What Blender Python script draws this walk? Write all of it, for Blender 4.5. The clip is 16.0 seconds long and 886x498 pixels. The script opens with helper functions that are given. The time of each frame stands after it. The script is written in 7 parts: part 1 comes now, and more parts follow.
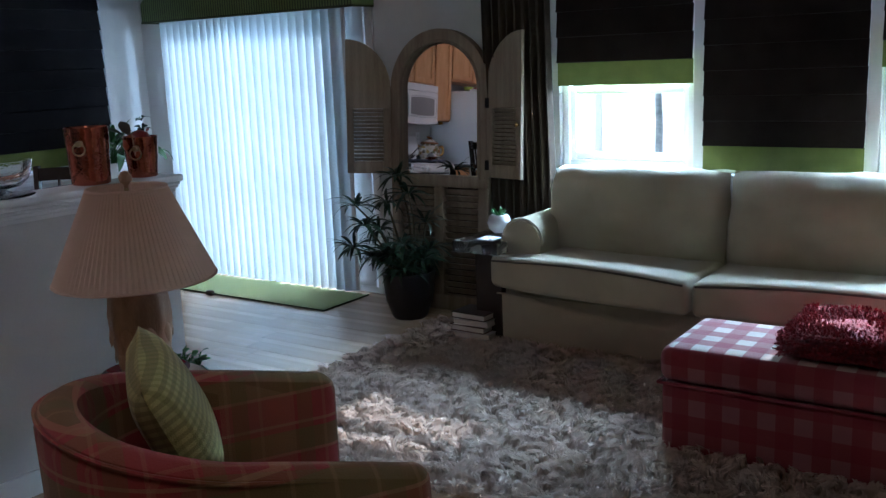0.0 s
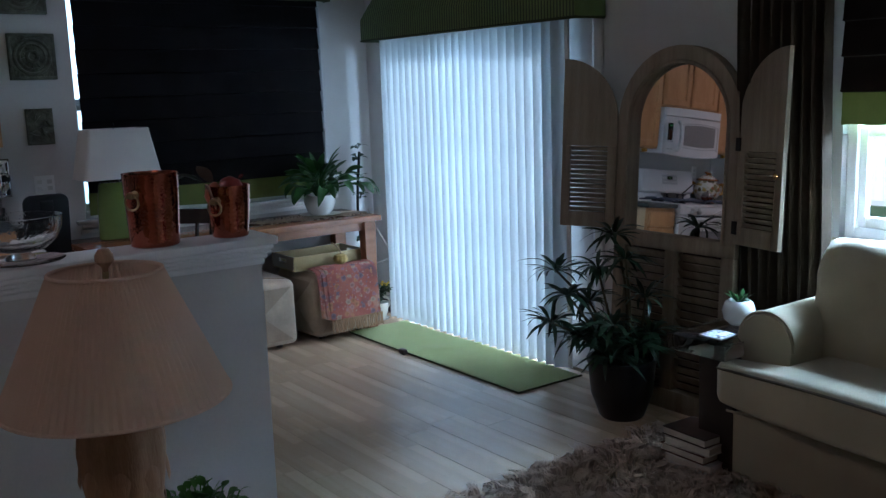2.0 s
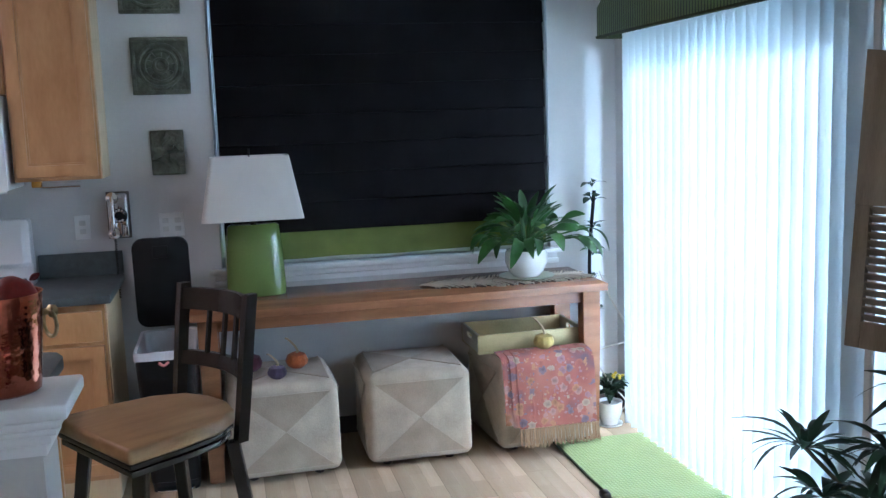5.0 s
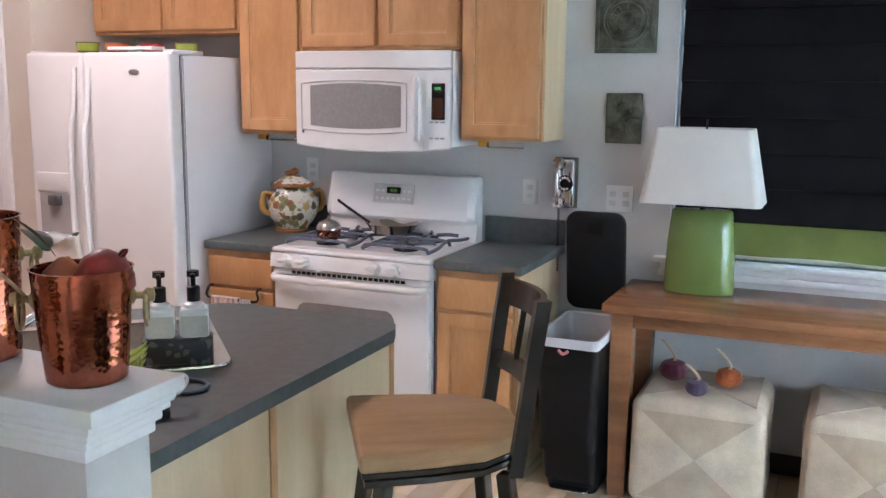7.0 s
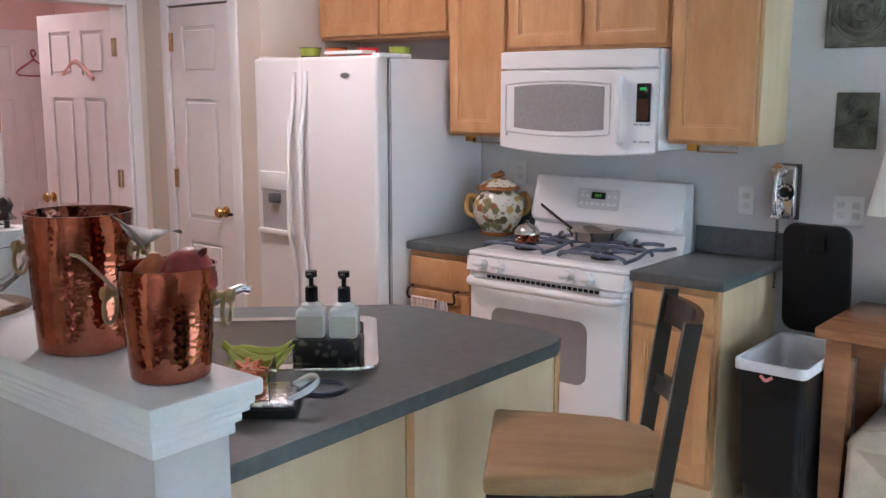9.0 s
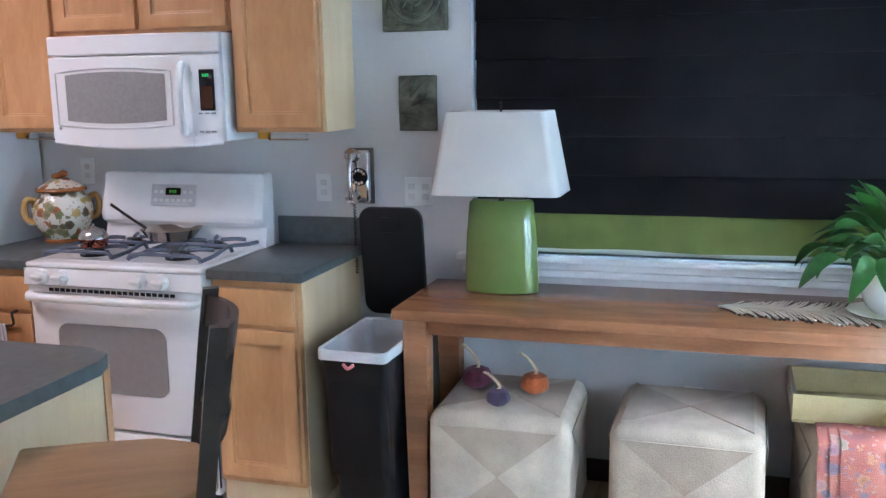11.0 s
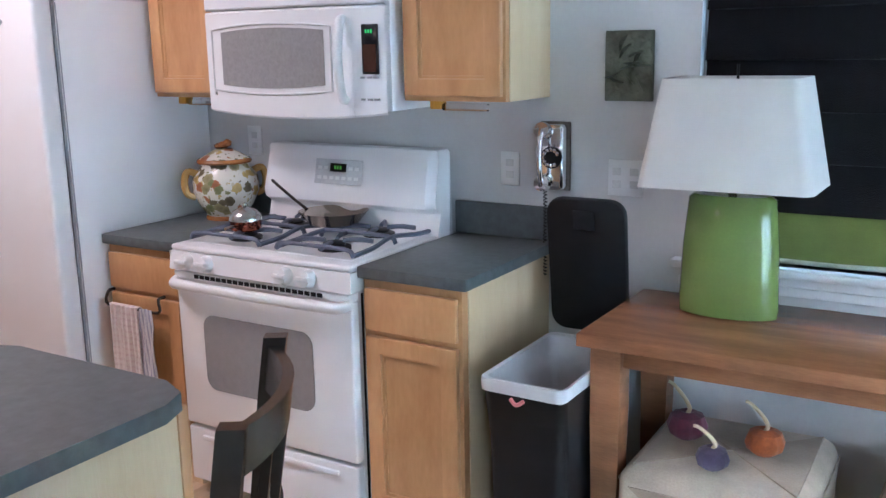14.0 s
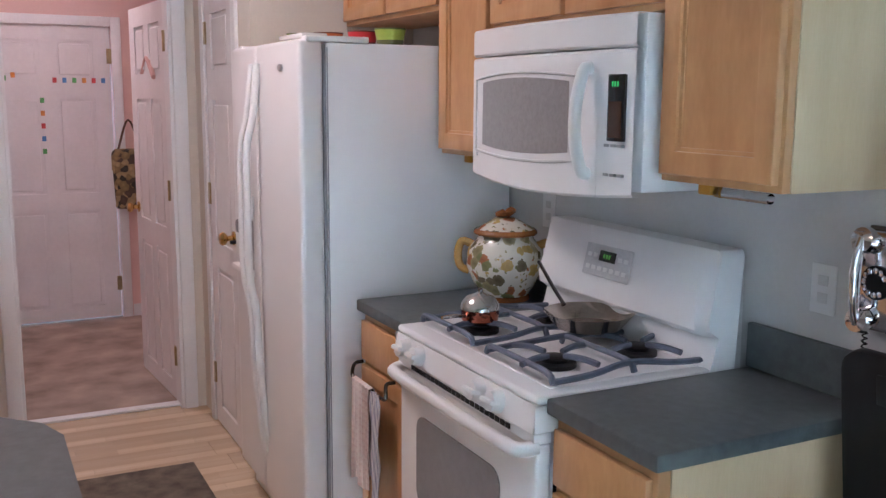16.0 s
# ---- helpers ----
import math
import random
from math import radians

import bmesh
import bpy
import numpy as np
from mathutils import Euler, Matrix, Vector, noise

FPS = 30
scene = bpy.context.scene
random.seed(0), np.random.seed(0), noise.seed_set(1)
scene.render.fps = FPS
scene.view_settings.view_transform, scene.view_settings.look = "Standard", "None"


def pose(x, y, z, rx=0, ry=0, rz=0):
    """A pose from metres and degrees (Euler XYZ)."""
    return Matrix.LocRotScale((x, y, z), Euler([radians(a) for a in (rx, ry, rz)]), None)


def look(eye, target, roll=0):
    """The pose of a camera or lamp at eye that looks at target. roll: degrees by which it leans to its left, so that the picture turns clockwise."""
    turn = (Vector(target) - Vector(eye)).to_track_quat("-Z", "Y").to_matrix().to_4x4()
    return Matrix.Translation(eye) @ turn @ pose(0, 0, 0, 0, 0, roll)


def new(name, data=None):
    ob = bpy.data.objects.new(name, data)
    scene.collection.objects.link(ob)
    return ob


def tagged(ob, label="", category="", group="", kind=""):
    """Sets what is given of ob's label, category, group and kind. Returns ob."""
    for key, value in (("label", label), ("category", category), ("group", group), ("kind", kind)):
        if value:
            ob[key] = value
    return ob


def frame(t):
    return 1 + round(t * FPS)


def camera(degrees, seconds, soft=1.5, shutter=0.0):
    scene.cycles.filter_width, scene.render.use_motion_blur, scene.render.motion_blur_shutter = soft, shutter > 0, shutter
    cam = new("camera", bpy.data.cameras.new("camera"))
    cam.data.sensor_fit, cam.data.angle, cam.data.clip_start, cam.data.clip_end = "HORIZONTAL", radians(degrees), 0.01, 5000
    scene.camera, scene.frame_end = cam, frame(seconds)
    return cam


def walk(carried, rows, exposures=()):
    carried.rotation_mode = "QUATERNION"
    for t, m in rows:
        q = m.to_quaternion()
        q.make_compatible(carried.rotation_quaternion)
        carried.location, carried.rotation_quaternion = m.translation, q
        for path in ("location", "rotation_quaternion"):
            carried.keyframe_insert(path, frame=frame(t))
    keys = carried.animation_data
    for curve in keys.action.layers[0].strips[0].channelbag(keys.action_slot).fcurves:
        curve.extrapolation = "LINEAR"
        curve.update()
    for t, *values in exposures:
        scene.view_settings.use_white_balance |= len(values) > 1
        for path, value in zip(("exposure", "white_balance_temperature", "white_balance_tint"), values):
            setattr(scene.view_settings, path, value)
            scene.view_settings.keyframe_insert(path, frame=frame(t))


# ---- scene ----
cam = camera(50.4, 16.0, soft=1.4)
METRES, EYE, TILT, LEAN, TURN = 7.0, 1.6, 0.0, 0.0, 34.7
ROWS = [
    (0.0, 0.0, 0.0, 0.0, -0.46, -11.38, 2.3),
    (0.5, 0.0249, 0.0435, 0.0011, 6.15, -10.67, 2.09),
    (1.0, 0.0377, 0.0918, -0.0017, 9.12, -10.17, 1.62),
    (1.5, 0.0442, 0.1419, -0.0002, 12.31, -10.66, 1.83),
    (2.0, 0.0602, 0.1902, 0.0027, 18.75, -9.61, 1.92),
    (2.5, 0.0639, 0.2349, 0.0015, 22.22, -8.04, 1.47),
    (3.0, 0.0716, 0.2842, 0.001, 24.13, -6.79, 0.95),
    (5.5, 0.0457, 0.5295, 0.0006, 51.26, -8.51, 2.37),
    (6.0, 0.0432, 0.5651, 0.0016, 62.05, -8.87, 2.56),
    (6.5, 0.0371, 0.5966, -0.001, 70.69, -9.45, 2.07),
    (7.0, 0.0267, 0.6188, -0.0004, 78.77, -9.62, -0.5),
    (7.5, 0.0265, 0.6338, 0.0006, 92.26, -9.44, -0.7),
    (8.0, 0.0294, 0.6405, 0.0011, 97.56, -9.28, -0.19),
    (8.5, 0.0237, 0.6441, -0.0004, 95.77, -9.09, -0.16),
    (9.0, 0.0118, 0.6573, -0.0017, 94.57, -9.48, -0.08),
    (9.5, -0.0065, 0.6684, -0.001, 84.53, -9.65, -0.85),
    (10.0, -0.0121, 0.6809, -0.0027, 79.62, -9.25, -0.89),
    (12.5, -0.0209, 0.6998, -0.0066, 64.28, -12.06, 3.07),
    (13.0, -0.0467, 0.7139, -0.0069, 73.1, -12.08, 1.35),
    (13.5, -0.0745, 0.7257, -0.0099, 80.15, -13.11, 0.93),
    (14.0, -0.1084, 0.7344, -0.0065, 86.58, -12.22, 1.08),
    (14.5, -0.1428, 0.7623, -0.0071, 94.3, -10.87, 0.74),
    (15.0, -0.178, 0.782, -0.0087, 100.06, -10.24, 0.72),
    (15.5, -0.2085, 0.805, -0.0064, 106.77, -10.02, -0.12),
    (16.0, -0.2348, 0.8268, -0.0046, 118.6, -9.15, -0.38),
]
EXPOSURES = [(0, 0.85, 5150, 10), (1.5, 0.5, 5150, 10), (2.5, 0.3, 5250, 10), (3.2, 0.22, 5300, 10), (4.3, 1.2, 5300, 10), (5.3, 1.9, 5250, 10), (6, 2.4, 5500, 10), (6.5, 2.5, 5700, 10), (8, 2.2, 5850, 10), (10.2, 2.45, 5450, 10), (12.3, 2.45, 5200, 10), (14.5, 2.5, 5450, 10), (16, 2.1, 5650, 10)]
walk(cam, [(t, pose(0, 0, EYE, TILT, LEAN, TURN) @ pose(METRES * x, METRES * y, METRES * z, 90 + pitch, roll, yaw)) for t, x, y, z, yaw, pitch, roll in ROWS], EXPOSURES)

# ---- light ----
SUN_WAY = Vector((-0.10, -1.0, -0.62)).normalized()
world = bpy.data.worlds.new("sky")
scene.world = world
world.use_nodes = True
wn = world.node_tree.nodes
sky = wn.new("ShaderNodeTexSky")
sky.sky_type, sky.sun_disc = "NISHITA", False
sky.sun_elevation, sky.sun_rotation = radians(32), radians(6)
wn["Background"].inputs["Strength"].default_value = 0.15
world.node_tree.links.new(sky.outputs["Color"], wn["Background"].inputs["Color"])


def lamp(name, kind, power, colour, m, **more):
    data = bpy.data.lights.new(name, kind)
    data.energy, data.color = power, colour
    for key, value in more.items():
        if key == "size":
            data.shape, data.size, data.size_y = "RECTANGLE", value[0], value[1]
        elif key == "angle":
            data.angle = value
        elif key == "radius":
            data.shadow_soft_size = value
    ob = new(name, data)
    ob.matrix_world = m
    return ob


lamp("sun", "SUN", 5.0, (1, 0.95, 0.90), look((0, 0, 0), SUN_WAY), angle=radians(0.6))
lamp("door_daylight", "AREA", 14, (0.60, 0.83, 1.0), look((-5.0, 5.55, 1.15), (-5.0, 4.0, 1.0)), size=(2.0, 2.0))
for x in (-2.21, -0.45):
    lamp("window_daylight", "AREA", 245, (0.66, 0.86, 1.0), look((x, 5.85, 2.0), (x, 4.3, 0.55)), size=(0.9, 0.6))
lamp("west_window_daylight", "AREA", 19, (0.62, 0.84, 1.0), look((-6.75, 3.82, 1.6), (-5.0, 3.82, 1.5)), size=(2.3, 1.5))
lamp("kitchen_ceiling_lamp", "AREA", 7.2, (1.0, 0.76, 0.70), look((-4.7, 0.9, 2.68), (-4.7, 0.9, 0)), size=(0.7, 0.7))
lamp("hall_ceiling_lamp", "AREA", 3.7, (1.0, 0.76, 0.72), look((-5.0, -2.0, 2.68), (-5.0, -2.0, 0)), size=(0.4, 0.4))
# warm fill added for the living room; no lamp is known there
lamp("living_fill", "AREA", 2.6, (1.0, 0.70, 0.52), look((-1.2, 0.6, 2.68), (-1.2, 0.6, 0)), size=(0.8, 0.8))


# ---- materials ----
def material(name, colour, rough=0.5, metal=0.0, var=0.12, scale=6.0, bump=0.05, fine=120.0, stretch=(1, 1, 1), tint=None, rand=0.0, sheen=0.0, trans=0.0, coat=0.0, ior=1.5, lucent=0.0, spec=0.5):
    m = bpy.data.materials.new(name)
    m.use_nodes = True
    t, n = m.node_tree, m.node_tree.nodes
    b = n["Principled BSDF"]
    c = t.links.new
    co = n.new("ShaderNodeTexCoord")
    mp = n.new("ShaderNodeMapping")
    mp.inputs["Scale"].default_value = stretch
    c(co.outputs["Object"], mp.inputs["Vector"])
    big, small = n.new("ShaderNodeTexNoise"), n.new("ShaderNodeTexNoise")
    big.inputs["Scale"].default_value, big.inputs["Detail"].default_value = scale, 5
    small.inputs["Scale"].default_value, small.inputs["Detail"].default_value = fine, 3
    for q in (big, small):
        c(mp.outputs["Vector"], q.inputs["Vector"])
    mix = n.new("ShaderNodeMix")
    mix.data_type = "RGBA"
    other = tint or tuple(v * (1 - 2 * var) for v in colour)
    light = colour if tint else tuple(min(1, v * (1 + var)) for v in colour)
    mix.inputs["A"].default_value, mix.inputs["B"].default_value = (*other, 1), (*light, 1)
    add = n.new("ShaderNodeMath")
    add.operation = "MULTIPLY_ADD"
    add.inputs[1].default_value = 0.35
    c(small.outputs["Fac"], add.inputs[0])
    c(big.outputs["Fac"], add.inputs[2])
    ramp = n.new("ShaderNodeMapRange")
    ramp.inputs["From Min"].default_value, ramp.inputs["From Max"].default_value = 0.42, 0.92
    c(add.outputs[0], ramp.inputs["Value"])
    c(ramp.outputs["Result"], mix.inputs["Factor"])
    out = mix.outputs["Result"]
    if rand:
        info, hsv = n.new("ShaderNodeObjectInfo"), n.new("ShaderNodeHueSaturation")
        span = n.new("ShaderNodeMapRange")
        span.inputs["To Min"].default_value, span.inputs["To Max"].default_value = 1 - rand, 1 + rand
        c(info.outputs["Random"], span.inputs["Value"])
        c(span.outputs["Result"], hsv.inputs["Value"])
        c(out, hsv.inputs["Color"])
        out = hsv.outputs["Color"]
    c(out, b.inputs["Base Color"])
    b.inputs["Roughness"].default_value, b.inputs["Metallic"].default_value = rough, metal
    b.inputs["Specular IOR Level"].default_value = spec
    b.inputs["Transmission Weight"].default_value, b.inputs["IOR"].default_value = trans, ior
    b.inputs["Sheen Weight"].default_value, b.inputs["Coat Weight"].default_value = sheen, coat
    if bump:
        bp = n.new("ShaderNodeBump")
        bp.inputs["Strength"].default_value, bp.inputs["Distance"].default_value = bump, 0.01
        c(small.outputs["Fac"], bp.inputs["Height"])
        c(bp.outputs["Normal"], b.inputs["Normal"])
    if lucent:
        tr, ms = n.new("ShaderNodeBsdfTranslucent"), n.new("ShaderNodeMixShader")
        c(out, tr.inputs["Color"])
        ms.inputs["Fac"].default_value = lucent
        c(b.outputs["BSDF"], ms.inputs[1])
        c(tr.outputs["BSDF"], ms.inputs[2])
        c(ms.outputs["Shader"], n["Material Output"].inputs["Surface"])
    return m


def glow(name, colour, power):
    m = material(name, tuple(v * 0.08 for v in colour), 0.4, bump=0)
    b = m.node_tree.nodes["Principled BSDF"]
    b.inputs["Emission Color"].default_value, b.inputs["Emission Strength"].default_value = (*colour, 1), power
    return m


def striped(name, base, rows, rough=0.9, bump=0.3, fine=220.0, coord="Object"):
    """Woven cloth: rows of (axis, period, duty, shift, colour, weight) laid over the base one after the other."""
    m = material(name, base, rough, var=0.1, scale=9, bump=bump, fine=fine, sheen=0.15)
    t, n = m.node_tree, m.node_tree.nodes
    c = t.links.new
    b = n["Principled BSDF"]
    cur = b.inputs["Base Color"].links[0].from_socket
    co = n.new("ShaderNodeTexCoord")
    sp = n.new("ShaderNodeSeparateXYZ")
    c(co.outputs[coord], sp.inputs["Vector"])
    for axis, period, duty, shift, colour, weight in rows:
        a = n.new("ShaderNodeMath")
        a.operation = "MULTIPLY_ADD"
        a.inputs[1].default_value, a.inputs[2].default_value = 1 / period, shift + 50
        c(sp.outputs["XYZ"["xyz".index(axis)]], a.inputs[0])
        f = n.new("ShaderNodeMath")
        f.operation = "FRACT"
        c(a.outputs[0], f.inputs[0])
        l = n.new("ShaderNodeMath")
        l.operation = "LESS_THAN"
        l.inputs[1].default_value = duty
        c(f.outputs[0], l.inputs[0])
        w = n.new("ShaderNodeMath")
        w.operation = "MULTIPLY"
        w.inputs[1].default_value = weight
        c(l.outputs[0], w.inputs[0])
        x = n.new("ShaderNodeMix")
        x.data_type = "RGBA"
        x.inputs["B"].default_value = (*colour, 1)
        c(w.outputs[0], x.inputs["Factor"])
        c(cur, x.inputs["A"])
        cur = x.outputs["Result"]
    c(cur, b.inputs["Base Color"])
    return m


def voronoi_cloth(name, colours, scale, rough=0.85, bump=0.2, distort=0.6):
    """A print or glaze of irregular patches in the given colours."""
    m = material(name, colours[0], rough, bump=bump, fine=180)
    t, n = m.node_tree, m.node_tree.nodes
    c = t.links.new
    co, nz, vm = n.new("ShaderNodeTexCoord"), n.new("ShaderNodeTexNoise"), n.new("ShaderNodeVectorMath")
    nz.inputs["Scale"].default_value = scale * 0.7
    sc = n.new("ShaderNodeVectorMath")
    sc.operation = "SCALE"
    sc.inputs["Scale"].default_value = distort / scale
    c(co.outputs["Object"], nz.inputs["Vector"])
    c(nz.outputs["Color"], sc.inputs[0])
    vm.operation = "ADD"
    c(co.outputs["Object"], vm.inputs[0])
    c(sc.outputs["Vector"], vm.inputs[1])
    vo = n.new("ShaderNodeTexVoronoi")
    vo.inputs["Scale"].default_value = scale
    c(vm.outputs["Vector"], vo.inputs["Vector"])
    sp = n.new("ShaderNodeSeparateColor")
    c(vo.outputs["Color"], sp.inputs["Color"])
    r = n.new("ShaderNodeValToRGB")
    r.color_ramp.interpolation = "CONSTANT"
    while len(r.color_ramp.elements) < len(colours):
        r.color_ramp.elements.new(0.5)
    for i, col in enumerate(colours):
        r.color_ramp.elements[i].position = i / len(colours)
        r.color_ramp.elements[i].color = (*col, 1)
    c(sp.outputs["Red"], r.inputs["Fac"])
    ring = n.new("ShaderNodeMapRange")
    ring.inputs["From Max"].default_value = 0.5
    ring.inputs["To Min"].default_value, ring.inputs["To Max"].default_value = 1.15, 0.75
    c(vo.outputs["Distance"], ring.inputs["Value"])
    hs = n.new("ShaderNodeHueSaturation")
    c(ring.outputs["Result"], hs.inputs["Value"])
    c(r.outputs["Color"], hs.inputs["Color"])
    c(hs.outputs["Color"], n["Principled BSDF"].inputs["Base Color"])
    return m


def floral(name, grounds, petals, scale, rough=0.85, bump=0.2, cover=0.40, field=3.0):
    """A printed or glazed pattern: flowers and small leaves over a ground that drifts between colours."""
    m = material(name, grounds[0], rough, bump=bump, fine=260)
    t, n = m.node_tree, m.node_tree.nodes
    c = t.links.new
    co, nz = n.new("ShaderNodeTexCoord"), n.new("ShaderNodeTexNoise")
    nz.inputs["Scale"].default_value, nz.inputs["Detail"].default_value = field, 2
    c(co.outputs["Object"], nz.inputs["Vector"])

    def ramp(colours, source, hard, low=0.0, high=1.0):
        q = n.new("ShaderNodeValToRGB")
        q.color_ramp.interpolation = "CONSTANT" if hard else "LINEAR"
        while len(q.color_ramp.elements) < len(colours):
            q.color_ramp.elements.new(0.5)
        for i, col in enumerate(colours):
            q.color_ramp.elements[i].position = low + (high - low) * i / max(1, len(colours) - (0 if hard else 1))
            q.color_ramp.elements[i].color = (*col, 1)
        c(source, q.inputs["Fac"])
        return q.outputs["Color"]

    cur = ramp(grounds, nz.outputs["Fac"], False, 0.32, 0.68)
    warp, sc, vm = n.new("ShaderNodeTexNoise"), n.new("ShaderNodeVectorMath"), n.new("ShaderNodeVectorMath")
    warp.inputs["Scale"].default_value = scale * 2.6
    sc.operation, vm.operation = "SCALE", "ADD"
    sc.inputs["Scale"].default_value = 0.55 / scale
    c(co.outputs["Object"], warp.inputs["Vector"])
    c(warp.outputs["Color"], sc.inputs[0])
    c(co.outputs["Object"], vm.inputs[0])
    c(sc.outputs["Vector"], vm.inputs[1])
    for size, reach, rings in ((scale * 2.4, 0.36, False), (scale, cover, True)):
        vo = n.new("ShaderNodeTexVoronoi")
        vo.inputs["Scale"].default_value = size
        c(vm.outputs["Vector"], vo.inputs["Vector"])
        sp = n.new("ShaderNodeSeparateColor")
        c(vo.outputs["Color"], sp.inputs["Color"])
        tone = ramp(petals, sp.outputs["Red"], True)
        edge = n.new("ShaderNodeMath")
        edge.operation = "LESS_THAN"
        edge.inputs[1].default_value = reach
        c(vo.outputs["Distance"], edge.inputs[0])
        if rings:
            wave = n.new("ShaderNodeMapRange")
            wave.inputs["From Min"].default_value, wave.inputs["From Max"].default_value = 0.05, reach
            wave.inputs["To Min"].default_value, wave.inputs["To Max"].default_value = 0.55, 1.05
            c(vo.outputs["Distance"], wave.inputs["Value"])
            hs = n.new("ShaderNodeHueSaturation")
            c(wave.outputs["Result"], hs.inputs["Value"])
            c(tone, hs.inputs["Color"])
            tone = hs.outputs["Color"]
        keep = n.new("ShaderNodeMath")
        keep.operation = "GREATER_THAN"
        keep.inputs[1].default_value = 0.30 if rings else 0.55
        c(sp.outputs["Green"], keep.inputs[0])
        both = n.new("ShaderNodeMath")
        both.operation = "MULTIPLY"
        c(edge.outputs[0], both.inputs[0])
        c(keep.outputs[0], both.inputs[1])
        x = n.new("ShaderNodeMix")
        x.data_type = "RGBA"
        c(both.outputs[0], x.inputs["Factor"])
        c(cur, x.inputs["A"])
        c(tone, x.inputs["B"])
        cur = x.outputs["Result"]
    c(cur, n["Principled BSDF"].inputs["Base Color"])
    return m


WALL = material("wall_paint", (0.60, 0.59, 0.58), 0.75, var=0.04, scale=2.5, bump=0.06, fine=90)
PINK = material("hall_paint", (0.72, 0.50, 0.46), 0.75, var=0.04, scale=2.5, bump=0.06, fine=90)
CREAM = material("cream_paint", (0.66, 0.60, 0.52), 0.75, var=0.04, scale=2.5, bump=0.06, fine=90)
CEIL = material("ceiling_paint", (0.75, 0.74, 0.72), 0.85, var=0.03, bump=0.1, fine=60)
TRIM = material("white_trim_paint", (0.78, 0.78, 0.78), 0.4, var=0.05, scale=3, bump=0.03)
DOORW = material("white_door_paint", (0.74, 0.72, 0.72), 0.45, var=0.05, scale=3, bump=0.05, fine=40)
PLANK = material("laminate_plank", (0.66, 0.52, 0.37), 0.26, var=0.1, scale=3, bump=0.02, fine=70, stretch=(0.25, 6, 1), tint=(0.52, 0.38, 0.245), rand=0.06)
# three short strips to each laminate plank
strip_rows = PLANK.node_tree
br, co, hs = strip_rows.nodes.new("ShaderNodeTexBrick"), strip_rows.nodes.new("ShaderNodeTexCoord"), strip_rows.nodes.new("ShaderNodeHueSaturation")
br.inputs["Scale"].default_value, br.inputs["Brick Width"].default_value, br.inputs["Row Height"].default_value = 1.0, 0.34, 0.0637
br.inputs["Mortar Size"].default_value, br.inputs["Bias"].default_value = 0.0006, 0.0
br.inputs["Color1"].default_value, br.inputs["Color2"].default_value, br.inputs["Mortar"].default_value = (0.42, 0.42, 0.42, 1), (0.56, 0.56, 0.56, 1), (0.36, 0.36, 0.36, 1)
gain = strip_rows.nodes.new("ShaderNodeMath")
gain.operation, gain.inputs[1].default_value = "MULTIPLY", 2.0
strip_rows.links.new(co.outputs["Object"], br.inputs["Vector"])
strip_rows.links.new(br.outputs["Color"], gain.inputs[0])
strip_rows.links.new(gain.outputs[0], hs.inputs["Value"])
strip_rows.links.new(strip_rows.nodes["Principled BSDF"].inputs["Base Color"].links[0].from_socket, hs.inputs["Color"])
strip_rows.links.new(hs.outputs["Color"], strip_rows.nodes["Principled BSDF"].inputs["Base Color"])
MAPLE = material("maple_veneer", (0.60, 0.335, 0.155), 0.33, var=0.08, scale=5, bump=0.02, fine=34, stretch=(2.2, 2.2, 0.7), tint=(0.45, 0.225, 0.09), rand=0.05)
BIRCH = material("pale_birch_panel", (0.70, 0.55, 0.35), 0.45, var=0.06, scale=2.5, bump=0.03, fine=50, stretch=(5, 5, 0.5), tint=(0.60, 0.44, 0.26))
TABLEW = material("oiled_table_wood", (0.37, 0.165, 0.080), 0.22, scale=4, bump=0.05, fine=60, stretch=(5, 0.7, 5), tint=(0.21, 0.095, 0.046))
SEATW = material("stool_seat_wood", (0.47, 0.28, 0.13), 0.4, scale=4, bump=0.05, fine=60, stretch=(6, 0.8, 6), tint=(0.31, 0.17, 0.075))
LAMI = material("grey_laminate", (0.098, 0.113, 0.115), 0.42, var=0.12, scale=40, bump=0.02, fine=400)
WHITEAPP = material("white_appliance", (0.80, 0.79, 0.79), 0.28, var=0.02, scale=3, bump=0.04, fine=260, coat=0.2)
WHITEPL = material("white_plastic", (0.78, 0.78, 0.77), 0.35, var=0.03, bump=0)
GREYGLASS = material("grey_oven_glass", (0.27, 0.27, 0.28), 0.15, var=0.03, scale=30, bump=0, coat=0.5)
BLACKGL = material("black_display_glass", (0.012, 0.012, 0.014), 0.12, var=0.1, bump=0)
BLACKPL = material("black_plastic", (0.010, 0.010, 0.011), 0.42, spec=0.25, var=0.2, bump=0.05, fine=300)
CAST = material("grey_enamel_iron", (0.11, 0.13, 0.18), 0.45, var=0.15, scale=20, bump=0.15, fine=200)
STEEL = material("stainless_steel", (0.62, 0.60, 0.57), 0.22, 1.0, var=0.06, scale=8, bump=0.02)
CHROME = material("chrome", (0.80, 0.80, 0.82), 0.07, 1.0, var=0.03, bump=0)
BRASS = material("brass", (0.62, 0.42, 0.16), 0.25, 1.0, var=0.1, bump=0.02)
ABRASS = material("aged_brass", (0.45, 0.36, 0.20), 0.28, 1.0, var=0.15, scale=30, bump=0.05)
GUNM = material("gunmetal_paint", (0.055, 0.045, 0.038), 0.27, 0.5, var=0.12, scale=8, bump=0.03)
BLACKCL = material("black_blind_cloth", (0.011, 0.010, 0.011), 0.95, spec=0.06, var=0.15, scale=5, bump=0.3, fine=320)
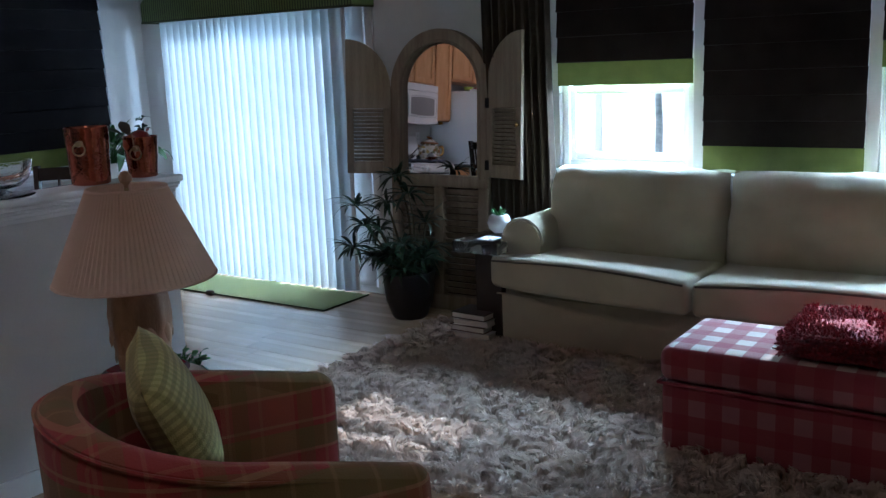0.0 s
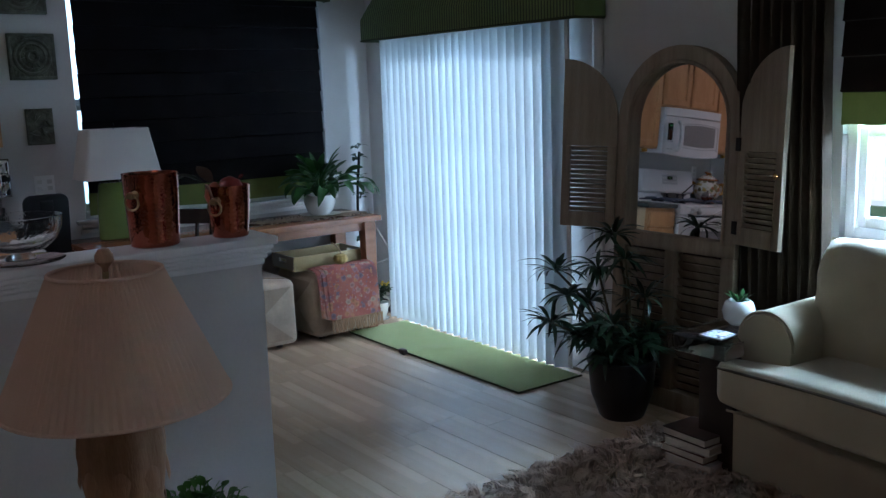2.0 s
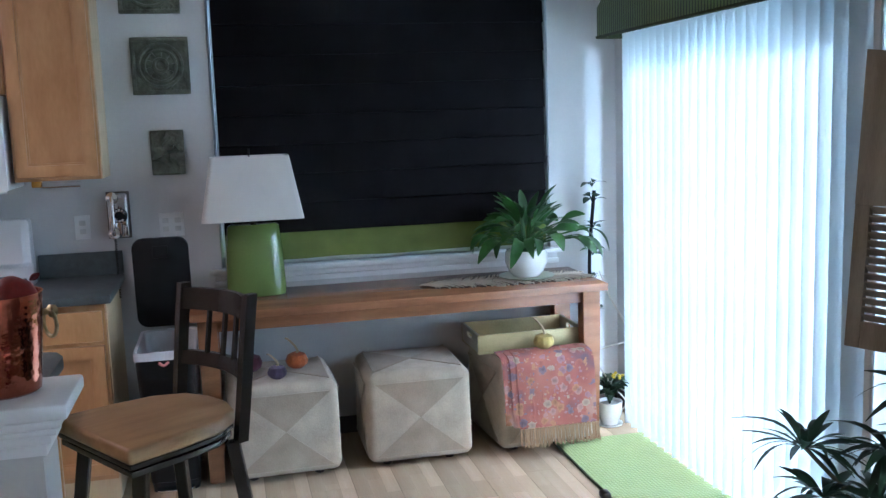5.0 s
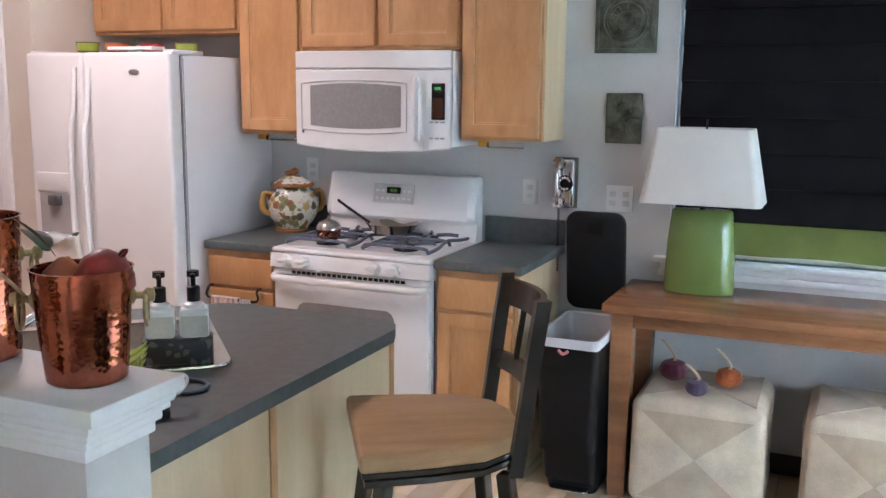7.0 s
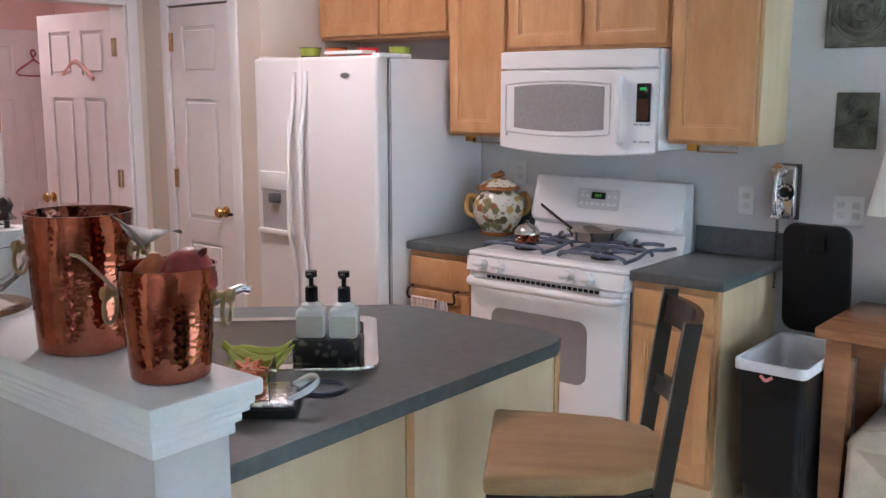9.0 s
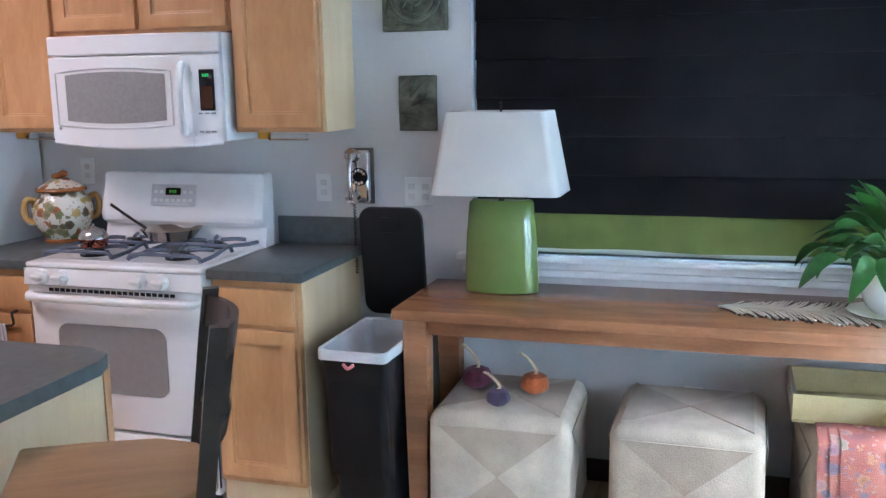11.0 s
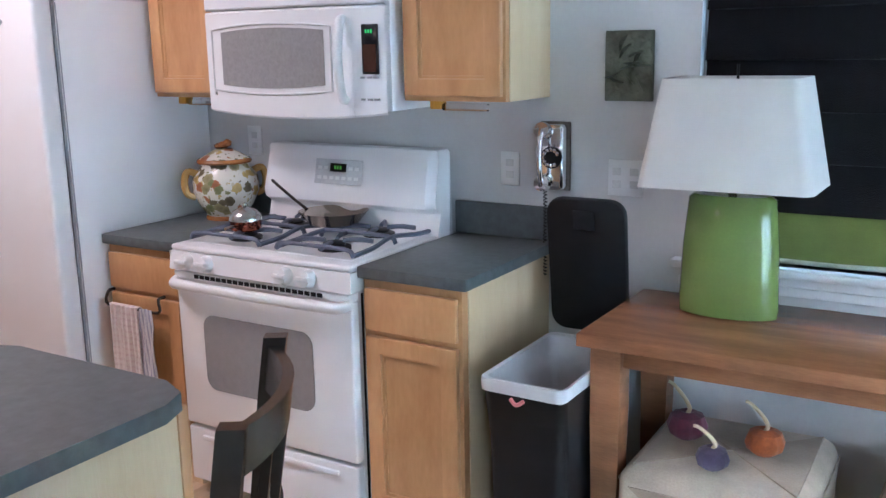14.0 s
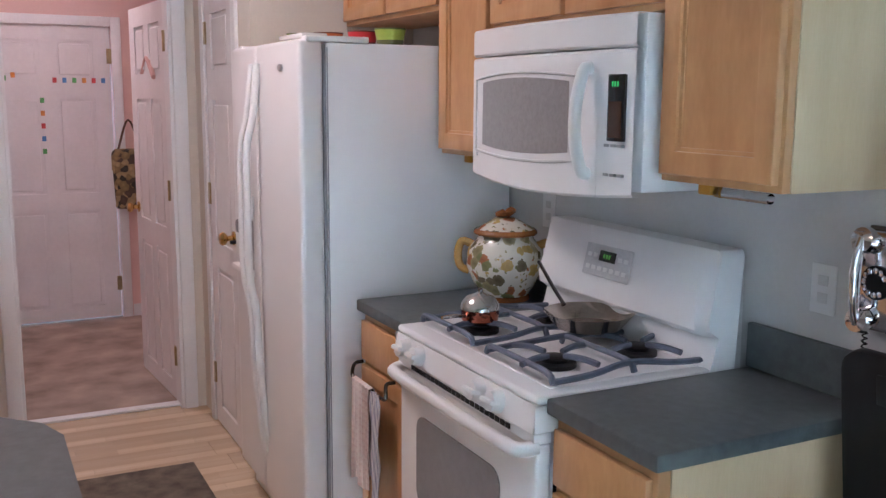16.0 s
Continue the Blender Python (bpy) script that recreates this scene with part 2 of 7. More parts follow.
BROWNCL = material("dark_brown_blind_cloth", (0.024, 0.018, 0.016), 0.95, spec=0.08, var=0.15, scale=5, bump=0.3, fine=320, lucent=0.04)
GREENCL = material("green_band_cloth", (0.16, 0.19, 0.045), 0.9, var=0.12, scale=7, bump=0.3, fine=320, lucent=0.06)
CURT = material("dark_brown_curtain", (0.060, 0.044, 0.032), 0.95, spec=0.1, var=0.2, scale=6, bump=0.3, fine=240)
VANE = material("vinyl_vane", (0.82, 0.88, 0.91), 0.45, var=0.03, scale=2, bump=0.0, fine=150, lucent=0.34)
SOFA = material("sage_linen", (0.42, 0.37, 0.25), 0.9, var=0.07, scale=5, bump=0.3, fine=380, sheen=0.2)
PIPE = material("dark_piping", (0.10, 0.085, 0.06), 0.8, bump=0)
SUEDE = material("taupe_suede", (0.37, 0.30, 0.222), 0.95, var=0.13, scale=9, bump=0.2, fine=160, sheen=0.15)
SUEDE2 = material("pale_taupe_suede", (0.465, 0.39, 0.30), 0.95, var=0.13, scale=9, bump=0.2, fine=160, sheen=0.15)
DARKW = material("dark_wood", (0.035, 0.02, 0.013), 0.4, var=0.2, bump=0.02)
COPPER = material("hammered_copper", (0.47, 0.160, 0.100), 0.10, 1.0, var=0.16, scale=14, bump=0, tint=(0.27, 0.080, 0.050))
GREENGL = material("green_glaze", (0.16, 0.225, 0.06), 0.16, var=0.06, scale=4, bump=0.02, coat=0.6)
SHADEW = material("white_lamp_shade", (0.80, 0.78, 0.74), 0.85, var=0.03, bump=0.1, fine=400, lucent=0.3)
SHADEC = material("cream_pleated_shade", (0.76, 0.58, 0.46), 0.85, var=0.04, bump=0.1, fine=300, lucent=0.2)
LEAF = material("leaf_green", (0.038, 0.115, 0.022), 0.34, var=0.25, scale=14, bump=0.04, fine=60, lucent=0.15)
LEAFD = material("dark_leaf", (0.020, 0.045, 0.018), 0.42, var=0.3, scale=14, bump=0.04, fine=60, lucent=0.06)
STEM = material("plant_stem", (0.10, 0.08, 0.04), 0.7, var=0.2, bump=0.1)
SOIL = material("potting_soil", (0.04, 0.028, 0.02), 0.95, var=0.3, scale=40, bump=0.5)
POTB = material("dark_pot_glaze", (0.018, 0.017, 0.018), 0.35, var=0.2, bump=0.04)
POTW = material("white_glaze", (0.78, 0.78, 0.76), 0.2, var=0.03, bump=0.02, coat=0.4)
WEATH = material("weathered_wood", (0.36, 0.29, 0.21), 0.75, scale=3, bump=0.3, fine=50, stretch=(7, 7, 0.7), tint=(0.20, 0.15, 0.10))
MIRROR = material("silvered_mirror", (0.9, 0.9, 0.9), 0.015, 1.0, var=0.0, bump=0)
GLASS = material("clear_glass", (1, 1, 1), 0.02, trans=1.0, var=0.0, bump=0, ior=1.45)
CUTGL = material("cut_glass", (1, 1, 1), 0.04, trans=1.0, var=0.0, bump=0.2, fine=30, ior=1.18)
RUG = material("shaggy_wool", (0.72, 0.60, 0.50), 0.98, var=0.18, scale=16, bump=0.2, fine=240, rand=0.0, sheen=0.2, tint=(0.60, 0.49, 0.40), lucent=0.5)
CARPET = material("hall_carpet", (0.40, 0.31, 0.26), 0.98, var=0.22, scale=5, bump=0.5, fine=260)
SIGN = {"red": (0.55, 0.06, 0.06), "green": (0.10, 0.35, 0.10), "blue": (0.08, 0.22, 0.50), "orange": (0.65, 0.25, 0.05)}


# ---- mesh helpers ----
def smoothed(bm, angle=0.7):
    for f in bm.faces:
        f.smooth = True
    for e in bm.edges:
        e.smooth = len(e.link_faces) != 2 or e.calc_face_angle(0) < angle
    return bm


def moved(bm, m):
    bmesh.ops.transform(bm, matrix=m, verts=bm.verts)
    return bm


def join(*bms):
    out = bmesh.new()
    for b in bms:
        me = bpy.data.meshes.new("tmp")
        b.to_mesh(me)
        out.from_mesh(me)
        bpy.data.meshes.remove(me)
        b.free()
    return out


def bx(x0, y0, z0, x1, y1, z1, b=0.0, seg=2):
    bm = bmesh.new()
    bmesh.ops.create_cube(bm, size=1.0, matrix=Matrix.Translation(((x0 + x1) / 2, (y0 + y1) / 2, (z0 + z1) / 2)) @ Matrix.Diagonal((abs(x1 - x0), abs(y1 - y0), abs(z1 - z0), 1)))
    if b:
        bmesh.ops.bevel(bm, geom=bm.edges[:], offset=b, segments=seg, profile=0.5, affect="EDGES")
    return bm


def surface(rows, closed=False, cap=False):
    """A skin through rows of points."""
    bm = bmesh.new()
    vs = [[bm.verts.new(p) for p in r] for r in rows]
    for a, b in zip(vs, vs[1:]):
        n = len(a)
        for i in range(n if closed else n - 1):
            j = (i + 1) % n
            bm.faces.new((a[i], a[j], b[j], b[i]))
    if cap:
        bm.faces.new(vs[0][::-1])
        bm.faces.new(vs[-1])
    bmesh.ops.recalc_face_normals(bm, faces=bm.faces[:])
    return bm


def lathe(profile, n=32, cap=True, squash=(1, 1)):
    return surface([[(r * squash[0] * math.cos(2 * math.pi * i / n), r * squash[1] * math.sin(2 * math.pi * i / n), z) for i in range(n)] for r, z in profile], True, cap)


def tube(points, r, n=8, taper=1.0, squash=1.0):
    pts = [Vector(p) for p in points]
    rows = []
    side = None
    for i, p in enumerate(pts):
        way = (pts[min(i + 1, len(pts) - 1)] - pts[max(i - 1, 0)]).normalized()
        if side is None:
            side = way.orthogonal().normalized()
        side = (side - way * side.dot(way)).normalized()
        up = way.cross(side)
        k = r * (1 + (taper - 1) * i / max(1, len(pts) - 1))
        rows.append([p + side * math.cos(2 * math.pi * j / n) * k + up * math.sin(2 * math.pi * j / n) * k * squash for j in range(n)])
    return surface(rows, True, True)


def bar(a, b, w, d=None, bevel=0.0, spin=0.0):
    """A square bar from a to b."""
    a, b = Vector(a), Vector(b)
    way = b - a
    bm = bx(-w / 2, -(d or w) / 2, 0, w / 2, (d or w) / 2, way.length, bevel, 1)
    return moved(bm, Matrix.Translation(a) @ way.to_track_quat("Z", "Y").to_matrix().to_4x4() @ pose(0, 0, 0, 0, 0, spin))


def prism(outline, z0, z1, b=0.0, seg=2):
    bm = surface([[(x, y, z0) for x, y in outline], [(x, y, z1) for x, y in outline]], True, True)
    if b:
        bmesh.ops.bevel(bm, geom=[e for e in bm.edges if e.calc_face_angle(0) > 0.5], offset=b, segments=seg, profile=0.5, affect="EDGES")
    return bm


def rounded_rect(w, h, r, n=5):
    out = []
    for cx, cy, a0 in ((w / 2 - r, h / 2 - r, 0), (-w / 2 + r, h / 2 - r, 90), (-w / 2 + r, -h / 2 + r, 180), (w / 2 - r, -h / 2 + r, 270)):
        out += [(cx + r * math.cos(radians(a0 + 90 * i / n)), cy + r * math.sin(radians(a0 + 90 * i / n))) for i in range(n + 1)]
    return out


def arc(points, n=8):
    """A smooth line through the points."""
    p = [Vector(q) for q in points]
    p = [p[0] * 2 - p[1]] + p + [p[-1] * 2 - p[-2]]
    out = []
    for i in range(1, len(p) - 2):
        for k in range(n):
            t = k / n
            a, b, c, d = p[i - 1:i + 3]
            out.append(0.5 * (2 * b + (c - a) * t + (2 * a - 5 * b + 4 * c - d) * t * t + (3 * b - a - 3 * c + d) * t ** 3))
    return out + [p[-2]]


def pillow(w, d, h, puff=0.35, n=14, sag=0.0):
    """A soft cushion, w by d by h, centred, bulging towards the middle."""
    rows = []
    def skin(u, v, s):
        e = (1 - abs(u) ** 3.2) * (1 - abs(v) ** 3.2)
        z = s * (h / 2) * ((1 - puff) * min(1, 4 * e) ** 0.5 + puff * e)
        return (u * w / 2 * (1 - 0.03 * (abs(v) ** 2)), v * d / 2 * (1 - 0.03 * abs(u) ** 2), z - sag * e)
    bms = []
    for s in (1, -1):
        bms.append(surface([[skin(-1 + 2 * i / n, -1 + 2 * j / n, s) for i in range(n + 1)] for j in range(n + 1)]))
    bm = join(*bms)
    bmesh.ops.remove_doubles(bm, verts=bm.verts, dist=0.0015)
    bmesh.ops.recalc_face_normals(bm, faces=bm.faces[:])
    return bm


def wrinkle(bm, amount, scale, seed=0):
    bm.normal_update()
    for v in bm.verts:
        v.co += v.normal * amount * noise.noise(v.co * scale + Vector((seed, seed * 0.7, 0)))
    return bm


def mesh_of(bm, name, mat, angle=0.7):
    smoothed(bm, angle)
    me = bpy.data.meshes.new(name)
    bm.to_mesh(me)
    bm.free()
    me.materials.append(mat)
    return me


def part(name, bm, mat, parent, label="", kind=""):
    ob = new(name, mesh_of(bm, name, mat))
    ob.parent = parent
    return tagged(ob, label, kind=kind)


def thing(name, label, category, x=0, y=0, z=0, rz=0, group=""):
    ob = new(name)
    ob.empty_display_size = 0.05
    ob.matrix_world = pose(x, y, z, 0, 0, rz)
    return tagged(ob, label, category, group)


def solid(name, bm, mat, label, category="", kind="", x=0, y=0, z=0, rz=0, group=""):
    ob = new(name, mesh_of(bm, name, mat))
    ob.matrix_world = pose(x, y, z, 0, 0, rz)
    return tagged(ob, label, category, group, kind)


# ---- structure ----
W, N, TOP, SOUTH = -6.36, 5.06, 2.75, -0.87


def wall(name, axis, c0, c1, a0, a1, z0, z1, holes, mat, label):
    """A wall across axis from c0 to c1, along the other from a0 to a1, with holes (a, b, low, high)."""
    cuts = sorted({a0, a1, *(h[0] for h in holes), *(h[1] for h in holes)})
    pieces = []
    for a, b in zip(cuts, cuts[1:]):
        hs = sorted([h for h in holes if h[0] <= a and h[1] >= b], key=lambda h: h[2])
        low = z0
        for h in hs:
            if h[2] > low:
                pieces.append((a, b, low, h[2]))
            low = h[3]
        pieces.append((a, b, low, z1))
    bms = [bx(c0, a, l, c1, b, h) if axis == "x" else bx(a, c0, l, b, c1, h) for a, b, l, h in pieces]
    bm = join(*bms)
    bmesh.ops.remove_doubles(bm, verts=bm.verts, dist=0.0005)
    return solid(name, bm, mat, label, "wall", "structure")


WIN_W = (2.974, 4.682, 0.90, 2.30)
WIN_N = [(-2.62, -1.80, 0.93, 2.35), (-1.74, -0.92, 0.93, 2.35), (-0.86, -0.04, 0.93, 2.35)]
DOOR_N = (-6.02, -4.055, 0.0, 2.03)
wall("wall_west", "x", W - 0.15, W, SOUTH, N, 0, TOP, [WIN_W], WALL, "pale grey painted wall with a large window")
wall("wall_north", "y", N, N + 0.15, W - 0.15, 2.6, 0, TOP, [DOOR_N, *WIN_N], WALL, "grey painted wall with a sliding door and windows")
wall("wall_east", "x", 2.45, 2.6, -2.65, N, 0, TOP, [], WALL, "grey painted wall behind the living room")
wall("wall_south_living", "y", -2.65, -2.5, -3.25, 2.45, 0, TOP, [], WALL, "grey painted wall at the back of the living room")
wall("wall_jog", "x", -3.25, -3.10, -2.5, SOUTH - 0.13, 0, TOP, [], WALL, "short grey painted wall")
wall("wall_kitchen_south", "y", SOUTH - 0.13, SOUTH, -5.66, -3.10, 0, TOP, [(-5.55, -4.80, 0, 2.05)], CREAM, "cream painted kitchen wall with a doorway")
wall("wall_pantry", "x", -5.78, -5.66, SOUTH - 0.13, 0.02, 0, TOP, [(-0.62, -0.11, 0, 2.04)], CREAM, "cream painted pantry wall with a narrow door")
wall("wall_pantry_side", "y", 0.02, 0.13, W, -5.66, 0, TOP, [], CREAM, "cream painted wall beside the refrigerator")
wall("wall_hall_south", "y", -3.22, -3.08, -6.6, -3.25, 0, TOP, [(-5.57, -4.75, 0, 2.028)], PINK, "pink painted hall wall with a white door")
wall("wall_hall_west", "x", -6.5, W, -3.08, SOUTH, 0, TOP, [], PINK, "pink painted hall wall")
wall("wall_hall_side", "y", SOUTH - 0.20, SOUTH - 0.133, W, -5.66, 0, TOP, [], PINK, "pink painted hall wall")
wall("wall_hall_east", "x", -4.35, -4.25, -3.08, SOUTH - 0.133, 0, TOP, [], PINK, "pink painted hall wall")
solid("ceiling", bx(-6.7, -3.3, TOP, 2.7, N + 0.2, TOP + 0.12), CEIL, "white painted flat ceiling", "ceiling", "structure")
floor = solid("floor", bx(-6.6, -3.3, -0.15, 2.6, N + 0.15, -0.012), material("floor_seams", (0.20, 0.13, 0.07), 0.6), "pale maple laminate plank floor", "floor", "structure")
solid("carpet", wrinkle(bx(-6.3, -3.08, -0.012, -4.35, SOUTH - 0.06, 0.004), 0.0, 3), CARPET, "taupe cut-pile carpet in the back hall", "carpet", "structure")
solid("trim_threshold", bx(-5.55, SOUTH - 0.10, 0.0, -4.80, SOUTH - 0.04, 0.014, 0.005), TRIM, "pale threshold strip in the doorway", "threshold", "structure")
# half wall with its moulded cap
half = solid("half_wall", bx(-3.425, SOUTH, 0, -3.290, 2.685, 1.062), WALL, "grey painted half wall between kitchen and living room", "half wall", "structure")
part("cap_moulding", join(bx(-3.433, SOUTH, 1.062, -3.282, 2.694, 1.082, 0.004), bx(-3.440, SOUTH, 1.082, -3.275, 2.704, 1.100, 0.006), bx(-3.447, SOUTH, 1.100, -3.267, 2.714, 1.112, 0.004), bx(-3.452, SOUTH, 1.112, -3.262, 2.722, 1.128, 0.006)), TRIM, half, "white painted stepped moulding")
part("cap_board", bx(-3.458, SOUTH, 1.128, -3.255, 2.735, 1.156, 0.006), TRIM, half, "white painted cap board")


# windows, doors and blinds
def sash_window(name, axis, c, a0, a1, z0, z1, label, sill=True, rail=None, f=0.045, st=0.035):
    """A double-hung window in a wall of 0.15 m; c is the inner face, outward is away from the room."""
    s = -1 if axis == "x" else 1
    def b(a, bb, l, h, d0, d1, bev=0.004):
        p, q = c + s * d0, c + s * d1
        return bx(min(p, q), a, l, max(p, q), bb, h, bev) if axis == "x" else bx(a, min(p, q), l, bb, max(p, q), h, bev)
    root = tagged(new(name), label, "window", kind="structure")
    part("window_frame", join(b(a0, a0 + f, z0, z1, 0.04, 0.14), b(a1 - f, a1, z0, z1, 0.04, 0.14), b(a0 + f, a1 - f, z1 - f, z1, 0.04, 0.14), b(a0 + f, a1 - f, z0, z0 + 0.05, 0.04, 0.14)), TRIM, root)
    mid = rail or (z0 + z1) / 2
    g = f + st
    part("lower_sash", join(b(a0 + f, a0 + g, z0 + 0.05, mid, 0.06, 0.10), b(a1 - g, a1 - f, z0 + 0.05, mid, 0.06, 0.10), b(a0 + g, a1 - g, mid - 0.035, mid, 0.06, 0.10), b(a0 + g, a1 - g, z0 + 0.05, z0 + 0.095, 0.06, 0.10)), TRIM, root)
    part("upper_sash", join(b(a0 + f, a0 + g, mid, z1 - f, 0.10, 0.135), b(a1 - g, a1 - f, mid, z1 - f, 0.10, 0.135), b(a0 + g, a1 - g, mid, mid + 0.035, 0.10, 0.135)), TRIM, root)
    for l, h, d in ((z0 + 0.09, mid - 0.03, 0.08), (mid + 0.03, z1 - f, 0.118)):
        p = part("pane", b(a0 + g - 0.005, a1 - g + 0.005, l, h, d, d + 0.004, 0), GLASS, root)
        p.visible_shadow = False
    if sill:
        part("window_sill", join(b(a0 - 0.06, a1 + 0.06, z0 - 0.025, z0, -0.045, 0.06, 0.006), b(a0 - 0.03, a1 + 0.03, z0 - 0.055, z0 - 0.027, -0.022, 0.0, 0.005), b(a0 - 0.04, a1 + 0.04, z0 - 0.085, z0 - 0.057, -0.014, 0.0, 0.004)), TRIM, root)
    return root


sash_window("window_1", "x", W, *WIN_W, "white double-hung window behind a black blind", f=0.014, st=0.012)
for i, o in enumerate(WIN_N):
    sash_window("window_%d" % (i + 2), "y", N, *o, "white vinyl double-hung window", rail=1.40)

door = tagged(new("door_1"), "white sliding patio door behind vertical blinds", "door", kind="structure")
x0, x1, _, zt = DOOR_N
part("door_frame", join(bx(x0, N + 0.03, 0, x0 + 0.05, N + 0.14, zt), bx(x1 - 0.02, N + 0.03, 0, x1, N + 0.14, zt), bx(x0 + 0.05, N + 0.03, zt - 0.05, x1 - 0.02, N + 0.14, zt), bx(x0 + 0.05, N + 0.03, -0.01, x1 - 0.02, N + 0.14, 0.03)), TRIM, door)
for a, b, y, w in ((x0 + 0.05, -5.0, N + 0.06, 0.03), (-5.02, -4.30, N + 0.10, 0.03)):
    p = part("door_panel", join(bx(a, y, 0.03, a + w, y + 0.035, zt - 0.05), bx(b - w, y, 0.03, b, y + 0.035, zt - 0.05), bx(a + w, y, zt - 0.10, b - w, y + 0.035, zt - 0.05), bx(a + w, y, 0.03, b - w, y + 0.035, 0.10)), TRIM, door)
    g = part("pane", bx(a + w, y + 0.015, 0.10, b - w, y + 0.02, zt - 0.10), GLASS, p)
    g.visible_shadow = False
part("end_stile", bx(-4.32, N + 0.030, 0.03, x1 - 0.056, N + 0.075, zt - 0.05, 0.004), TRIM, door)
# translucent strip added to look like a bright slit and soften the sun
part("daylit_slit", bx(x1 - 0.056, N + 0.050, 0.03, x1 - 0.020, N + 0.054, zt - 0.05), VANE, door, "pale translucent strip standing in for a daylit slit")
solid("trim_door", join(bx(x0 - 0.07, N - 0.018, 0, x0, N, zt + 0.07, 0.004), bx(x1, N - 0.018, 0, x1 + 0.06, N, zt + 0.07, 0.004), bx(x0, N - 0.018, zt, x1, N, zt + 0.07, 0.004)), TRIM, "white painted casing round the patio door", "casing", "structure")

blind = thing("vertical_blind", "closed white vinyl vertical blind glowing with daylight", "blind", -5.05, N - 0.09, 0)
part("headrail", bx(-0.94, -0.025, 2.0, 0.96, 0.03, 2.045, 0.004), WHITEPL, blind)
vane_rows = []
for z in (0.016, 1.0, 1.99):
    vane_rows.append([(-0.0525 + 0.105 * i / 6, 0.015 * (1 - (i / 3 - 1) ** 2), z) for i in range(7)])
vane_bm = surface(vane_rows)
bmesh.ops.solidify(vane_bm, geom=vane_bm.faces[:], thickness=0.0012)
vane_mesh = mesh_of(vane_bm, "vane", VANE)
for i in range(24):
    v = new("vane", vane_mesh)
    v.parent = blind
    v.matrix_local = pose(-0.90 + i * 0.0745, 0, 0, 0, 0, 38 + 0.5 * math.sin(i * 1.7))
part("valance_strip", bx(0.86, -0.01, 0.03, 0.89, 0.0, 1.98, 0.002), WHITEPL, blind)


def hip_valance(name, label, x0, x1, zlow, band, ztop, depth, inset, m):
    """A padded hipped cornice; local x along the wall, y out of the wall."""
    root = tagged(new(name), label, "valance")
    root.matrix_world = m
    def ring(a, b, d, z):
        return [(a, 0, z), (a, d, z), (b, d, z), (b, 0, z)]
    bm = surface([ring(x0, x1, depth, zlow), ring(x0, x1, depth, zlow + band), ring(x0 + inset, x1 - inset, depth * 0.45, ztop)])
    bmesh.ops.solidify(bm, geom=bm.faces[:], thickness=0.012)
    part("cornice", bm, VALST, root)
    part("lower_binding", tube([(x0, 0.01, zlow), (x0, depth, zlow), (x1, depth, zlow), (x1, 0.01, zlow)], 0.008, 6), VALDK, root)
    return root


VALST = striped("green_ribbed_cloth", (0.15, 0.20, 0.055), [("x", 0.024, 0.42, 0.0, (0.03, 0.04, 0.012), 0.9)], coord="Object")
VALDK = material("dark_green_cloth", (0.05, 0.06, 0.02), 0.9, bump=0.2)
hip_valance("door_valance", "green ribbed cloth cornice over the patio door", -1.02, 1.07, 1.965, 0.14, 2.52, 0.22, 0.32, pose(-5.0, N, 0, 0, 0, 180))
val = hip_valance("window_valance", "green ribbed cloth valance over the black blind", -0.915, 0.915, 2.252, 0.15, 2.47, 0.10, 0.02, pose(W, 3.803, 0, 0, 0, -90))
part("dark_band", bx(-0.925, 0.098, 2.385, 0.925, 0.116, 2.415, 0.004), BLACKCL, val, "black braid band")


def roman_blind(name, label, width, zlow, ztop, band, cloth, m, seed):
    """Local x along the wall, y out of the wall; tucks overlap like shallow steps."""
    root = tagged(new(name), label, "blind")
    root.matrix_world = m
    step = 0.138
    n = max(1, round((ztop - zlow - band) / step))
    step = (ztop - zlow - band) / n
    rows = []
    for k in range(n + 1):
        z = ztop - k * step
        for dz, y in (((0.0, 0.012),) if k == 0 else ((0.012, 0.030), (0.0, 0.034), (-0.004, 0.014))):
            rows.append([(width * (i / 16 - 0.5), y + 0.003 * noise.noise((i * 0.5 + seed, z * 3, 0)), z + dz) for i in range(17)])
    bm = surface(rows)
    bmesh.ops.solidify(bm, geom=bm.faces[:], thickness=0.002)
    part("cloth", bm, cloth, root)
    rows = []
    for k in range(9):
        z = zlow + band * (1 - k / 8)
        rows.append([(width * (i / 24 - 0.5), 0.014 + 0.012 * (k / 8) * noise.noise((i * 0.35 + seed, k * 0.2, 3)), z + 0.010 * (k / 8) * noise.noise((i * 0.22, seed, 1))) for i in range(25)])
    bm = surface(rows)
    bmesh.ops.solidify(bm, geom=bm.faces[:], thickness=0.003)
    part("lower_band", bm, GREENCL, root, "olive green cloth band")
    return root


roman_blind("roman_blind", "lowered black roman blind with an olive band", 1.655, 0.927, 2.36, 0.140, BLACKCL, pose(W, 3.825, 0, 0, 0, -90), 1)
for (a, b, _, _), low, seed in zip(WIN_N, (1.42, 0.95, 1.475), (2, 5, 8)):
    roman_blind("roman_blind", "dark brown roman blind with an olive band, partly lowered" if low > 1 else "dark brown roman blind with an olive band, lowered", b - a + 0.0, low, 2.42, 0.135, BROWNCL, pose((a + b) / 2, N, 0, 0, 0, 180), seed)

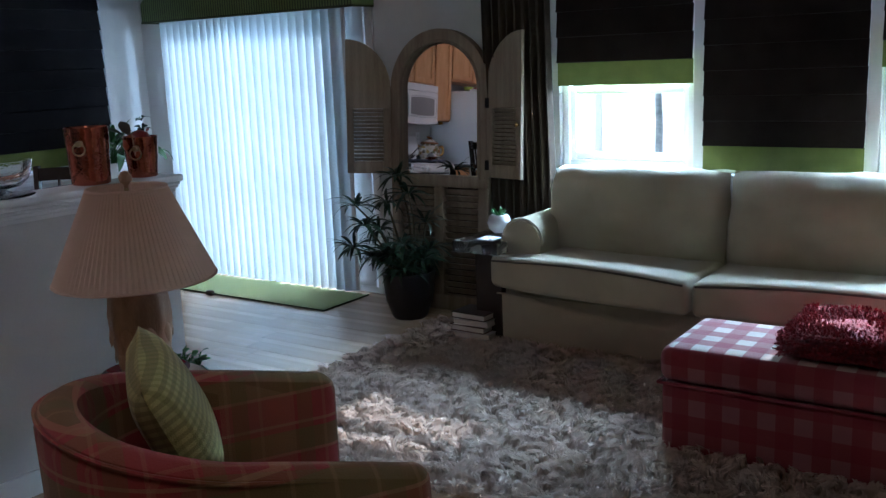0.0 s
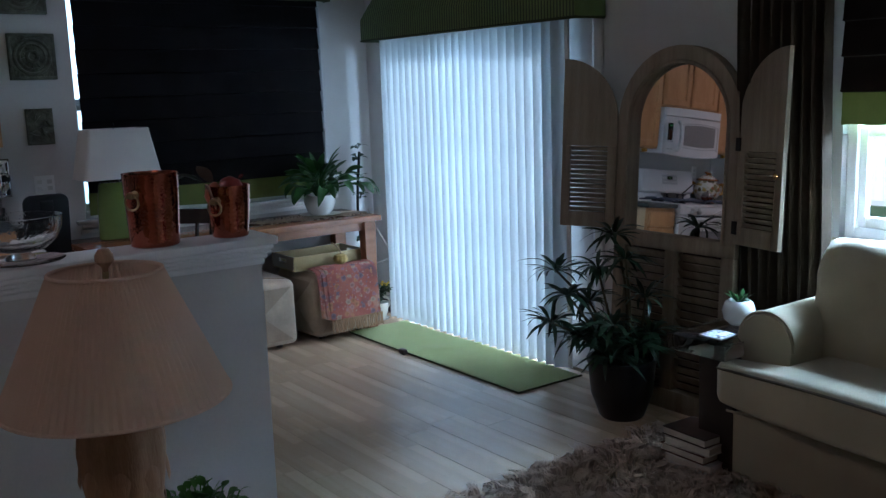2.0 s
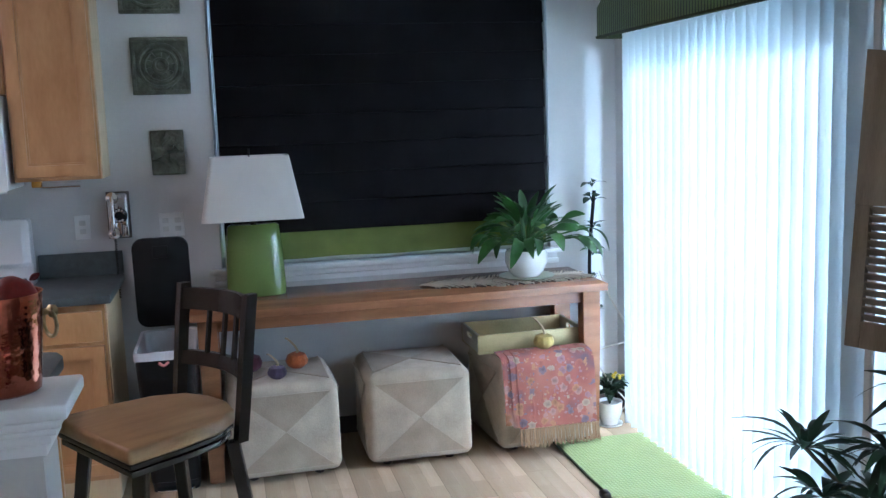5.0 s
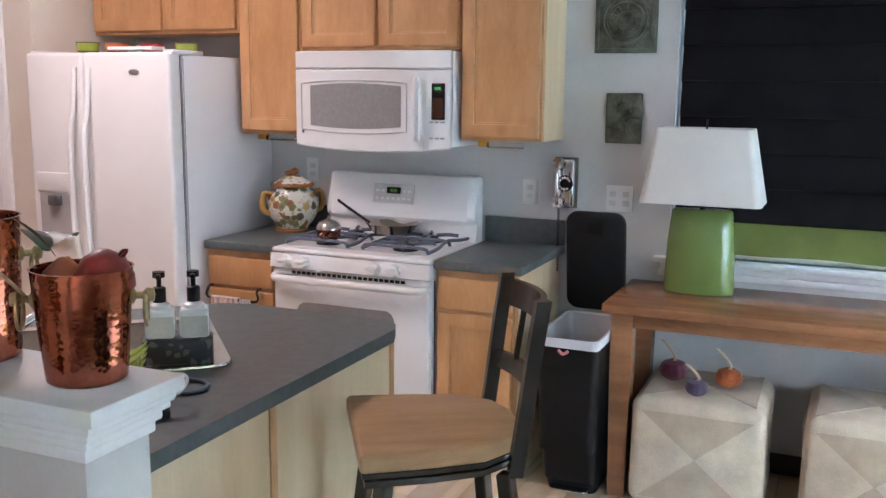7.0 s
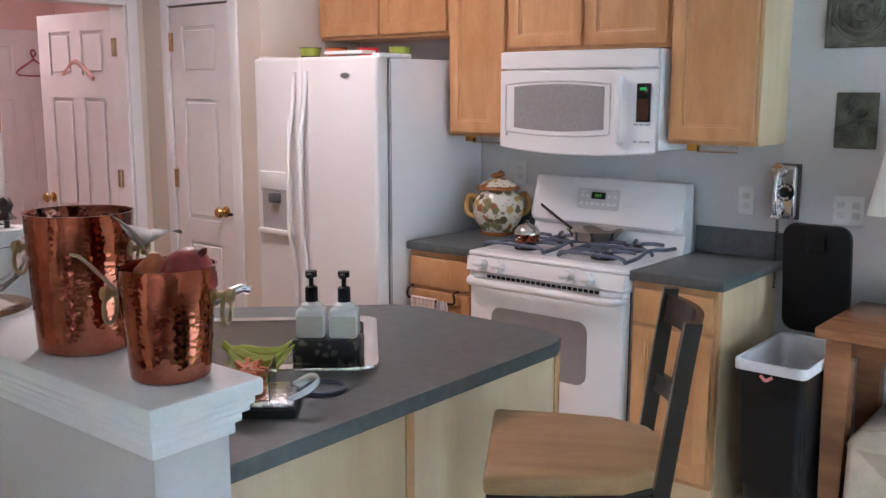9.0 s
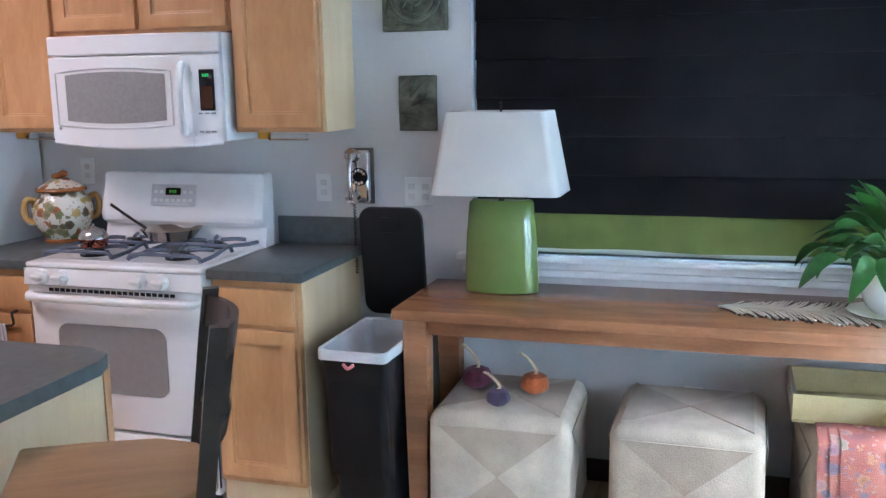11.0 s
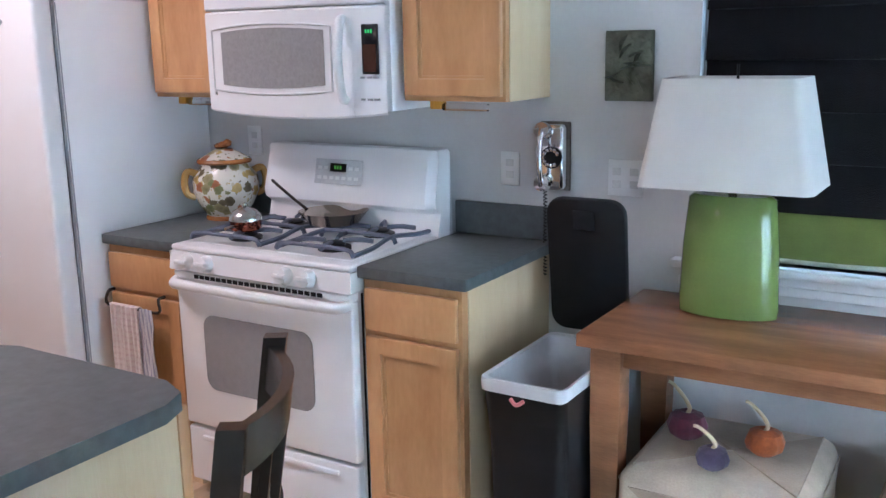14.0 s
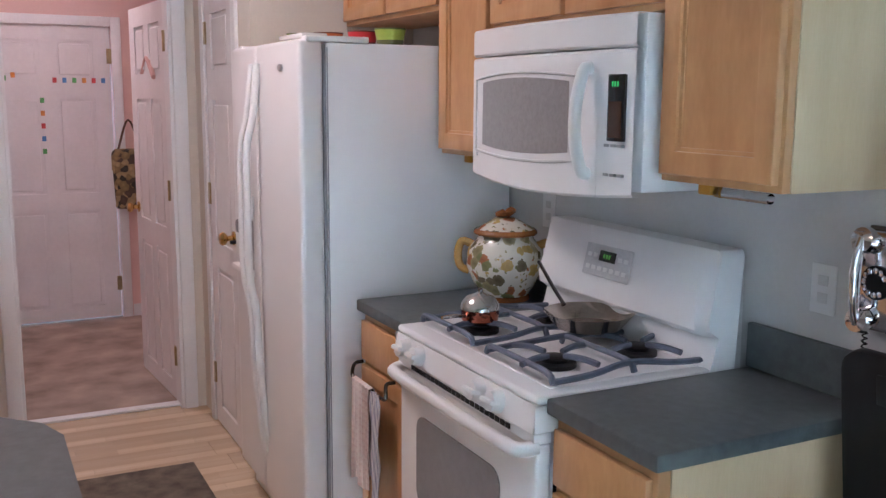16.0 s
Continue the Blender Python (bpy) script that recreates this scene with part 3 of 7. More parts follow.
# curtain
rows = []
for k in range(14):
    z = 0.02 + 2.58 * k / 13
    rows.append([(-3.09 + 0.46 * i / 60 + 0.01 * math.sin(k * 0.5), 4.985 + 0.028 * math.sin(i * 0.95 + 0.25 * math.sin(k * 0.4)), z) for i in range(61)])
bm = surface(rows)
bmesh.ops.solidify(bm, geom=bm.faces[:], thickness=0.003)
cur = thing("curtain", "dark brown gathered curtain hanging beside the window", "curtain")
part("cloth", bm, CURT, cur)
part("rod", tube([(-3.15, 4.985, 2.61), (0.1, 4.985, 2.61)], 0.012), DARKW, cur)


def panel_door(root, w, h, t, mat, rows=((0.10, 0.78), (0.90, 1.55), (1.68, 1.93)), cols=2):
    """A moulded panel door leaf in the local x-z plane, hinged at the origin, front towards +y and back towards -y."""
    pieces = [bx(0, -t / 2 + 0.011, 0.01, w, t / 2 - 0.011, h)]
    margin = 0.11 if cols == 2 else 0.10
    gap = 0.10
    cw = (w - 2 * margin - gap * (cols - 1)) / cols
    xs = [0, *[v for c in range(cols) for v in (margin + c * (cw + gap), margin + c * (cw + gap) + cw)], w]
    for s in (1, -1):
        y0, y1 = (t / 2 - 0.011, t / 2) if s > 0 else (-t / 2, -t / 2 + 0.011)
        for i in range(0, len(xs), 2):
            pieces.append(bx(xs[i], y0, 0.01, xs[i + 1], y1, h))
        zs = [0.01, *[z for r in rows for z in r], h]
        for c in range(cols):
            a, b = xs[2 * c + 1], xs[2 * c + 2]
            for i in range(0, len(zs), 2):
                pieces.append(bx(a, y0, zs[i], b, y1, zs[i + 1]))
            for r in rows:
                pieces.append(bx(a + 0.022, y0 + 0.001, r[0] + 0.022, b - 0.022, y1 - 0.001, r[1] - 0.022, 0.0045, 1))
    part("leaf", join(*pieces), mat, root)


def knob(root, x, z, t, name="door_knob"):
    for s in (1, -1):
        prof = [(0.030, 0), (0.030, 0.006), (0.012, 0.010), (0.012, 0.030), (0.026, 0.040), (0.030, 0.052), (0.022, 0.064), (0.001, 0.066)]
        part(name, moved(lathe(prof, 16), pose(x, s * t / 2, z, -90 * s)), BRASS, root, "polished brass knob")


def hinges(root, t, zs=(0.25, 1.1, 1.83)):
    for z in zs:
        part("hinge", join(bx(-0.022, t / 2 - 0.001, z - 0.05, 0.028, t / 2 + 0.004, z + 0.05), tube([(0, t / 2 + 0.005, z - 0.05), (0, t / 2 + 0.005, z + 0.05)], 0.007)), ABRASS, root, "aged brass hinge")


d = tagged(new("door_2"), "narrow white three-panel pantry door, closed", "door", kind="structure")
panel_door(d, 0.49, 2.03, 0.036, DOORW, cols=1)
d.matrix_world = pose(-5.672, -0.612, 0, 0, 0, 90)
knob(d, 0.43, 0.96, 0.036)
part("strike_peg", moved(lathe([(0.008, 0), (0.008, 0.03), (0.001, 0.032)], 10), pose(0.475, -0.018, 0.95, 90)), BLACKPL, d)
for z in (0.25, 1.117, 1.85):
    part("hinge", bx(-0.02, -0.026, z - 0.05, 0.022, -0.017, z + 0.05), ABRASS, d, "aged brass hinge")

d = tagged(new("door_3"), "white six-panel door standing open into the hall", "door", kind="structure")
d.matrix_world = pose(-5.555, SOUTH - 0.10, 0, 0, 0, -86)
panel_door(d, 0.74, 2.03, 0.036, DOORW)
knob(d, 0.68, 0.95, 0.036)
hinges(d, 0.036)
d = tagged(new("door_4"), "white six-panel door at the end of the hall, closed", "door", kind="structure")
d.matrix_world = pose(-5.56, -3.105, 0, 0, 0, 0)
panel_door(d, 0.80, 2.03, 0.04, DOORW)
knob(d, 0.735, 0.93, 0.04)
part("deadbolt", moved(lathe([(0.028, 0), (0.028, 0.012), (0.018, 0.02), (0.001, 0.021)], 16), pose(0.735, 0.02, 1.08, -90)), BRASS, d, "round deadbolt")
for z in (0.25, 1.1, 1.83):
    part("hinge", bx(-0.012, 0.019, z - 0.05, 0.022, 0.026, z + 0.05), ABRASS, d, "aged brass hinge")
cols = ["red", "orange", "green", "blue"]
LETM = {k: material(k + "_letter", v, 0.6, bump=0) for k, v in SIGN.items()}
marks = [(0.74 - i * 0.035 - (0.02 if i == 3 else 0), 1.675 + (0.02 if i == 3 else 0)) for i in range(4)] + [(0.36 - i * 0.062, 1.665) for i in range(6)] + [(0.445, 1.53 - i * 0.085) for i in range(5)]
for i, (x, z) in enumerate(marks):
    solid("door_sticker", bx(-0.013, 0, -0.017, 0.013, 0.003, 0.017, 0.001, 1), LETM[cols[(i * 3) % 4]], "small coloured sticker on the white door", "sticker", x=-5.56 + x, y=-3.084, z=z, group="stickers on the hall door")


def casing(name, axis, c, a0, a1, h, s, mat=TRIM):
    """Door casing on the face c of a wall; s is the side it stands proud to."""
    e = c + s * 0.018
    lo, hi = min(c, e), max(c, e)
    f = (lambda a, b, l, t: bx(lo, a, l, hi, b, t, 0.005)) if axis == "x" else (lambda a, b, l, t: bx(a, lo, l, b, hi, t, 0.005))
    return solid(name, join(f(a0 - 0.065, a0, 0, h + 0.065), f(a1, a1 + 0.065, 0, h + 0.065), f(a0, a1, h, h + 0.065)), mat, "white painted door casing", "casing", "structure")


d = tagged(new("door_5"), "white panelled closet door in the hall corner", "door", kind="structure")
d.matrix_world = pose(-6.34, -3.06, 0, 0, 0, 0)
panel_door(d, 0.60, 2.03, 0.036, DOORW)
hg5 = thing("clothes_hanger", "thin red clothes hanger on the closet door", "hanger", -6.14, -3.025, 1.70)
part("wire", tube(arc([(0, 0, 0.12), (0.02, 0, 0.17), (0, 0, 0.19), (-0.02, 0, 0.16), (0, 0, 0.12), (-0.14, 0, 0.02), (0.0, 0.0, 0.0), (0.14, 0, 0.02), (0, 0, 0.12)], 4), 0.006, 6), material("red_hanger", (0.35, 0.04, 0.06), 0.4, bump=0), hg5)
casing("trim_doorway", "y", SOUTH, -5.55, -4.80, 2.05, 1)
casing("trim_pantry", "x", -5.66, -0.62, -0.11, 2.04, 1)
casing("trim_hall_door", "y", -3.08, -5.57, -4.75, 2.028, 1)
solid("trim_jamb", join(bx(-5.55, SOUTH - 0.13, 0, -5.535, SOUTH, 2.05), bx(-4.815, SOUTH - 0.13, 0, -4.80, SOUTH, 2.05)), TRIM, "white painted door jamb lining", "jamb", "structure")
solid("baseboard", join(bx(W, 2.52, 0, W + 0.014, N, 0.09, 0.004), bx(W + 0.014, N - 0.014, 0, -6.1, N, 0.09, 0.004), bx(-3.97, N - 0.014, 0, 2.45, N, 0.09, 0.004)), DARKW, "dark wooden baseboard along the wall", "baseboard", "structure")
solid("baseboard_half_wall", bx(-3.290, SOUTH, 0, -3.276, 2.685, 0.10, 0.004), TRIM, "white painted baseboard on the half wall", "baseboard", "structure")
solid("baseboard_hall", bx(-6.36, -3.08, 0.004, -5.64, -3.066, 0.09, 0.004), TRIM, "white painted baseboard in the hall", "baseboard", "structure")


# ---- kitchen ----
def cab_door(root, y0, y1, z0, z1, name="door", parent=None):
    """A recessed-panel door on the front plane x = 0, standing out to +x."""
    f = 0.052
    loops = [(0, 0.0), (0, 0.015), (0.002, 0.018), (0.005, 0.019), (f - 0.003, 0.019), (f, 0.0175), (f + 0.001, 0.010), (f + 0.009, 0.008), (f + 0.010, 0.003)]
    d = part(name, surface([[(x, y0 + i, z0 + i), (x, y1 - i, z0 + i), (x, y1 - i, z1 - i), (x, y0 + i, z1 - i)] for i, x in loops], True), MAPLE, root)
    part("panel", bx(0.0, y0 + f, z0 + f, 0.0045, y1 - f, z1 - f), MAPLE, d)
    return d


def upper(y0, y1, z0, z1, ndoors, label, side=None, depth=0.30):
    root = thing("wall_cabinet", label, "cabinet", W, (y0 + y1) / 2, z0)
    h, w = z1 - z0, (y1 - y0) / 2
    part("body", bx(0.001, -w, 0, depth, w, h, 0.002), MAPLE, root)
    step = 2 * w / ndoors
    for i in range(ndoors):
        o = cab_door(root, -w + i * step + 0.010, -w + (i + 1) * step - 0.010, 0.016, h - 0.01)
        o.location.x = depth + 0.001
    if side:
        part("side_panel", bx(0.001, w + 0.0005, 0.0, depth - 0.02, w + 0.004, h), BIRCH, root, "pale birch side panel")
    return root


upper(2.125, 2.485, 1.385, 2.47, 1, "honey maple wall cabinet with a pale side", True)
upper(1.340, 2.122, 1.765, 2.47, 2, "honey maple wall cabinet above the microwave")
upper(1.005, 1.337, 1.385, 2.47, 1, "honey maple wall cabinet beside the microwave")
upper(0.135, 1.002, 1.85, 2.47, 2, "honey maple cabinet above the refrigerator")
for y in (2.30, 1.17):
    u = thing("under_cabinet_light", "small clear under-cabinet light with amber ends", "light", W + 0.22, y, 1.350)
    part("tube", moved(tube([(0, -0.08, 0.012), (0, 0.08, 0.012)], 0.012, 10), Matrix()), CUTGL, u)
    part("end_cap", bx(-0.02, -0.12, 0.005, 0.02, -0.08, 0.034, 0.004), material("amber_plastic", (0.55, 0.27, 0.03), 0.4, bump=0), u)


def base_cab(y0, y1, label, side):
    root = thing("base_cabinet", label, "cabinet", W, (y0 + y1) / 2, 0)
    w = (y1 - y0) / 2
    D = 0.575
    part("body", bx(0.001, -w, 0.10, D, w, 0.874, 0.002), MAPLE, root)
    part("toe_kick", bx(0.001, -w, 0, D - 0.02, w - 0.0, 0.10), BIRCH, root)
    o = part("drawer_front", bx(0, -w + 0.012, 0.715, 0.019, w - 0.012, 0.845, 0.004), MAPLE, root)
    o.location.x = D + 0.001
    o = cab_door(root, -w + 0.012, w - 0.012, 0.125, 0.695)
    o.location.x = D + 0.001
    if side:
        part("side_panel", bx(0.001, w + 0.0005, 0.0, D - 0.03, w + 0.004, 0.874), BIRCH, root, "pale birch side panel")
    return root


base_cab(2.140, 2.485, "honey maple base cabinet with one drawer and door", True)
base_cab(0.995, 1.362, "honey maple base cabinet with a towel bar", False)


def worktop(name, outline, label, splash=None):
    root = thing(name, label, "worktop")
    part("slab", prism(outline, 0.875, 0.912, 0.006), LAMI, root)
    if splash:
        part("backsplash", bx(*splash, 0.004), LAMI, root)
    return root


worktop("worktop", [(W, 2.136), (-5.755, 2.136), (-5.755, 2.515), (W, 2.515)], "grey laminate worktop beside the stove with a low backsplash", (W, 2.136, 0.9125, W + 0.02, 2.515, 1.025))
worktop("worktop", [(W, 0.992), (-5.755, 0.992), (-5.755, 1.364), (W, 1.364)], "grey laminate worktop between refrigerator and stove", (W, 0.992, 0.9125, W + 0.02, 1.364, 1.025))

# stove
st = thing("stove", "white freestanding gas stove with grey iron grates", "stove", W, 1.75, 0)
part("body", bx(0.02, -0.378, 0.03, 0.575, 0.378, 0.89, 0.004), WHITEAPP, st)
for x, y in ((0.08, -0.34), (0.08, 0.34), (0.53, -0.34), (0.53, 0.34)):
    part("foot", moved(lathe([(0.018, 0), (0.018, 0.035)], 10), pose(x, y, 0)), BLACKPL, st)
part("cooktop", join(bx(0.06, -0.381, 0.892, 0.625, 0.381, 0.914, 0.010, 3), bx(0.09, -0.34, 0.9135, 0.565, 0.34, 0.9165, 0.002, 1)), WHITEAPP, st)
rows = []
for x, z in ((0.05, 0.90), (0.13, 0.90), (0.125, 0.99), (0.155, 1.01), (0.160, 1.035), (0.125, 1.185), (0.105, 1.205), (0.03, 1.205), (0.03, 0.90)):
    rows.append([(x - (0.02 if abs(v) > 0.36 and x > 0.11 and z > 0.95 else 0), v * (1.0 if z < 1.18 else 0.985), z - (0.012 if abs(v) > 0.372 and z > 1.18 else 0)) for v in (-0.381, -0.372, -0.35, -0.2, 0, 0.2, 0.35, 0.372, 0.381)])
bm = surface(rows)
for side in (0, -1):
    bm.faces.new([bm.verts[:][k * 9 + (0 if side == 0 else 8)] for k in range(8)])
bmesh.ops.recalc_face_normals(bm, faces=bm.faces[:])
back = part("backguard", bm, WHITEAPP, st)
part("display_panel", moved(bx(-0.105, 0, -0.045, 0.105, 0.004, 0.045, 0.002, 1), pose(0.1455, -0.02, 1.118, 0, 0, 0) @ pose(0, 0, 0, 0, -13, 0) @ pose(0, 0, 0, 0, 0, -90)), material("pale_panel", (0.62, 0.62, 0.63), 0.4, bump=0), st)
part("clock_glass", moved(bx(-0.035, 0.004, 0.0, 0.035, 0.007, 0.030), pose(0.1455, -0.02, 1.118, 0, -13, 0) @ pose(0, 0, 0, 0, 0, -90)), BLACKGL, st)
part("clock_digits", moved(join(*[bx(-0.015 + i * 0.012, 0.007, 0.009, -0.008 + i * 0.012, 0.008, 0.021) for i in range(3)]), pose(0.1455, -0.02, 1.118, 0, -13, 0) @ pose(0, 0, 0, 0, 0, -90)), glow("green_digits", (0.25, 0.8, 0.1), 0.04), st)
for i in range(7):
    for j in range(2):
        if abs(i - 3) > 1 or j == 0:
            part("button", moved(bx(-0.009, 0.004, -0.006, 0.009, 0.006, 0.006, 0.001, 1), pose(0.1455, -0.02, 1.118, 0, -13, 0) @ pose(0, 0, 0, 0, 0, -90) @ pose(-0.082 + i * 0.0273, 0, -0.022 + j * 0.035)), WHITEPL, st)
# control panel, tilted
part("control_panel", surface([[(0.55, -0.381, 0.830), (0.55, 0.381, 0.830)], [(0.636, -0.381, 0.830), (0.636, 0.381, 0.830)], [(0.624, -0.381, 0.8915), (0.624, 0.381, 0.8915)], [(0.55, -0.381, 0.8915), (0.55, 0.381, 0.8915)]], False), WHITEAPP, st)
for a in (-0.3815, 0.378):
    part("control_end", bx(0.55, a, 0.830, 0.630, a + 0.0035, 0.8915), WHITEAPP, st)
for y in (-0.30, -0.21, 0.13, 0.222):
    k = part("knob", moved(join(lathe([(0.029, 0), (0.029, 0.008), (0.026, 0.013), (0.024, 0.030), (0.001, 0.033)], 24), bx(-0.007, -0.026, 0.010, 0.007, 0.026, 0.042, 0.005)), pose(0.629, y, 0.859, 0, 80, 0)), WHITEPL, st)
dr = part("oven_door", join(bx(0.578, -0.372, 0.272, 0.618, 0.372, 0.796, 0.008, 3), bx(0.578, -0.372, 0.798, 0.626, 0.372, 0.824, 0.004)), WHITEAPP, st)
part("window", prism(rounded_rect(0.47, 0.265, 0.045), 0, 0.003), GREYGLASS, dr).matrix_local = pose(0.6185, -0.02, 0.548, 0, 90, 0) @ pose(0, 0, 0, 0, 0, 90)
hb = [(0.61, -0.362, 0.792), (0.645, -0.352, 0.787), (0.660, -0.30, 0.786), (0.664, 0, 0.786), (0.660, 0.30, 0.786), (0.645, 0.352, 0.787), (0.61, 0.362, 0.792)]
part("handle", tube(arc(hb, 5), 0.018, 10), WHITEPL, dr)
for i in range(22):
    part("vent_slot", bx(0.625, -0.275 + i * 0.025, 0.805, 0.6285, -0.256 + i * 0.025, 0.818), BLACKPL, dr)
w = part("storage_drawer", join(bx(0.578, -0.372, 0.055, 0.614, 0.372, 0.258, 0.008, 3), bx(0.610, -0.30, 0.215, 0.626, 0.30, 0.236, 0.008)), WHITEAPP, st)
# black strip laid on the side: the shade of the door gap, as colour
part("gap_shade_strip", bx(0.567, 0.3785, 0.06, 0.577, 0.3800, 0.82), BLACKPL, st)


def burner(x, y):
    part("burner", moved(join(lathe([(0.055, 0), (0.055, 0.010), (0.046, 0.014), (0.001, 0.014)], 24), lathe([(0.036, 0.014), (0.038, 0.022), (0.030, 0.026), (0.001, 0.026)], 20)), pose(x, y, 0.9165)), BLACKPL, st)


for x in (0.205, 0.455):
    for y in (-0.19, 0.19):
        burner(x, y)
for y in (-0.19, 0.19):
    pieces = []
    z = 0.946
    for sx in (0.10, 0.33, 0.56):
        pieces.append(tube(arc([(sx, y - 0.155, 0.925), (sx, y - 0.13, z), (sx, y, z + 0.002), (sx, y + 0.13, z), (sx, y + 0.155, 0.925)], 4), 0.008, 6))
    for sy in (-0.155, 0.155):
        pieces.append(tube(arc([(0.10, y + sy, 0.93), (0.205, y + sy, 0.935), (0.33, y + sy * 0.9, z), (0.455, y + sy, 0.935), (0.56, y + sy, 0.93)], 5), 0.008, 6))
    for cx in (0.205, 0.455):
        for a in (20, 110, 200, 290):
            dx, dy = math.cos(radians(a)), math.sin(radians(a))
            pieces.append(tube(arc([(cx + 0.03 * dx, y + 0.03 * dy, z), (cx + 0.08 * dx, y + 0.08 * dy, z + 0.004), (cx + 0.13 * dx, y + 0.13 * dy, 0.945)], 4), 0.008, 6))
    part("grate", join(*pieces), CAST, st, "grey enamelled iron grate")

# microwave
mw = thing("microwave", "white over-the-range microwave with a grey mesh window", "microwave", W, 1.727, 1.340)
mw.scale.z = 1.08
part("body", bx(0.001, -0.378, 0.012, 0.34, 0.378, 0.388, 0.006), WHITEAPP, mw)
def mw_front(y0, y1, z0, z1, out=0.04, base=0.341):
    rows = []
    for z in (z0, z0 + 0.006, (z0 + z1) / 2, z1 - 0.006, z1):
        edge = 0.006 if z in (z0, z1) else 0
        rows.append([(base + out * (1 - (v / 0.42) ** 2) - edge + 0.02, v, z - 0.018 * (1 - (v / 0.38) ** 2) * (1 if z < z0 + 0.01 and z0 < 0.02 else 0)) for v in [y0 + (y1 - y0) * i / 16 for i in range(17)]])
    bm = surface([[(base, p[1], p[2]) for p in rows[0]]] + rows + [[(base, p[1], p[2]) for p in rows[-1]]])
    return bm
part("vent_strip", mw_front(-0.378, 0.378, 0.318, 0.388), WHITEAPP, mw)
dd = part("door", mw_front(-0.378, 0.262, 0.004, 0.314), WHITEAPP, mw)
part("control_face", mw_front(0.264, 0.378, 0.004, 0.314), WHITEAPP, mw)
rows = []
for k in range(7):
    u = k / 6
    rows.append([(0.3635 + 0.04 * (1 - (v / 0.42) ** 2), v, 0.090 - 0.012 * (1 - ((v + 0.07) / 0.24) ** 2) + u * (0.158 + 0.024 * (1 - ((v + 0.07) / 0.24) ** 2))) for v in [-0.295 + 0.455 * i / 14 for i in range(15)]])
part("mesh_window", surface(rows), material("grey_mesh_window", (0.30, 0.29, 0.29), 0.3, var=0.06, scale=60, bump=0.0), dd)
rim = []
for a, b in ((-0.345, 0.185),):
    lo = [(0.362 + 0.04 * (1 - (v / 0.42) ** 2), v, 0.072 - 0.012 * (1 - ((v + 0.07) / 0.27) ** 2)) for v in [a + (b - a) * i / 12 for i in range(13)]]
    hi = [(0.362 + 0.04 * (1 - (v / 0.42) ** 2), v, 0.258 + 0.014 * (1 - ((v + 0.07) / 0.27) ** 2)) for v in [a + (b - a) * i / 12 for i in range(13)]]
    rim = lo + hi[::-1] + lo[:1]
part("window_rim", tube(rim, 0.0035, 6), material("pale_grey_plastic", (0.55, 0.55, 0.55), 0.4, bump=0), dd)
part("handle", tube(arc([(0.385, 0.230, 0.045), (0.415, 0.238, 0.06), (0.436, 0.242, 0.16), (0.415, 0.238, 0.262), (0.385, 0.230, 0.278)], 6), 0.015, 10), WHITEPL, mw)
part("display", bx(0.372, 0.296, 0.120, 0.3835, 0.356, 0.262, 0.003), BLACKGL, mw)
part("digits", join(*[bx(0.3836, 0.312 + i * 0.010, 0.236, 0.3842, 0.318 + i * 0.010, 0.247) for i in range(3)]), glow("green_clock", (0.1, 0.9, 0.2), 0.10), mw)
part("keypad_glass", bx(0.3836, 0.302, 0.128, 0.3841, 0.350, 0.205), material("brown_glass", (0.06, 0.025, 0.015), 0.2, bump=0), mw)
for i in range(3):
    for z in (0.045, 0.108):
        part("button", bx(0.370, 0.288 + i * 0.025, z, 0.3835, 0.304 + i * 0.025, z + 0.006), material("grey_mark", (0.35, 0.35, 0.35), 0.5, bump=0), mw)
part("badge", bx(0.369, -0.345, 0.055, 0.3775, -0.333, 0.067, 0.002), CHROME, mw)

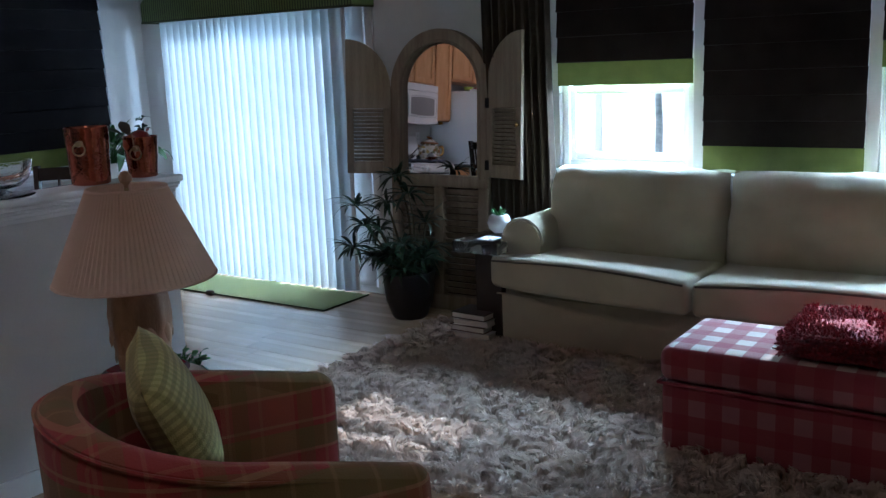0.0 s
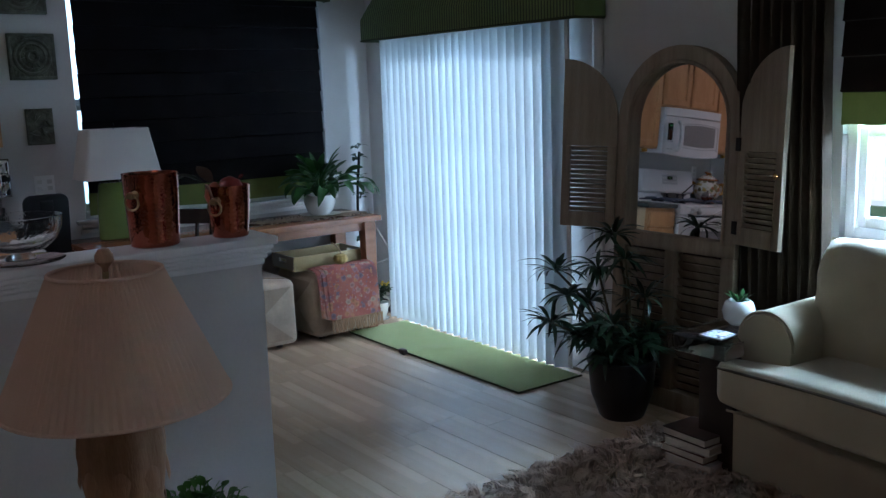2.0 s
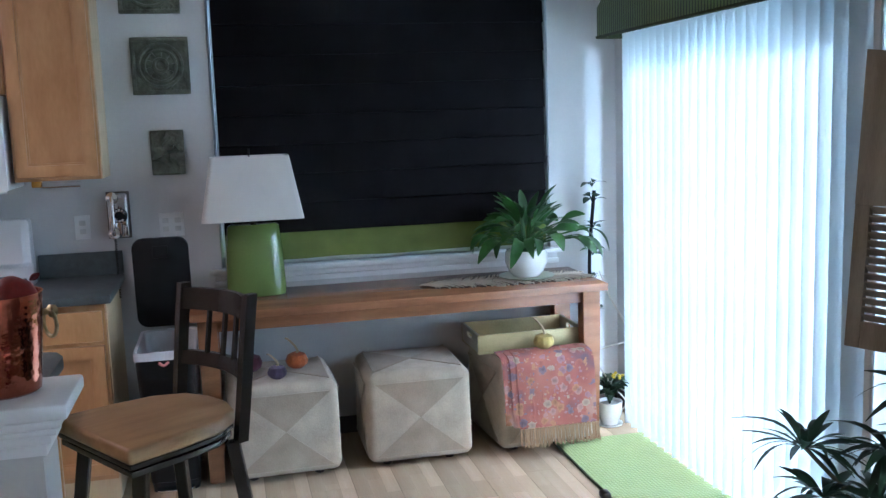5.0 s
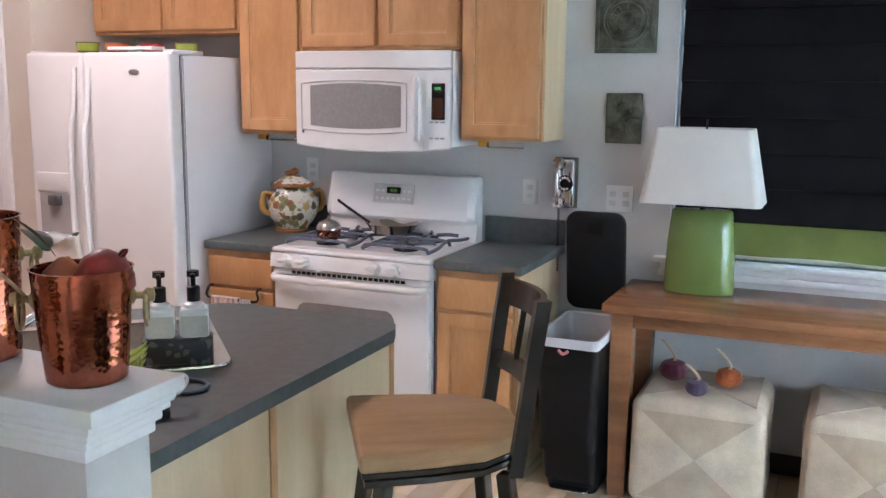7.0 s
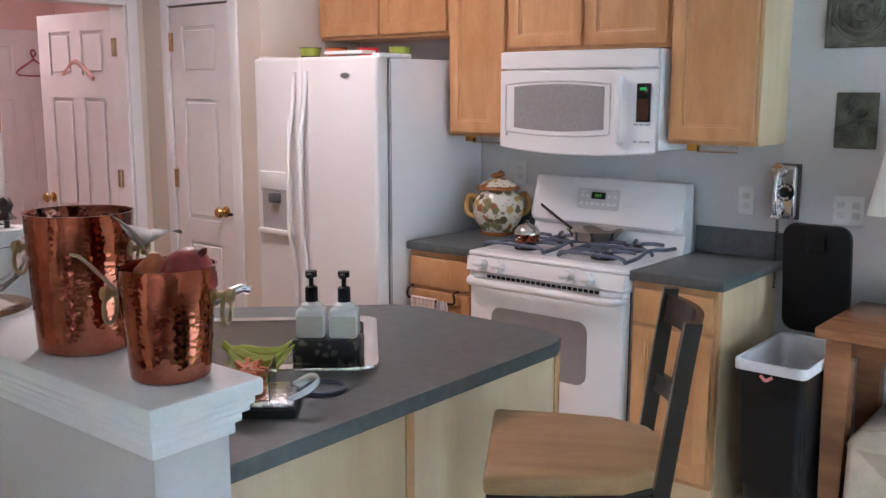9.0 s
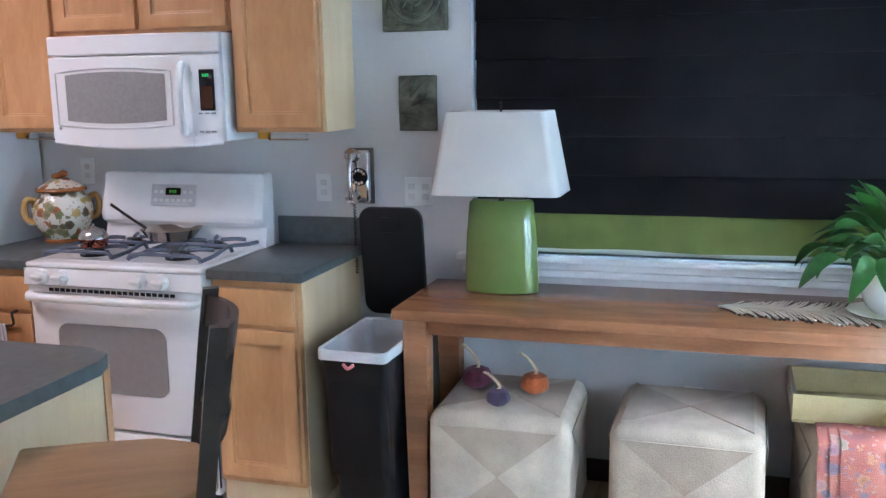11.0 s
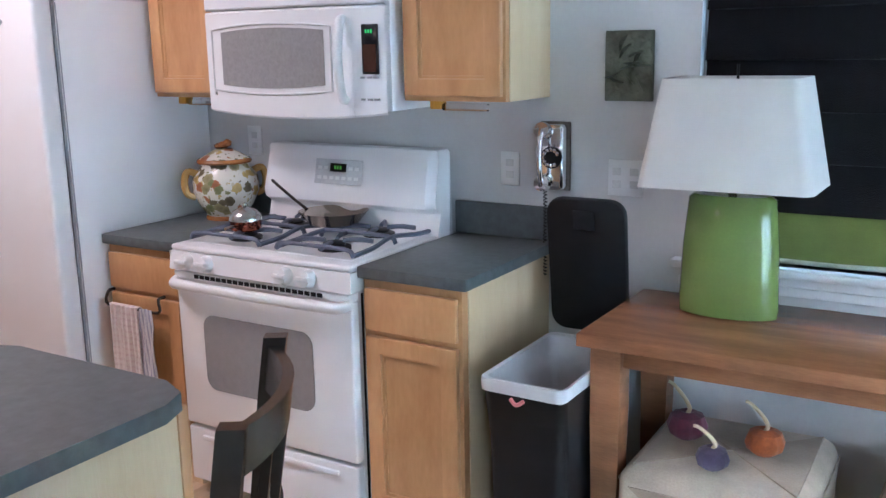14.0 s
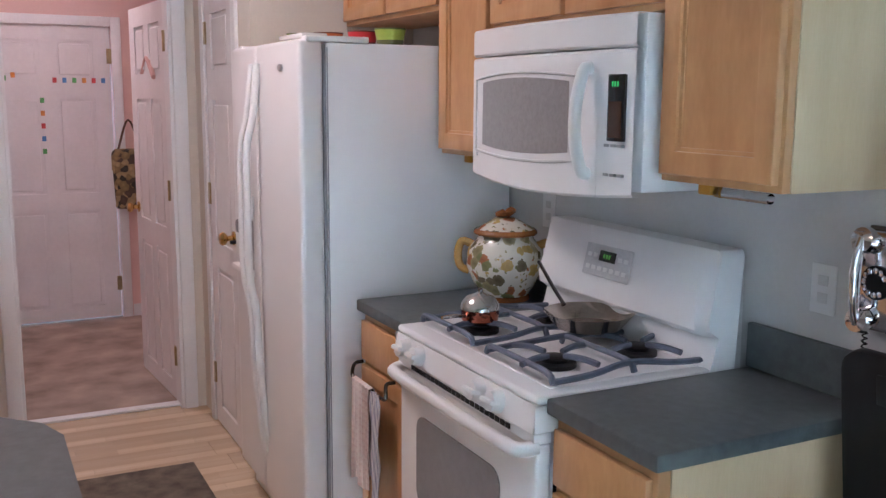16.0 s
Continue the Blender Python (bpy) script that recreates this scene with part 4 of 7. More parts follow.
# refrigerator
fr = thing("refrigerator", "white side-by-side refrigerator with a water dispenser", "refrigerator", W, 0.575, 0)
part("body", bx(0.02, -0.41, 0.02, 0.695, 0.408, 1.735, 0.006), WHITEAPP, fr)
part("grille", bx(0.60, -0.40, 0.0, 0.735, 0.40, 0.085, 0.004), WHITEPL, fr)
part("gasket", bx(0.6952, -0.404, 0.10, 0.705, 0.404, 1.73), material("grey_gasket", (0.32, 0.32, 0.34), 0.6, bump=0), fr)
for n, a, b in (("freezer_door", -0.408, -0.078), ("fridge_door", -0.070, 0.408)):
    dr = part(n, bx(0.705, a, 0.095, 0.785, b, 1.745, 0.016, 4), WHITEAPP, fr)
    e = b - 0.035 if n == "freezer_door" else a + 0.035
    part("handle", tube(arc([(0.775, e, 0.25), (0.80, e, 0.50), (0.815, e, 0.80), (0.835, e - 0.0, 0.92), (0.838, e, 1.15), (0.835, e, 1.38), (0.81, e, 1.50), (0.79, e, 1.68)], 5), 0.014, 10), WHITEPL, dr)
    if n == "freezer_door":
        part("dispenser_panel", bx(0.780, -0.375, 1.115, 0.793, -0.145, 1.205, 0.006), WHITEPL, dr)
        # flat plate, no hollow: the recess's shade is put into its grey
        part("recess_shade_plate", join(bx(0.7855, -0.365, 0.92, 0.7875, -0.155, 1.11, 0.0)), material("dispenser_shade", (0.42, 0.41, 0.41), 0.4, bump=0), dr)
        part("dispenser_spout", bx(0.78, -0.29, 1.055, 0.82, -0.23, 1.105, 0.008), material("dark_grey_plastic", (0.12, 0.12, 0.13), 0.4, bump=0), dr)
        part("dispenser_tray", bx(0.78, -0.375, 0.90, 0.815, -0.145, 0.925, 0.006), WHITEPL, dr)
    else:
        part("badge", moved(lathe([(0.001, 0), (0.02, 0.0), (0.02, 0.003), (0.001, 0.004)], 16, squash=(0.6, 1.4)), pose(0.7855, 0.22, 1.66, 0, 90, 0)), material("badge_silver", (0.4, 0.42, 0.45), 0.3, 0.8, bump=0), dr)
for a in (-0.40, 0.36):
    part("hinge_cover", bx(0.55, a, 1.7355, 0.76, a + 0.05, 1.755, 0.005), WHITEPL, fr)
part("side_line", bx(0.690, 0.4082, 0.09, 0.694, 0.4095, 1.72), material("seam_grey", (0.35, 0.35, 0.37), 0.5, bump=0), fr)

# peninsula
isl = thing("peninsula_cabinet", "birch-panelled kitchen peninsula cabinet", "cabinet", -4.1, 2.0, 0)
out = [(-0.66, 0.44), (0.67, 0.44), (0.67, -2.8), (0.06, -2.8), (0.06, -0.85), (-0.66, -0.15)]
part("carcass", surface([[(x, y - 0.012, z) for x, y in out] for z in (0.0, 0.8745)], True), BIRCH, isl)
part("back_panel", bx(-0.655, 0.4285, 0.02, -0.04, 0.441, 0.87, 0.002), BIRCH, isl)
part("back_panel", bx(-0.015, 0.4285, 0.02, 0.668, 0.441, 0.87, 0.002), BIRCH, isl)
part("batten", bx(-0.042, 0.4285, 0.0, -0.013, 0.446, 0.873, 0.003), MAPLE, isl)
part("corner_batten", bx(-0.675, 0.40, 0.0, -0.650, 0.446, 0.873, 0.003), MAPLE, isl)
SINK = pose(-4.155, 1.865, 0.912, 0, 0, -46)
top = [(-3.427, 2.492), (-4.68, 2.492), (-4.745, 2.465), (-4.778, 2.39), (-4.778, 1.92), (-4.745, 1.83), (-4.05, 1.12), (-4.05, SOUTH), (-3.427, SOUTH)]
wt = thing("peninsula_worktop", "grey laminate peninsula worktop with a clipped corner", "worktop")
cut = [(SINK @ Vector((x, y, 0))).to_2d() for x, y in rounded_rect(0.60, 0.485, 0.05)]
bm = bmesh.new()
for loop in (top, cut):
    vs = [bm.verts.new((p[0], p[1], 0.912)) for p in loop]
    for i in range(len(vs)):
        bm.edges.new((vs[i], vs[(i + 1) % len(vs)]))
bmesh.ops.triangle_fill(bm, edges=bm.edges[:], use_beauty=True)
made = bmesh.ops.extrude_face_region(bm, geom=bm.faces[:])
bmesh.ops.translate(bm, verts=[v for v in made["geom"] if isinstance(v, bmesh.types.BMVert)], vec=(0, 0, -0.037))
bmesh.ops.recalc_face_normals(bm, faces=bm.faces[:])
part("slab", bm, LAMI, wt)
worktop("worktop", [(-4.70, SOUTH), (-4.053, SOUTH), (-4.053, -0.25), (-4.70, -0.25)], "grey laminate worktop along the back wall")
b2 = thing("base_cabinet", "honey maple base cabinet along the back wall", "cabinet", -4.37, -0.57, 0)
part("body", bx(-0.32, -0.298, 0.0, 0.31, 0.29, 0.8745), MAPLE, b2)
o = thing("wall_cabinet", "honey maple wall cabinet beside the doorway", "cabinet", -4.615, SOUTH, 1.39)
part("body", bx(-0.105, 0.001, 0, 0.105, 0.20, 1.08, 0.002), MAPLE, o)
dd = cab_door(o, -0.10, 0.10, 0.016, 1.07)
dd.matrix_local = pose(0, 0.201, 0, 0, 0, 90)

# ---- dining side ----
tb = thing("console_table", "long oiled wooden console table under the window", "table", -6.06, 3.80, 0)
tt = part("tabletop", bx(-0.285, -0.975, 0.752, 0.255, 0.975, 0.790, 0.005), TABLEW, tb)
part("apron", bx(0.175, -0.87, 0.690, 0.195, 0.87, 0.752, 0.003), TABLEW, tb)
part("apron", bx(-0.24, -0.87, 0.675, -0.22, 0.87, 0.752, 0.003), TABLEW, tb)
for y in (-0.915, 0.895):
    part("apron", bx(-0.20, y, 0.675, 0.16, y + 0.02, 0.752, 0.003), TABLEW, tb)
for x in (-0.265, 0.145):
    for y in (-0.945, 0.86):
        part("leg", join(surface([[(x + a * 0.075 * k + (1 - k) * 0.037, y + b * 0.085 * k + (1 - k) * 0.042, z) for a, b in ((0, 0), (1, 0), (1, 1), (0, 1))] for k, z in ((0.78, 0), (1, 0.55), (1, 0.752))], True, True)), TABLEW, tb)


def ottoman(x, y, rz, label):
    root = thing("ottoman", label, "ottoman", x, y, 0, rz, "cube ottomans under the table")
    h, s = 0.45, 0.242
    bm = bx(-s, -s, 0.028, s, s, h, 0.04, 4)
    for v in bm.verts:
        k = (v.co.z - 0.2) / 0.25
        bulge = 0.008 * (1 - min(1, abs(k)) ** 2)
        v.co.x *= 1 + bulge / s
        v.co.y *= 1 + bulge / s
        if v.co.z > h - 0.005:
            v.co.z += 0.012 * (1 - (max(abs(v.co.x), abs(v.co.y)) / s) ** 2)
    part("body", bm, SUEDE2, root)
    e = 0.007
    q = s - 0.035
    zc, zh = 0.236, 0.172
    for a in range(4):
        for tri in (((-q, zc + zh), (q, zc + zh), (0, zc)), ((-q, zc - zh), (0, zc), (q, zc - zh))):
            bm = bmesh.new()
            vs = [bm.verts.new((s + 0.0095, u, v)) for u, v in tri]
            bm.faces.new(vs)
            bmesh.ops.subdivide_edges(bm, edges=bm.edges[:], cuts=3, use_grid_fill=True)
            bmesh.ops.recalc_face_normals(bm, faces=bm.faces[:])
            bmesh.ops.solidify(bm, geom=bm.faces[:], thickness=0.003)
            part("side_patch", moved(bm, pose(0, 0, 0, 0, 0, a * 90)), SUEDE, root, "darker taupe suede patch")
    for sx in (1, -1):
        bm = prism([(0, 0), (-q, sx * q), (q, sx * q)], h + 0.0005, h + 0.0075)
        part("top_patch", bm, SUEDE, root, "darker taupe suede patch")
    for sx in (-0.15, 0.15):
        for sy in (-0.15, 0.15):
            part("foot", moved(lathe([(0.022, 0), (0.026, 0.03)], 12), pose(sx, sy, 0)), DARKW, root)
    return root


ottoman(-6.005, 3.205, 1, "taupe suede patchwork cube ottoman with velvet pumpkins")
ottoman(-6.015, 3.83, -1, "taupe suede patchwork cube ottoman, bare topped")
ottoman(-6.02, 4.435, 4, "taupe suede cube ottoman under a draped paisley throw")

lp = thing("table_lamp", "table lamp with green ceramic base and white shade", "lamp", -6.175, 3.132, 0.790)
part("base", lathe([(0.10, 0), (0.128, 0.004), (0.130, 0.03), (0.124, 0.20), (0.112, 0.335), (0.10, 0.345), (0.02, 0.347)], 40, squash=(0.55, 1.08)), GREENGL, lp)
part("neck", tube([(0, 0, 0.345), (0, 0, 0.41)], 0.012), DARKW, lp)
def shade_ring(w, d, z, r):
    return [(x, y, z) for x, y in rounded_rect(d, w, r)]
bm = surface([shade_ring(0.47, 0.28, 0.37, 0.03), shade_ring(0.36, 0.22, 0.665, 0.02)], True)
bmesh.ops.solidify(bm, geom=bm.faces[:], thickness=0.002)
part("shade", bm, SHADEW, lp, "white tapered rectangular shade")
part("finial", tube([(0, 0, 0.62), (0, 0, 0.70)], 0.004), BLACKPL, lp)
part("spider", join(tube([(0, -0.17, 0.655), (0, 0.17, 0.655)], 0.002), tube([(0, 0, 0.41), (0, 0, 0.66)], 0.004)), BLACKPL, lp)


def leaf(length, width, droop, fold=0.15, n=6):
    """A leaf from the origin along +x, arching up and over by droop."""
    rows = []
    for i in range(n + 1):
        t = i / n
        w = width * math.sin(math.pi * min(1, t * 0.93 + 0.05)) ** 0.8 / 2
        x, z = length * (t - 0.10 * droop * t * t), length * (0.35 * t - droop * t * t)
        rows.append([(x, -w, z + fold * w), (x, 0, z), (x, w, z + fold * w)])
    return surface(rows)


def leaves(root, name, mat, count, length, width, at, spread=(15, 75), droop=(0.3, 0.9), seed=1, label="", joined=False, stem=0.0):
    r = random.Random(seed)
    bms = []
    for i in range(count):
        a = i * 137.5 + r.uniform(-25, 25)
        e = r.uniform(*spread)
        L = length * r.uniform(0.7, 1.1)
        bm = leaf(L, width * r.uniform(0.8, 1.1), r.uniform(*droop))
        up = stem * r.uniform(0.4, 1.1)
        m = pose(*at, 0, 0, a) @ pose(0.01 + up * 0.35 * math.cos(radians(e)), 0, up, 0, -e * 0.6, 0) @ pose(0, 0, 0, r.uniform(-25, 25))
        moved(bm, m)
        if stem:
            bm = join(bm, tube(arc([at, Vector(at) + (m.translation - Vector(at)) * 0.5 + Vector((0, 0, up * 0.1)), m.translation], 2), 0.0025, 4))
        bms.append(bm)
    if joined:
        part(name, join(*bms), mat, root, label, "stuff")
    else:
        for bm in bms:
            part(name, bm, mat, root, label)


def pot(root, r0, r1, h, mat, saucer=None):
    part("pot", lathe([(r0, 0), (r0 * 1.05, 0.004), (r0 + (r1 - r0) * 0.6, h * 0.5), (r1, h * 0.93), (r1, h), (r1 - 0.008, h), (r1 - 0.012, h * 0.86), (0.001, h * 0.86)], 32), mat, root)
    part("soil", lathe([(0.001, h * 0.86 + 0.002), (r1 - 0.012, h * 0.87), (r1 - 0.013, h * 0.862)], 24, False), SOIL, root)


# hammered copper relief
t = COPPER.node_tree
vo, bp, co = t.nodes.new("ShaderNodeTexVoronoi"), t.nodes.new("ShaderNodeBump"), t.nodes.new("ShaderNodeTexCoord")
vo.inputs["Scale"].default_value = 105
bp.inputs["Strength"].default_value, bp.inputs["Distance"].default_value = 0.15, 0.003
t.links.new(co.outputs["Object"], vo.inputs["Vector"])
t.links.new(vo.outputs["Distance"], bp.inputs["Height"])
t.links.new(bp.outputs["Normal"], t.nodes["Principled BSDF"].inputs["Normal"])


def copper_bucket(x, y, r0, r1, h, turn, label):
    root = thing("copper_bucket", label, "bucket", x, y, 1.156, 0, "copper buckets on the half wall")
    prof = [(r0 * 0.9, 0), (r0 * 0.98, 0.004), (r0, 0.015), (r0 + (r1 - r0) * 0.5, h * 0.5), (r1, h), (r1 + 0.0015, h + 0.002), (r1 - 0.002, h + 0.002), (r1 - 0.004, h * 0.98), (r0 - 0.003, 0.02), (0.001, 0.012)]
    part("bucket", lathe(prof, 48), COPPER, root)
    for s in (0, 180):
        m = pose(0, 0, h * 0.74, 0, 0, turn + s)
        rr = r0 + (r1 - r0) * 0.74
        hn = part("handle_mount", moved(join(lathe([(0.013, 0), (0.013, 0.004), (0.006, 0.008), (0.006, 0.018), (0.012, 0.024), (0.010, 0.034), (0.001, 0.036)], 14)), m @ pose(rr - 0.002, 0, 0, 0, 90, 0)), ABRASS, root)
        ring = [(rr + 0.020, 0.024 * math.sin(a), -0.022 + 0.024 * math.cos(a)) for a in [math.pi * 2 * i / 20 for i in range(21)]]
        part("ring", moved(tube(ring, 0.0035, 8), m), ABRASS, hn)
    return root


copper_bucket(-3.372, 2.618, 0.061, 0.074, 0.172, 126, "smaller hammered copper bucket holding a pomegranate and leaves")
copper_bucket(-3.380, 2.362, 0.078, 0.088, 0.232, 126, "taller hammered copper bucket with brass ring handles")
DKRED = material("pomegranate_skin", (0.26, 0.025, 0.02), 0.35, var=0.3, scale=12, bump=0.05)
pm = thing("pomegranate", "dark red pomegranate resting in the copper bucket", "fruit", -3.395, 2.640, 1.268)
part("fruit", wrinkle(lathe([(0.001, 0), (0.028, 0.006), (0.044, 0.03), (0.045, 0.048), (0.032, 0.075), (0.008, 0.086), (0.001, 0.086)], 20), 0.004, 25), DKRED, pm)
part("crown", moved(join(*[moved(leaf(0.02, 0.012, 0.1), pose(0, 0, 0, 0, -70, a * 60)) for a in range(6)]), pose(0.0, 0.03, 0.078, -55)), DKRED, pm)
pm = thing("gourd", "orange-brown dried gourd resting in the copper bucket", "fruit", -3.380, 2.575, 1.262)
part("fruit", wrinkle(lathe([(0.001, 0), (0.026, 0.008), (0.035, 0.03), (0.03, 0.055), (0.008, 0.078), (0.001, 0.080)], 18), 0.004, 22, 3), material("gourd_skin", (0.36, 0.09, 0.03), 0.4, var=0.25, bump=0.05), pm)
tw = thing("leafy_twig", "dried twig with magnolia leaves in the bucket", "twig", -3.355, 2.585, 1.180)
part("twig", tube(arc([(0, 0, 0), (0.02, -0.03, 0.09), (0.06, -0.065, 0.155), (0.075, -0.08, 0.165)], 4), 0.004, 6, 0.6), material("pale_twig", (0.40, 0.28, 0.18), 0.7, bump=0.1), tw)
part("leaf", moved(leaf(0.10, 0.05, 0.35), pose(-0.03, -0.05, 0.165, 15, -15, -110)), LEAFD, tw)
part("leaf", moved(leaf(0.09, 0.045, 0.2), pose(-0.02, -0.02, 0.16, 20, -35, -60)), material("dry_leaf", (0.15, 0.12, 0.09), 0.6, bump=0.1), tw)
part("leaf", moved(leaf(0.09, 0.045, 0.5), pose(-0.05, -0.06, 0.17, 0, -10, 200)), LEAFD, tw)

bw = thing("glass_bowl", "footed cut-glass bowl on a glass plate", "bowl", -3.36, 1.95, 1.1565)
part("plate", lathe([(0.06, 0), (0.12, 0.006), (0.125, 0.010), (0.118, 0.010), (0.06, 0.004), (0.001, 0.004)], 40), CUTGL, bw)
part("bowl", lathe([(0.045, 0.0105), (0.045, 0.018), (0.022, 0.03), (0.075, 0.042), (0.105, 0.068), (0.120, 0.100), (0.126, 0.138), (0.121, 0.139), (0.114, 0.102), (0.099, 0.073), (0.070, 0.050), (0.001, 0.045)], 40), CUTGL, bw)
fg = thing("carved_ornament", "small dark brown carved wooden ornament", "ornament", -3.37, 1.60, 1.156)
part("carving", wrinkle(lathe([(0.045, 0), (0.05, 0.02), (0.035, 0.05), (0.042, 0.08), (0.02, 0.11), (0.001, 0.115)], 14), 0.02, 28), DARKW, fg)
pt = thing("paper_towel_stand", "white paper towel roll on a dark stand", "paper towel", -3.83, 1.17, 0.912)
part("base", lathe([(0.075, 0), (0.075, 0.01), (0.001, 0.012)], 24), DARKW, pt)
part("roll", lathe([(0.068, 0.013), (0.068, 0.29), (0.02, 0.291), (0.02, 0.28)], 28), material("paper_towel", (0.82, 0.82, 0.82), 0.9, var=0.03, bump=0.3), pt)
part("finial", lathe([(0.008, 0.28), (0.008, 0.31), (0.03, 0.315), (0.014, 0.335), (0.022, 0.355), (0.012, 0.375), (0.001, 0.38)], 14), DARKW, pt)
bl = thing("blender", "tall kitchen blender with a clear jug and black base", "blender", -4.30, -0.10, 0.912)
part("base", bx(-0.10, -0.11, 0, 0.10, 0.11, 0.14, 0.03, 3), BLACKPL, bl)
part("jug", lathe([(0.055, 0.145), (0.062, 0.16), (0.085, 0.40), (0.082, 0.40), (0.058, 0.165), (0.001, 0.16)], 20), GLASS, bl)
part("lid", lathe([(0.088, 0.40), (0.088, 0.44), (0.05, 0.45), (0.045, 0.475), (0.001, 0.476)], 24), BLACKPL, bl)
ts = thing("toaster_oven", "cream and steel toaster on the back worktop", "toaster", -4.16, -0.62, 0.912)
part("body", bx(-0.20, -0.13, 0.012, 0.20, 0.13, 0.23, 0.03, 3), material("cream_enamel", (0.66, 0.60, 0.50), 0.35, bump=0), ts)
part("front_trim", bx(-0.19, 0.13, 0.16, 0.19, 0.136, 0.175, 0.002), DARKW, ts)
bk = thing("bread_basket", "white wicker basket with greenery on the toaster", "basket", -4.20, -0.62, 1.143)
part("basket", bx(-0.16, -0.10, 0, 0.16, 0.10, 0.09, 0.015), material("white_wicker", (0.7, 0.68, 0.64), 0.8, bump=0.5, fine=60), bk)
leaves(bk, "greenery", LEAFD, 50, 0.06, 0.03, (0, 0, 0.09), (0, 60), (0.2, 0.8), 3, joined=True, stem=0.03)

# sink, faucet and counter things
def basin():
    bms = []
    o, i = rounded_rect(0.66, 0.545, 0.05), rounded_rect(0.58, 0.465, 0.06)
    low = rounded_rect(0.54, 0.42, 0.06)
    rows = [[(x, y, 0.001) for x, y in o], [(x * 0.995, y * 0.995, 0.007) for x, y in o], [(x, y, 0.007) for x, y in i], [(x, y, -0.006) for x, y in i], [(x, y, -0.15) for x, y in low]]
    bm = surface(rows, True)
    bm.verts.ensure_lookup_table()
    bm.faces.new(bm.verts[-len(low):])
    bmesh.ops.recalc_face_normals(bm, faces=bm.faces[:])
    return bm


sk = thing("sink", "stainless steel corner sink set into the worktop", "sink")
sk.matrix_world = SINK
part("basin", basin(), STEEL, sk)
fc = thing("faucet", "chrome kitchen faucet with a lever", "faucet", -3.80, 1.80, 0.914, 150)
part("base", lathe([(0.03, 0), (0.03, 0.01), (0.022, 0.02), (0.022, 0.06), (0.001, 0.07)], 20), CHROME, fc)
part("spout", tube(arc([(0, 0, 0.04), (0.07, 0.015, 0.075), (0.19, 0.045, 0.125), (0.285, 0.068, 0.162), (0.315, 0.077, 0.158)], 5), 0.013, 10), CHROME, fc)
part("lever", tube(arc([(0, 0, 0.06), (0.0, 0.02, 0.10), (0.0, 0.05, 0.13)], 4), 0.008, 8), CHROME, fc)
part("side_sprayer", moved(lathe([(0.018, 0), (0.018, 0.012), (0.011, 0.02), (0.014, 0.09), (0.001, 0.10)], 14), pose(-0.02, 0.12, 0)), CHROME, fc)
cd = thing("soap_caddy", "black caddy with a pale floral edge", "caddy", -4.150, 2.152, 0.919, -54)
part("tray", bx(-0.085, -0.04, 0, 0.085, 0.04, 0.062, 0.004), voronoi_cloth("floral_black", [(0.012, 0.012, 0.014), (0.012, 0.012, 0.014), (0.015, 0.014, 0.014), (0.11, 0.10, 0.07), (0.012, 0.012, 0.014)], 75, 0.4, 0.0), cd)
for s in (-0.041, 0.041):
    b = thing("soap_bottle", "white square soap bottle with a black pump", "bottle", 0, 0, 0, 0, "soap bottles in the caddy")
    b.matrix_world = cd.matrix_world @ pose(s, 0, 0.063)
    part("bottle", join(bx(-0.036, -0.033, 0, 0.036, 0.033, 0.075, 0.010, 3), lathe([(0.030, 0.070), (0.026, 0.083), (0.015, 0.090), (0.001, 0.090)], 20)), POTW, b)
    part("label", bx(-0.033, 0.0332, 0.006, 0.033, 0.0338, 0.058), material("label_paper", (0.60, 0.58, 0.50), 0.7, bump=0), b)
    part("pump_collar", lathe([(0.016, 0.090), (0.016, 0.125), (0.012, 0.128), (0.001, 0.128)], 18), BLACKPL, b)
    part("pump_head", join(lathe([(0.006, 0.128), (0.006, 0.15), (0.015, 0.152), (0.015, 0.166), (0.001, 0.168)], 16), bx(-0.006, -0.002, 0.153, 0.006, 0.036, 0.163, 0.003)), BLACKPL, b)
ft = thing("snack_tray", "small black tray with a silver dish", "tray", -3.79, 2.248, 0.912, -48)
part("tray", bx(-0.13, -0.08, 0, 0.13, 0.08, 0.018, 0.004), BLACKPL, ft)
part("dish", bx(-0.125, -0.075, 0.0185, 0.125, 0.075, 0.034, 0.006), material("hammered_silver", (0.7, 0.7, 0.72), 0.2, 1.0, bump=0.5, fine=60), ft)
part("dish_handle", tube(arc([(-0.115, 0.045, 0.032), (-0.150, 0.05, 0.05), (-0.170, 0.0, 0.056), (-0.150, -0.05, 0.05), (-0.115, -0.045, 0.032)], 4), 0.010, 8, squash=0.5), POTW, ft)
fb = thing("food_box", "clear box of orange carrot sticks", "box")
fb.matrix_world = ft.matrix_world @ pose(-0.025, 0.012, 0.035)
part("box", join(bx(-0.05, -0.055, 0, 0.05, 0.055, 0.002), bx(-0.05, -0.055, 0.002, -0.048, 0.055, 0.07), bx(0.048, -0.055, 0.002, 0.05, 0.055, 0.07), bx(-0.048, 0.053, 0.002, 0.048, 0.055, 0.07), bx(-0.048, -0.055, 0.002, 0.048, -0.053, 0.07)), GLASS, fb)
r = random.Random(4)
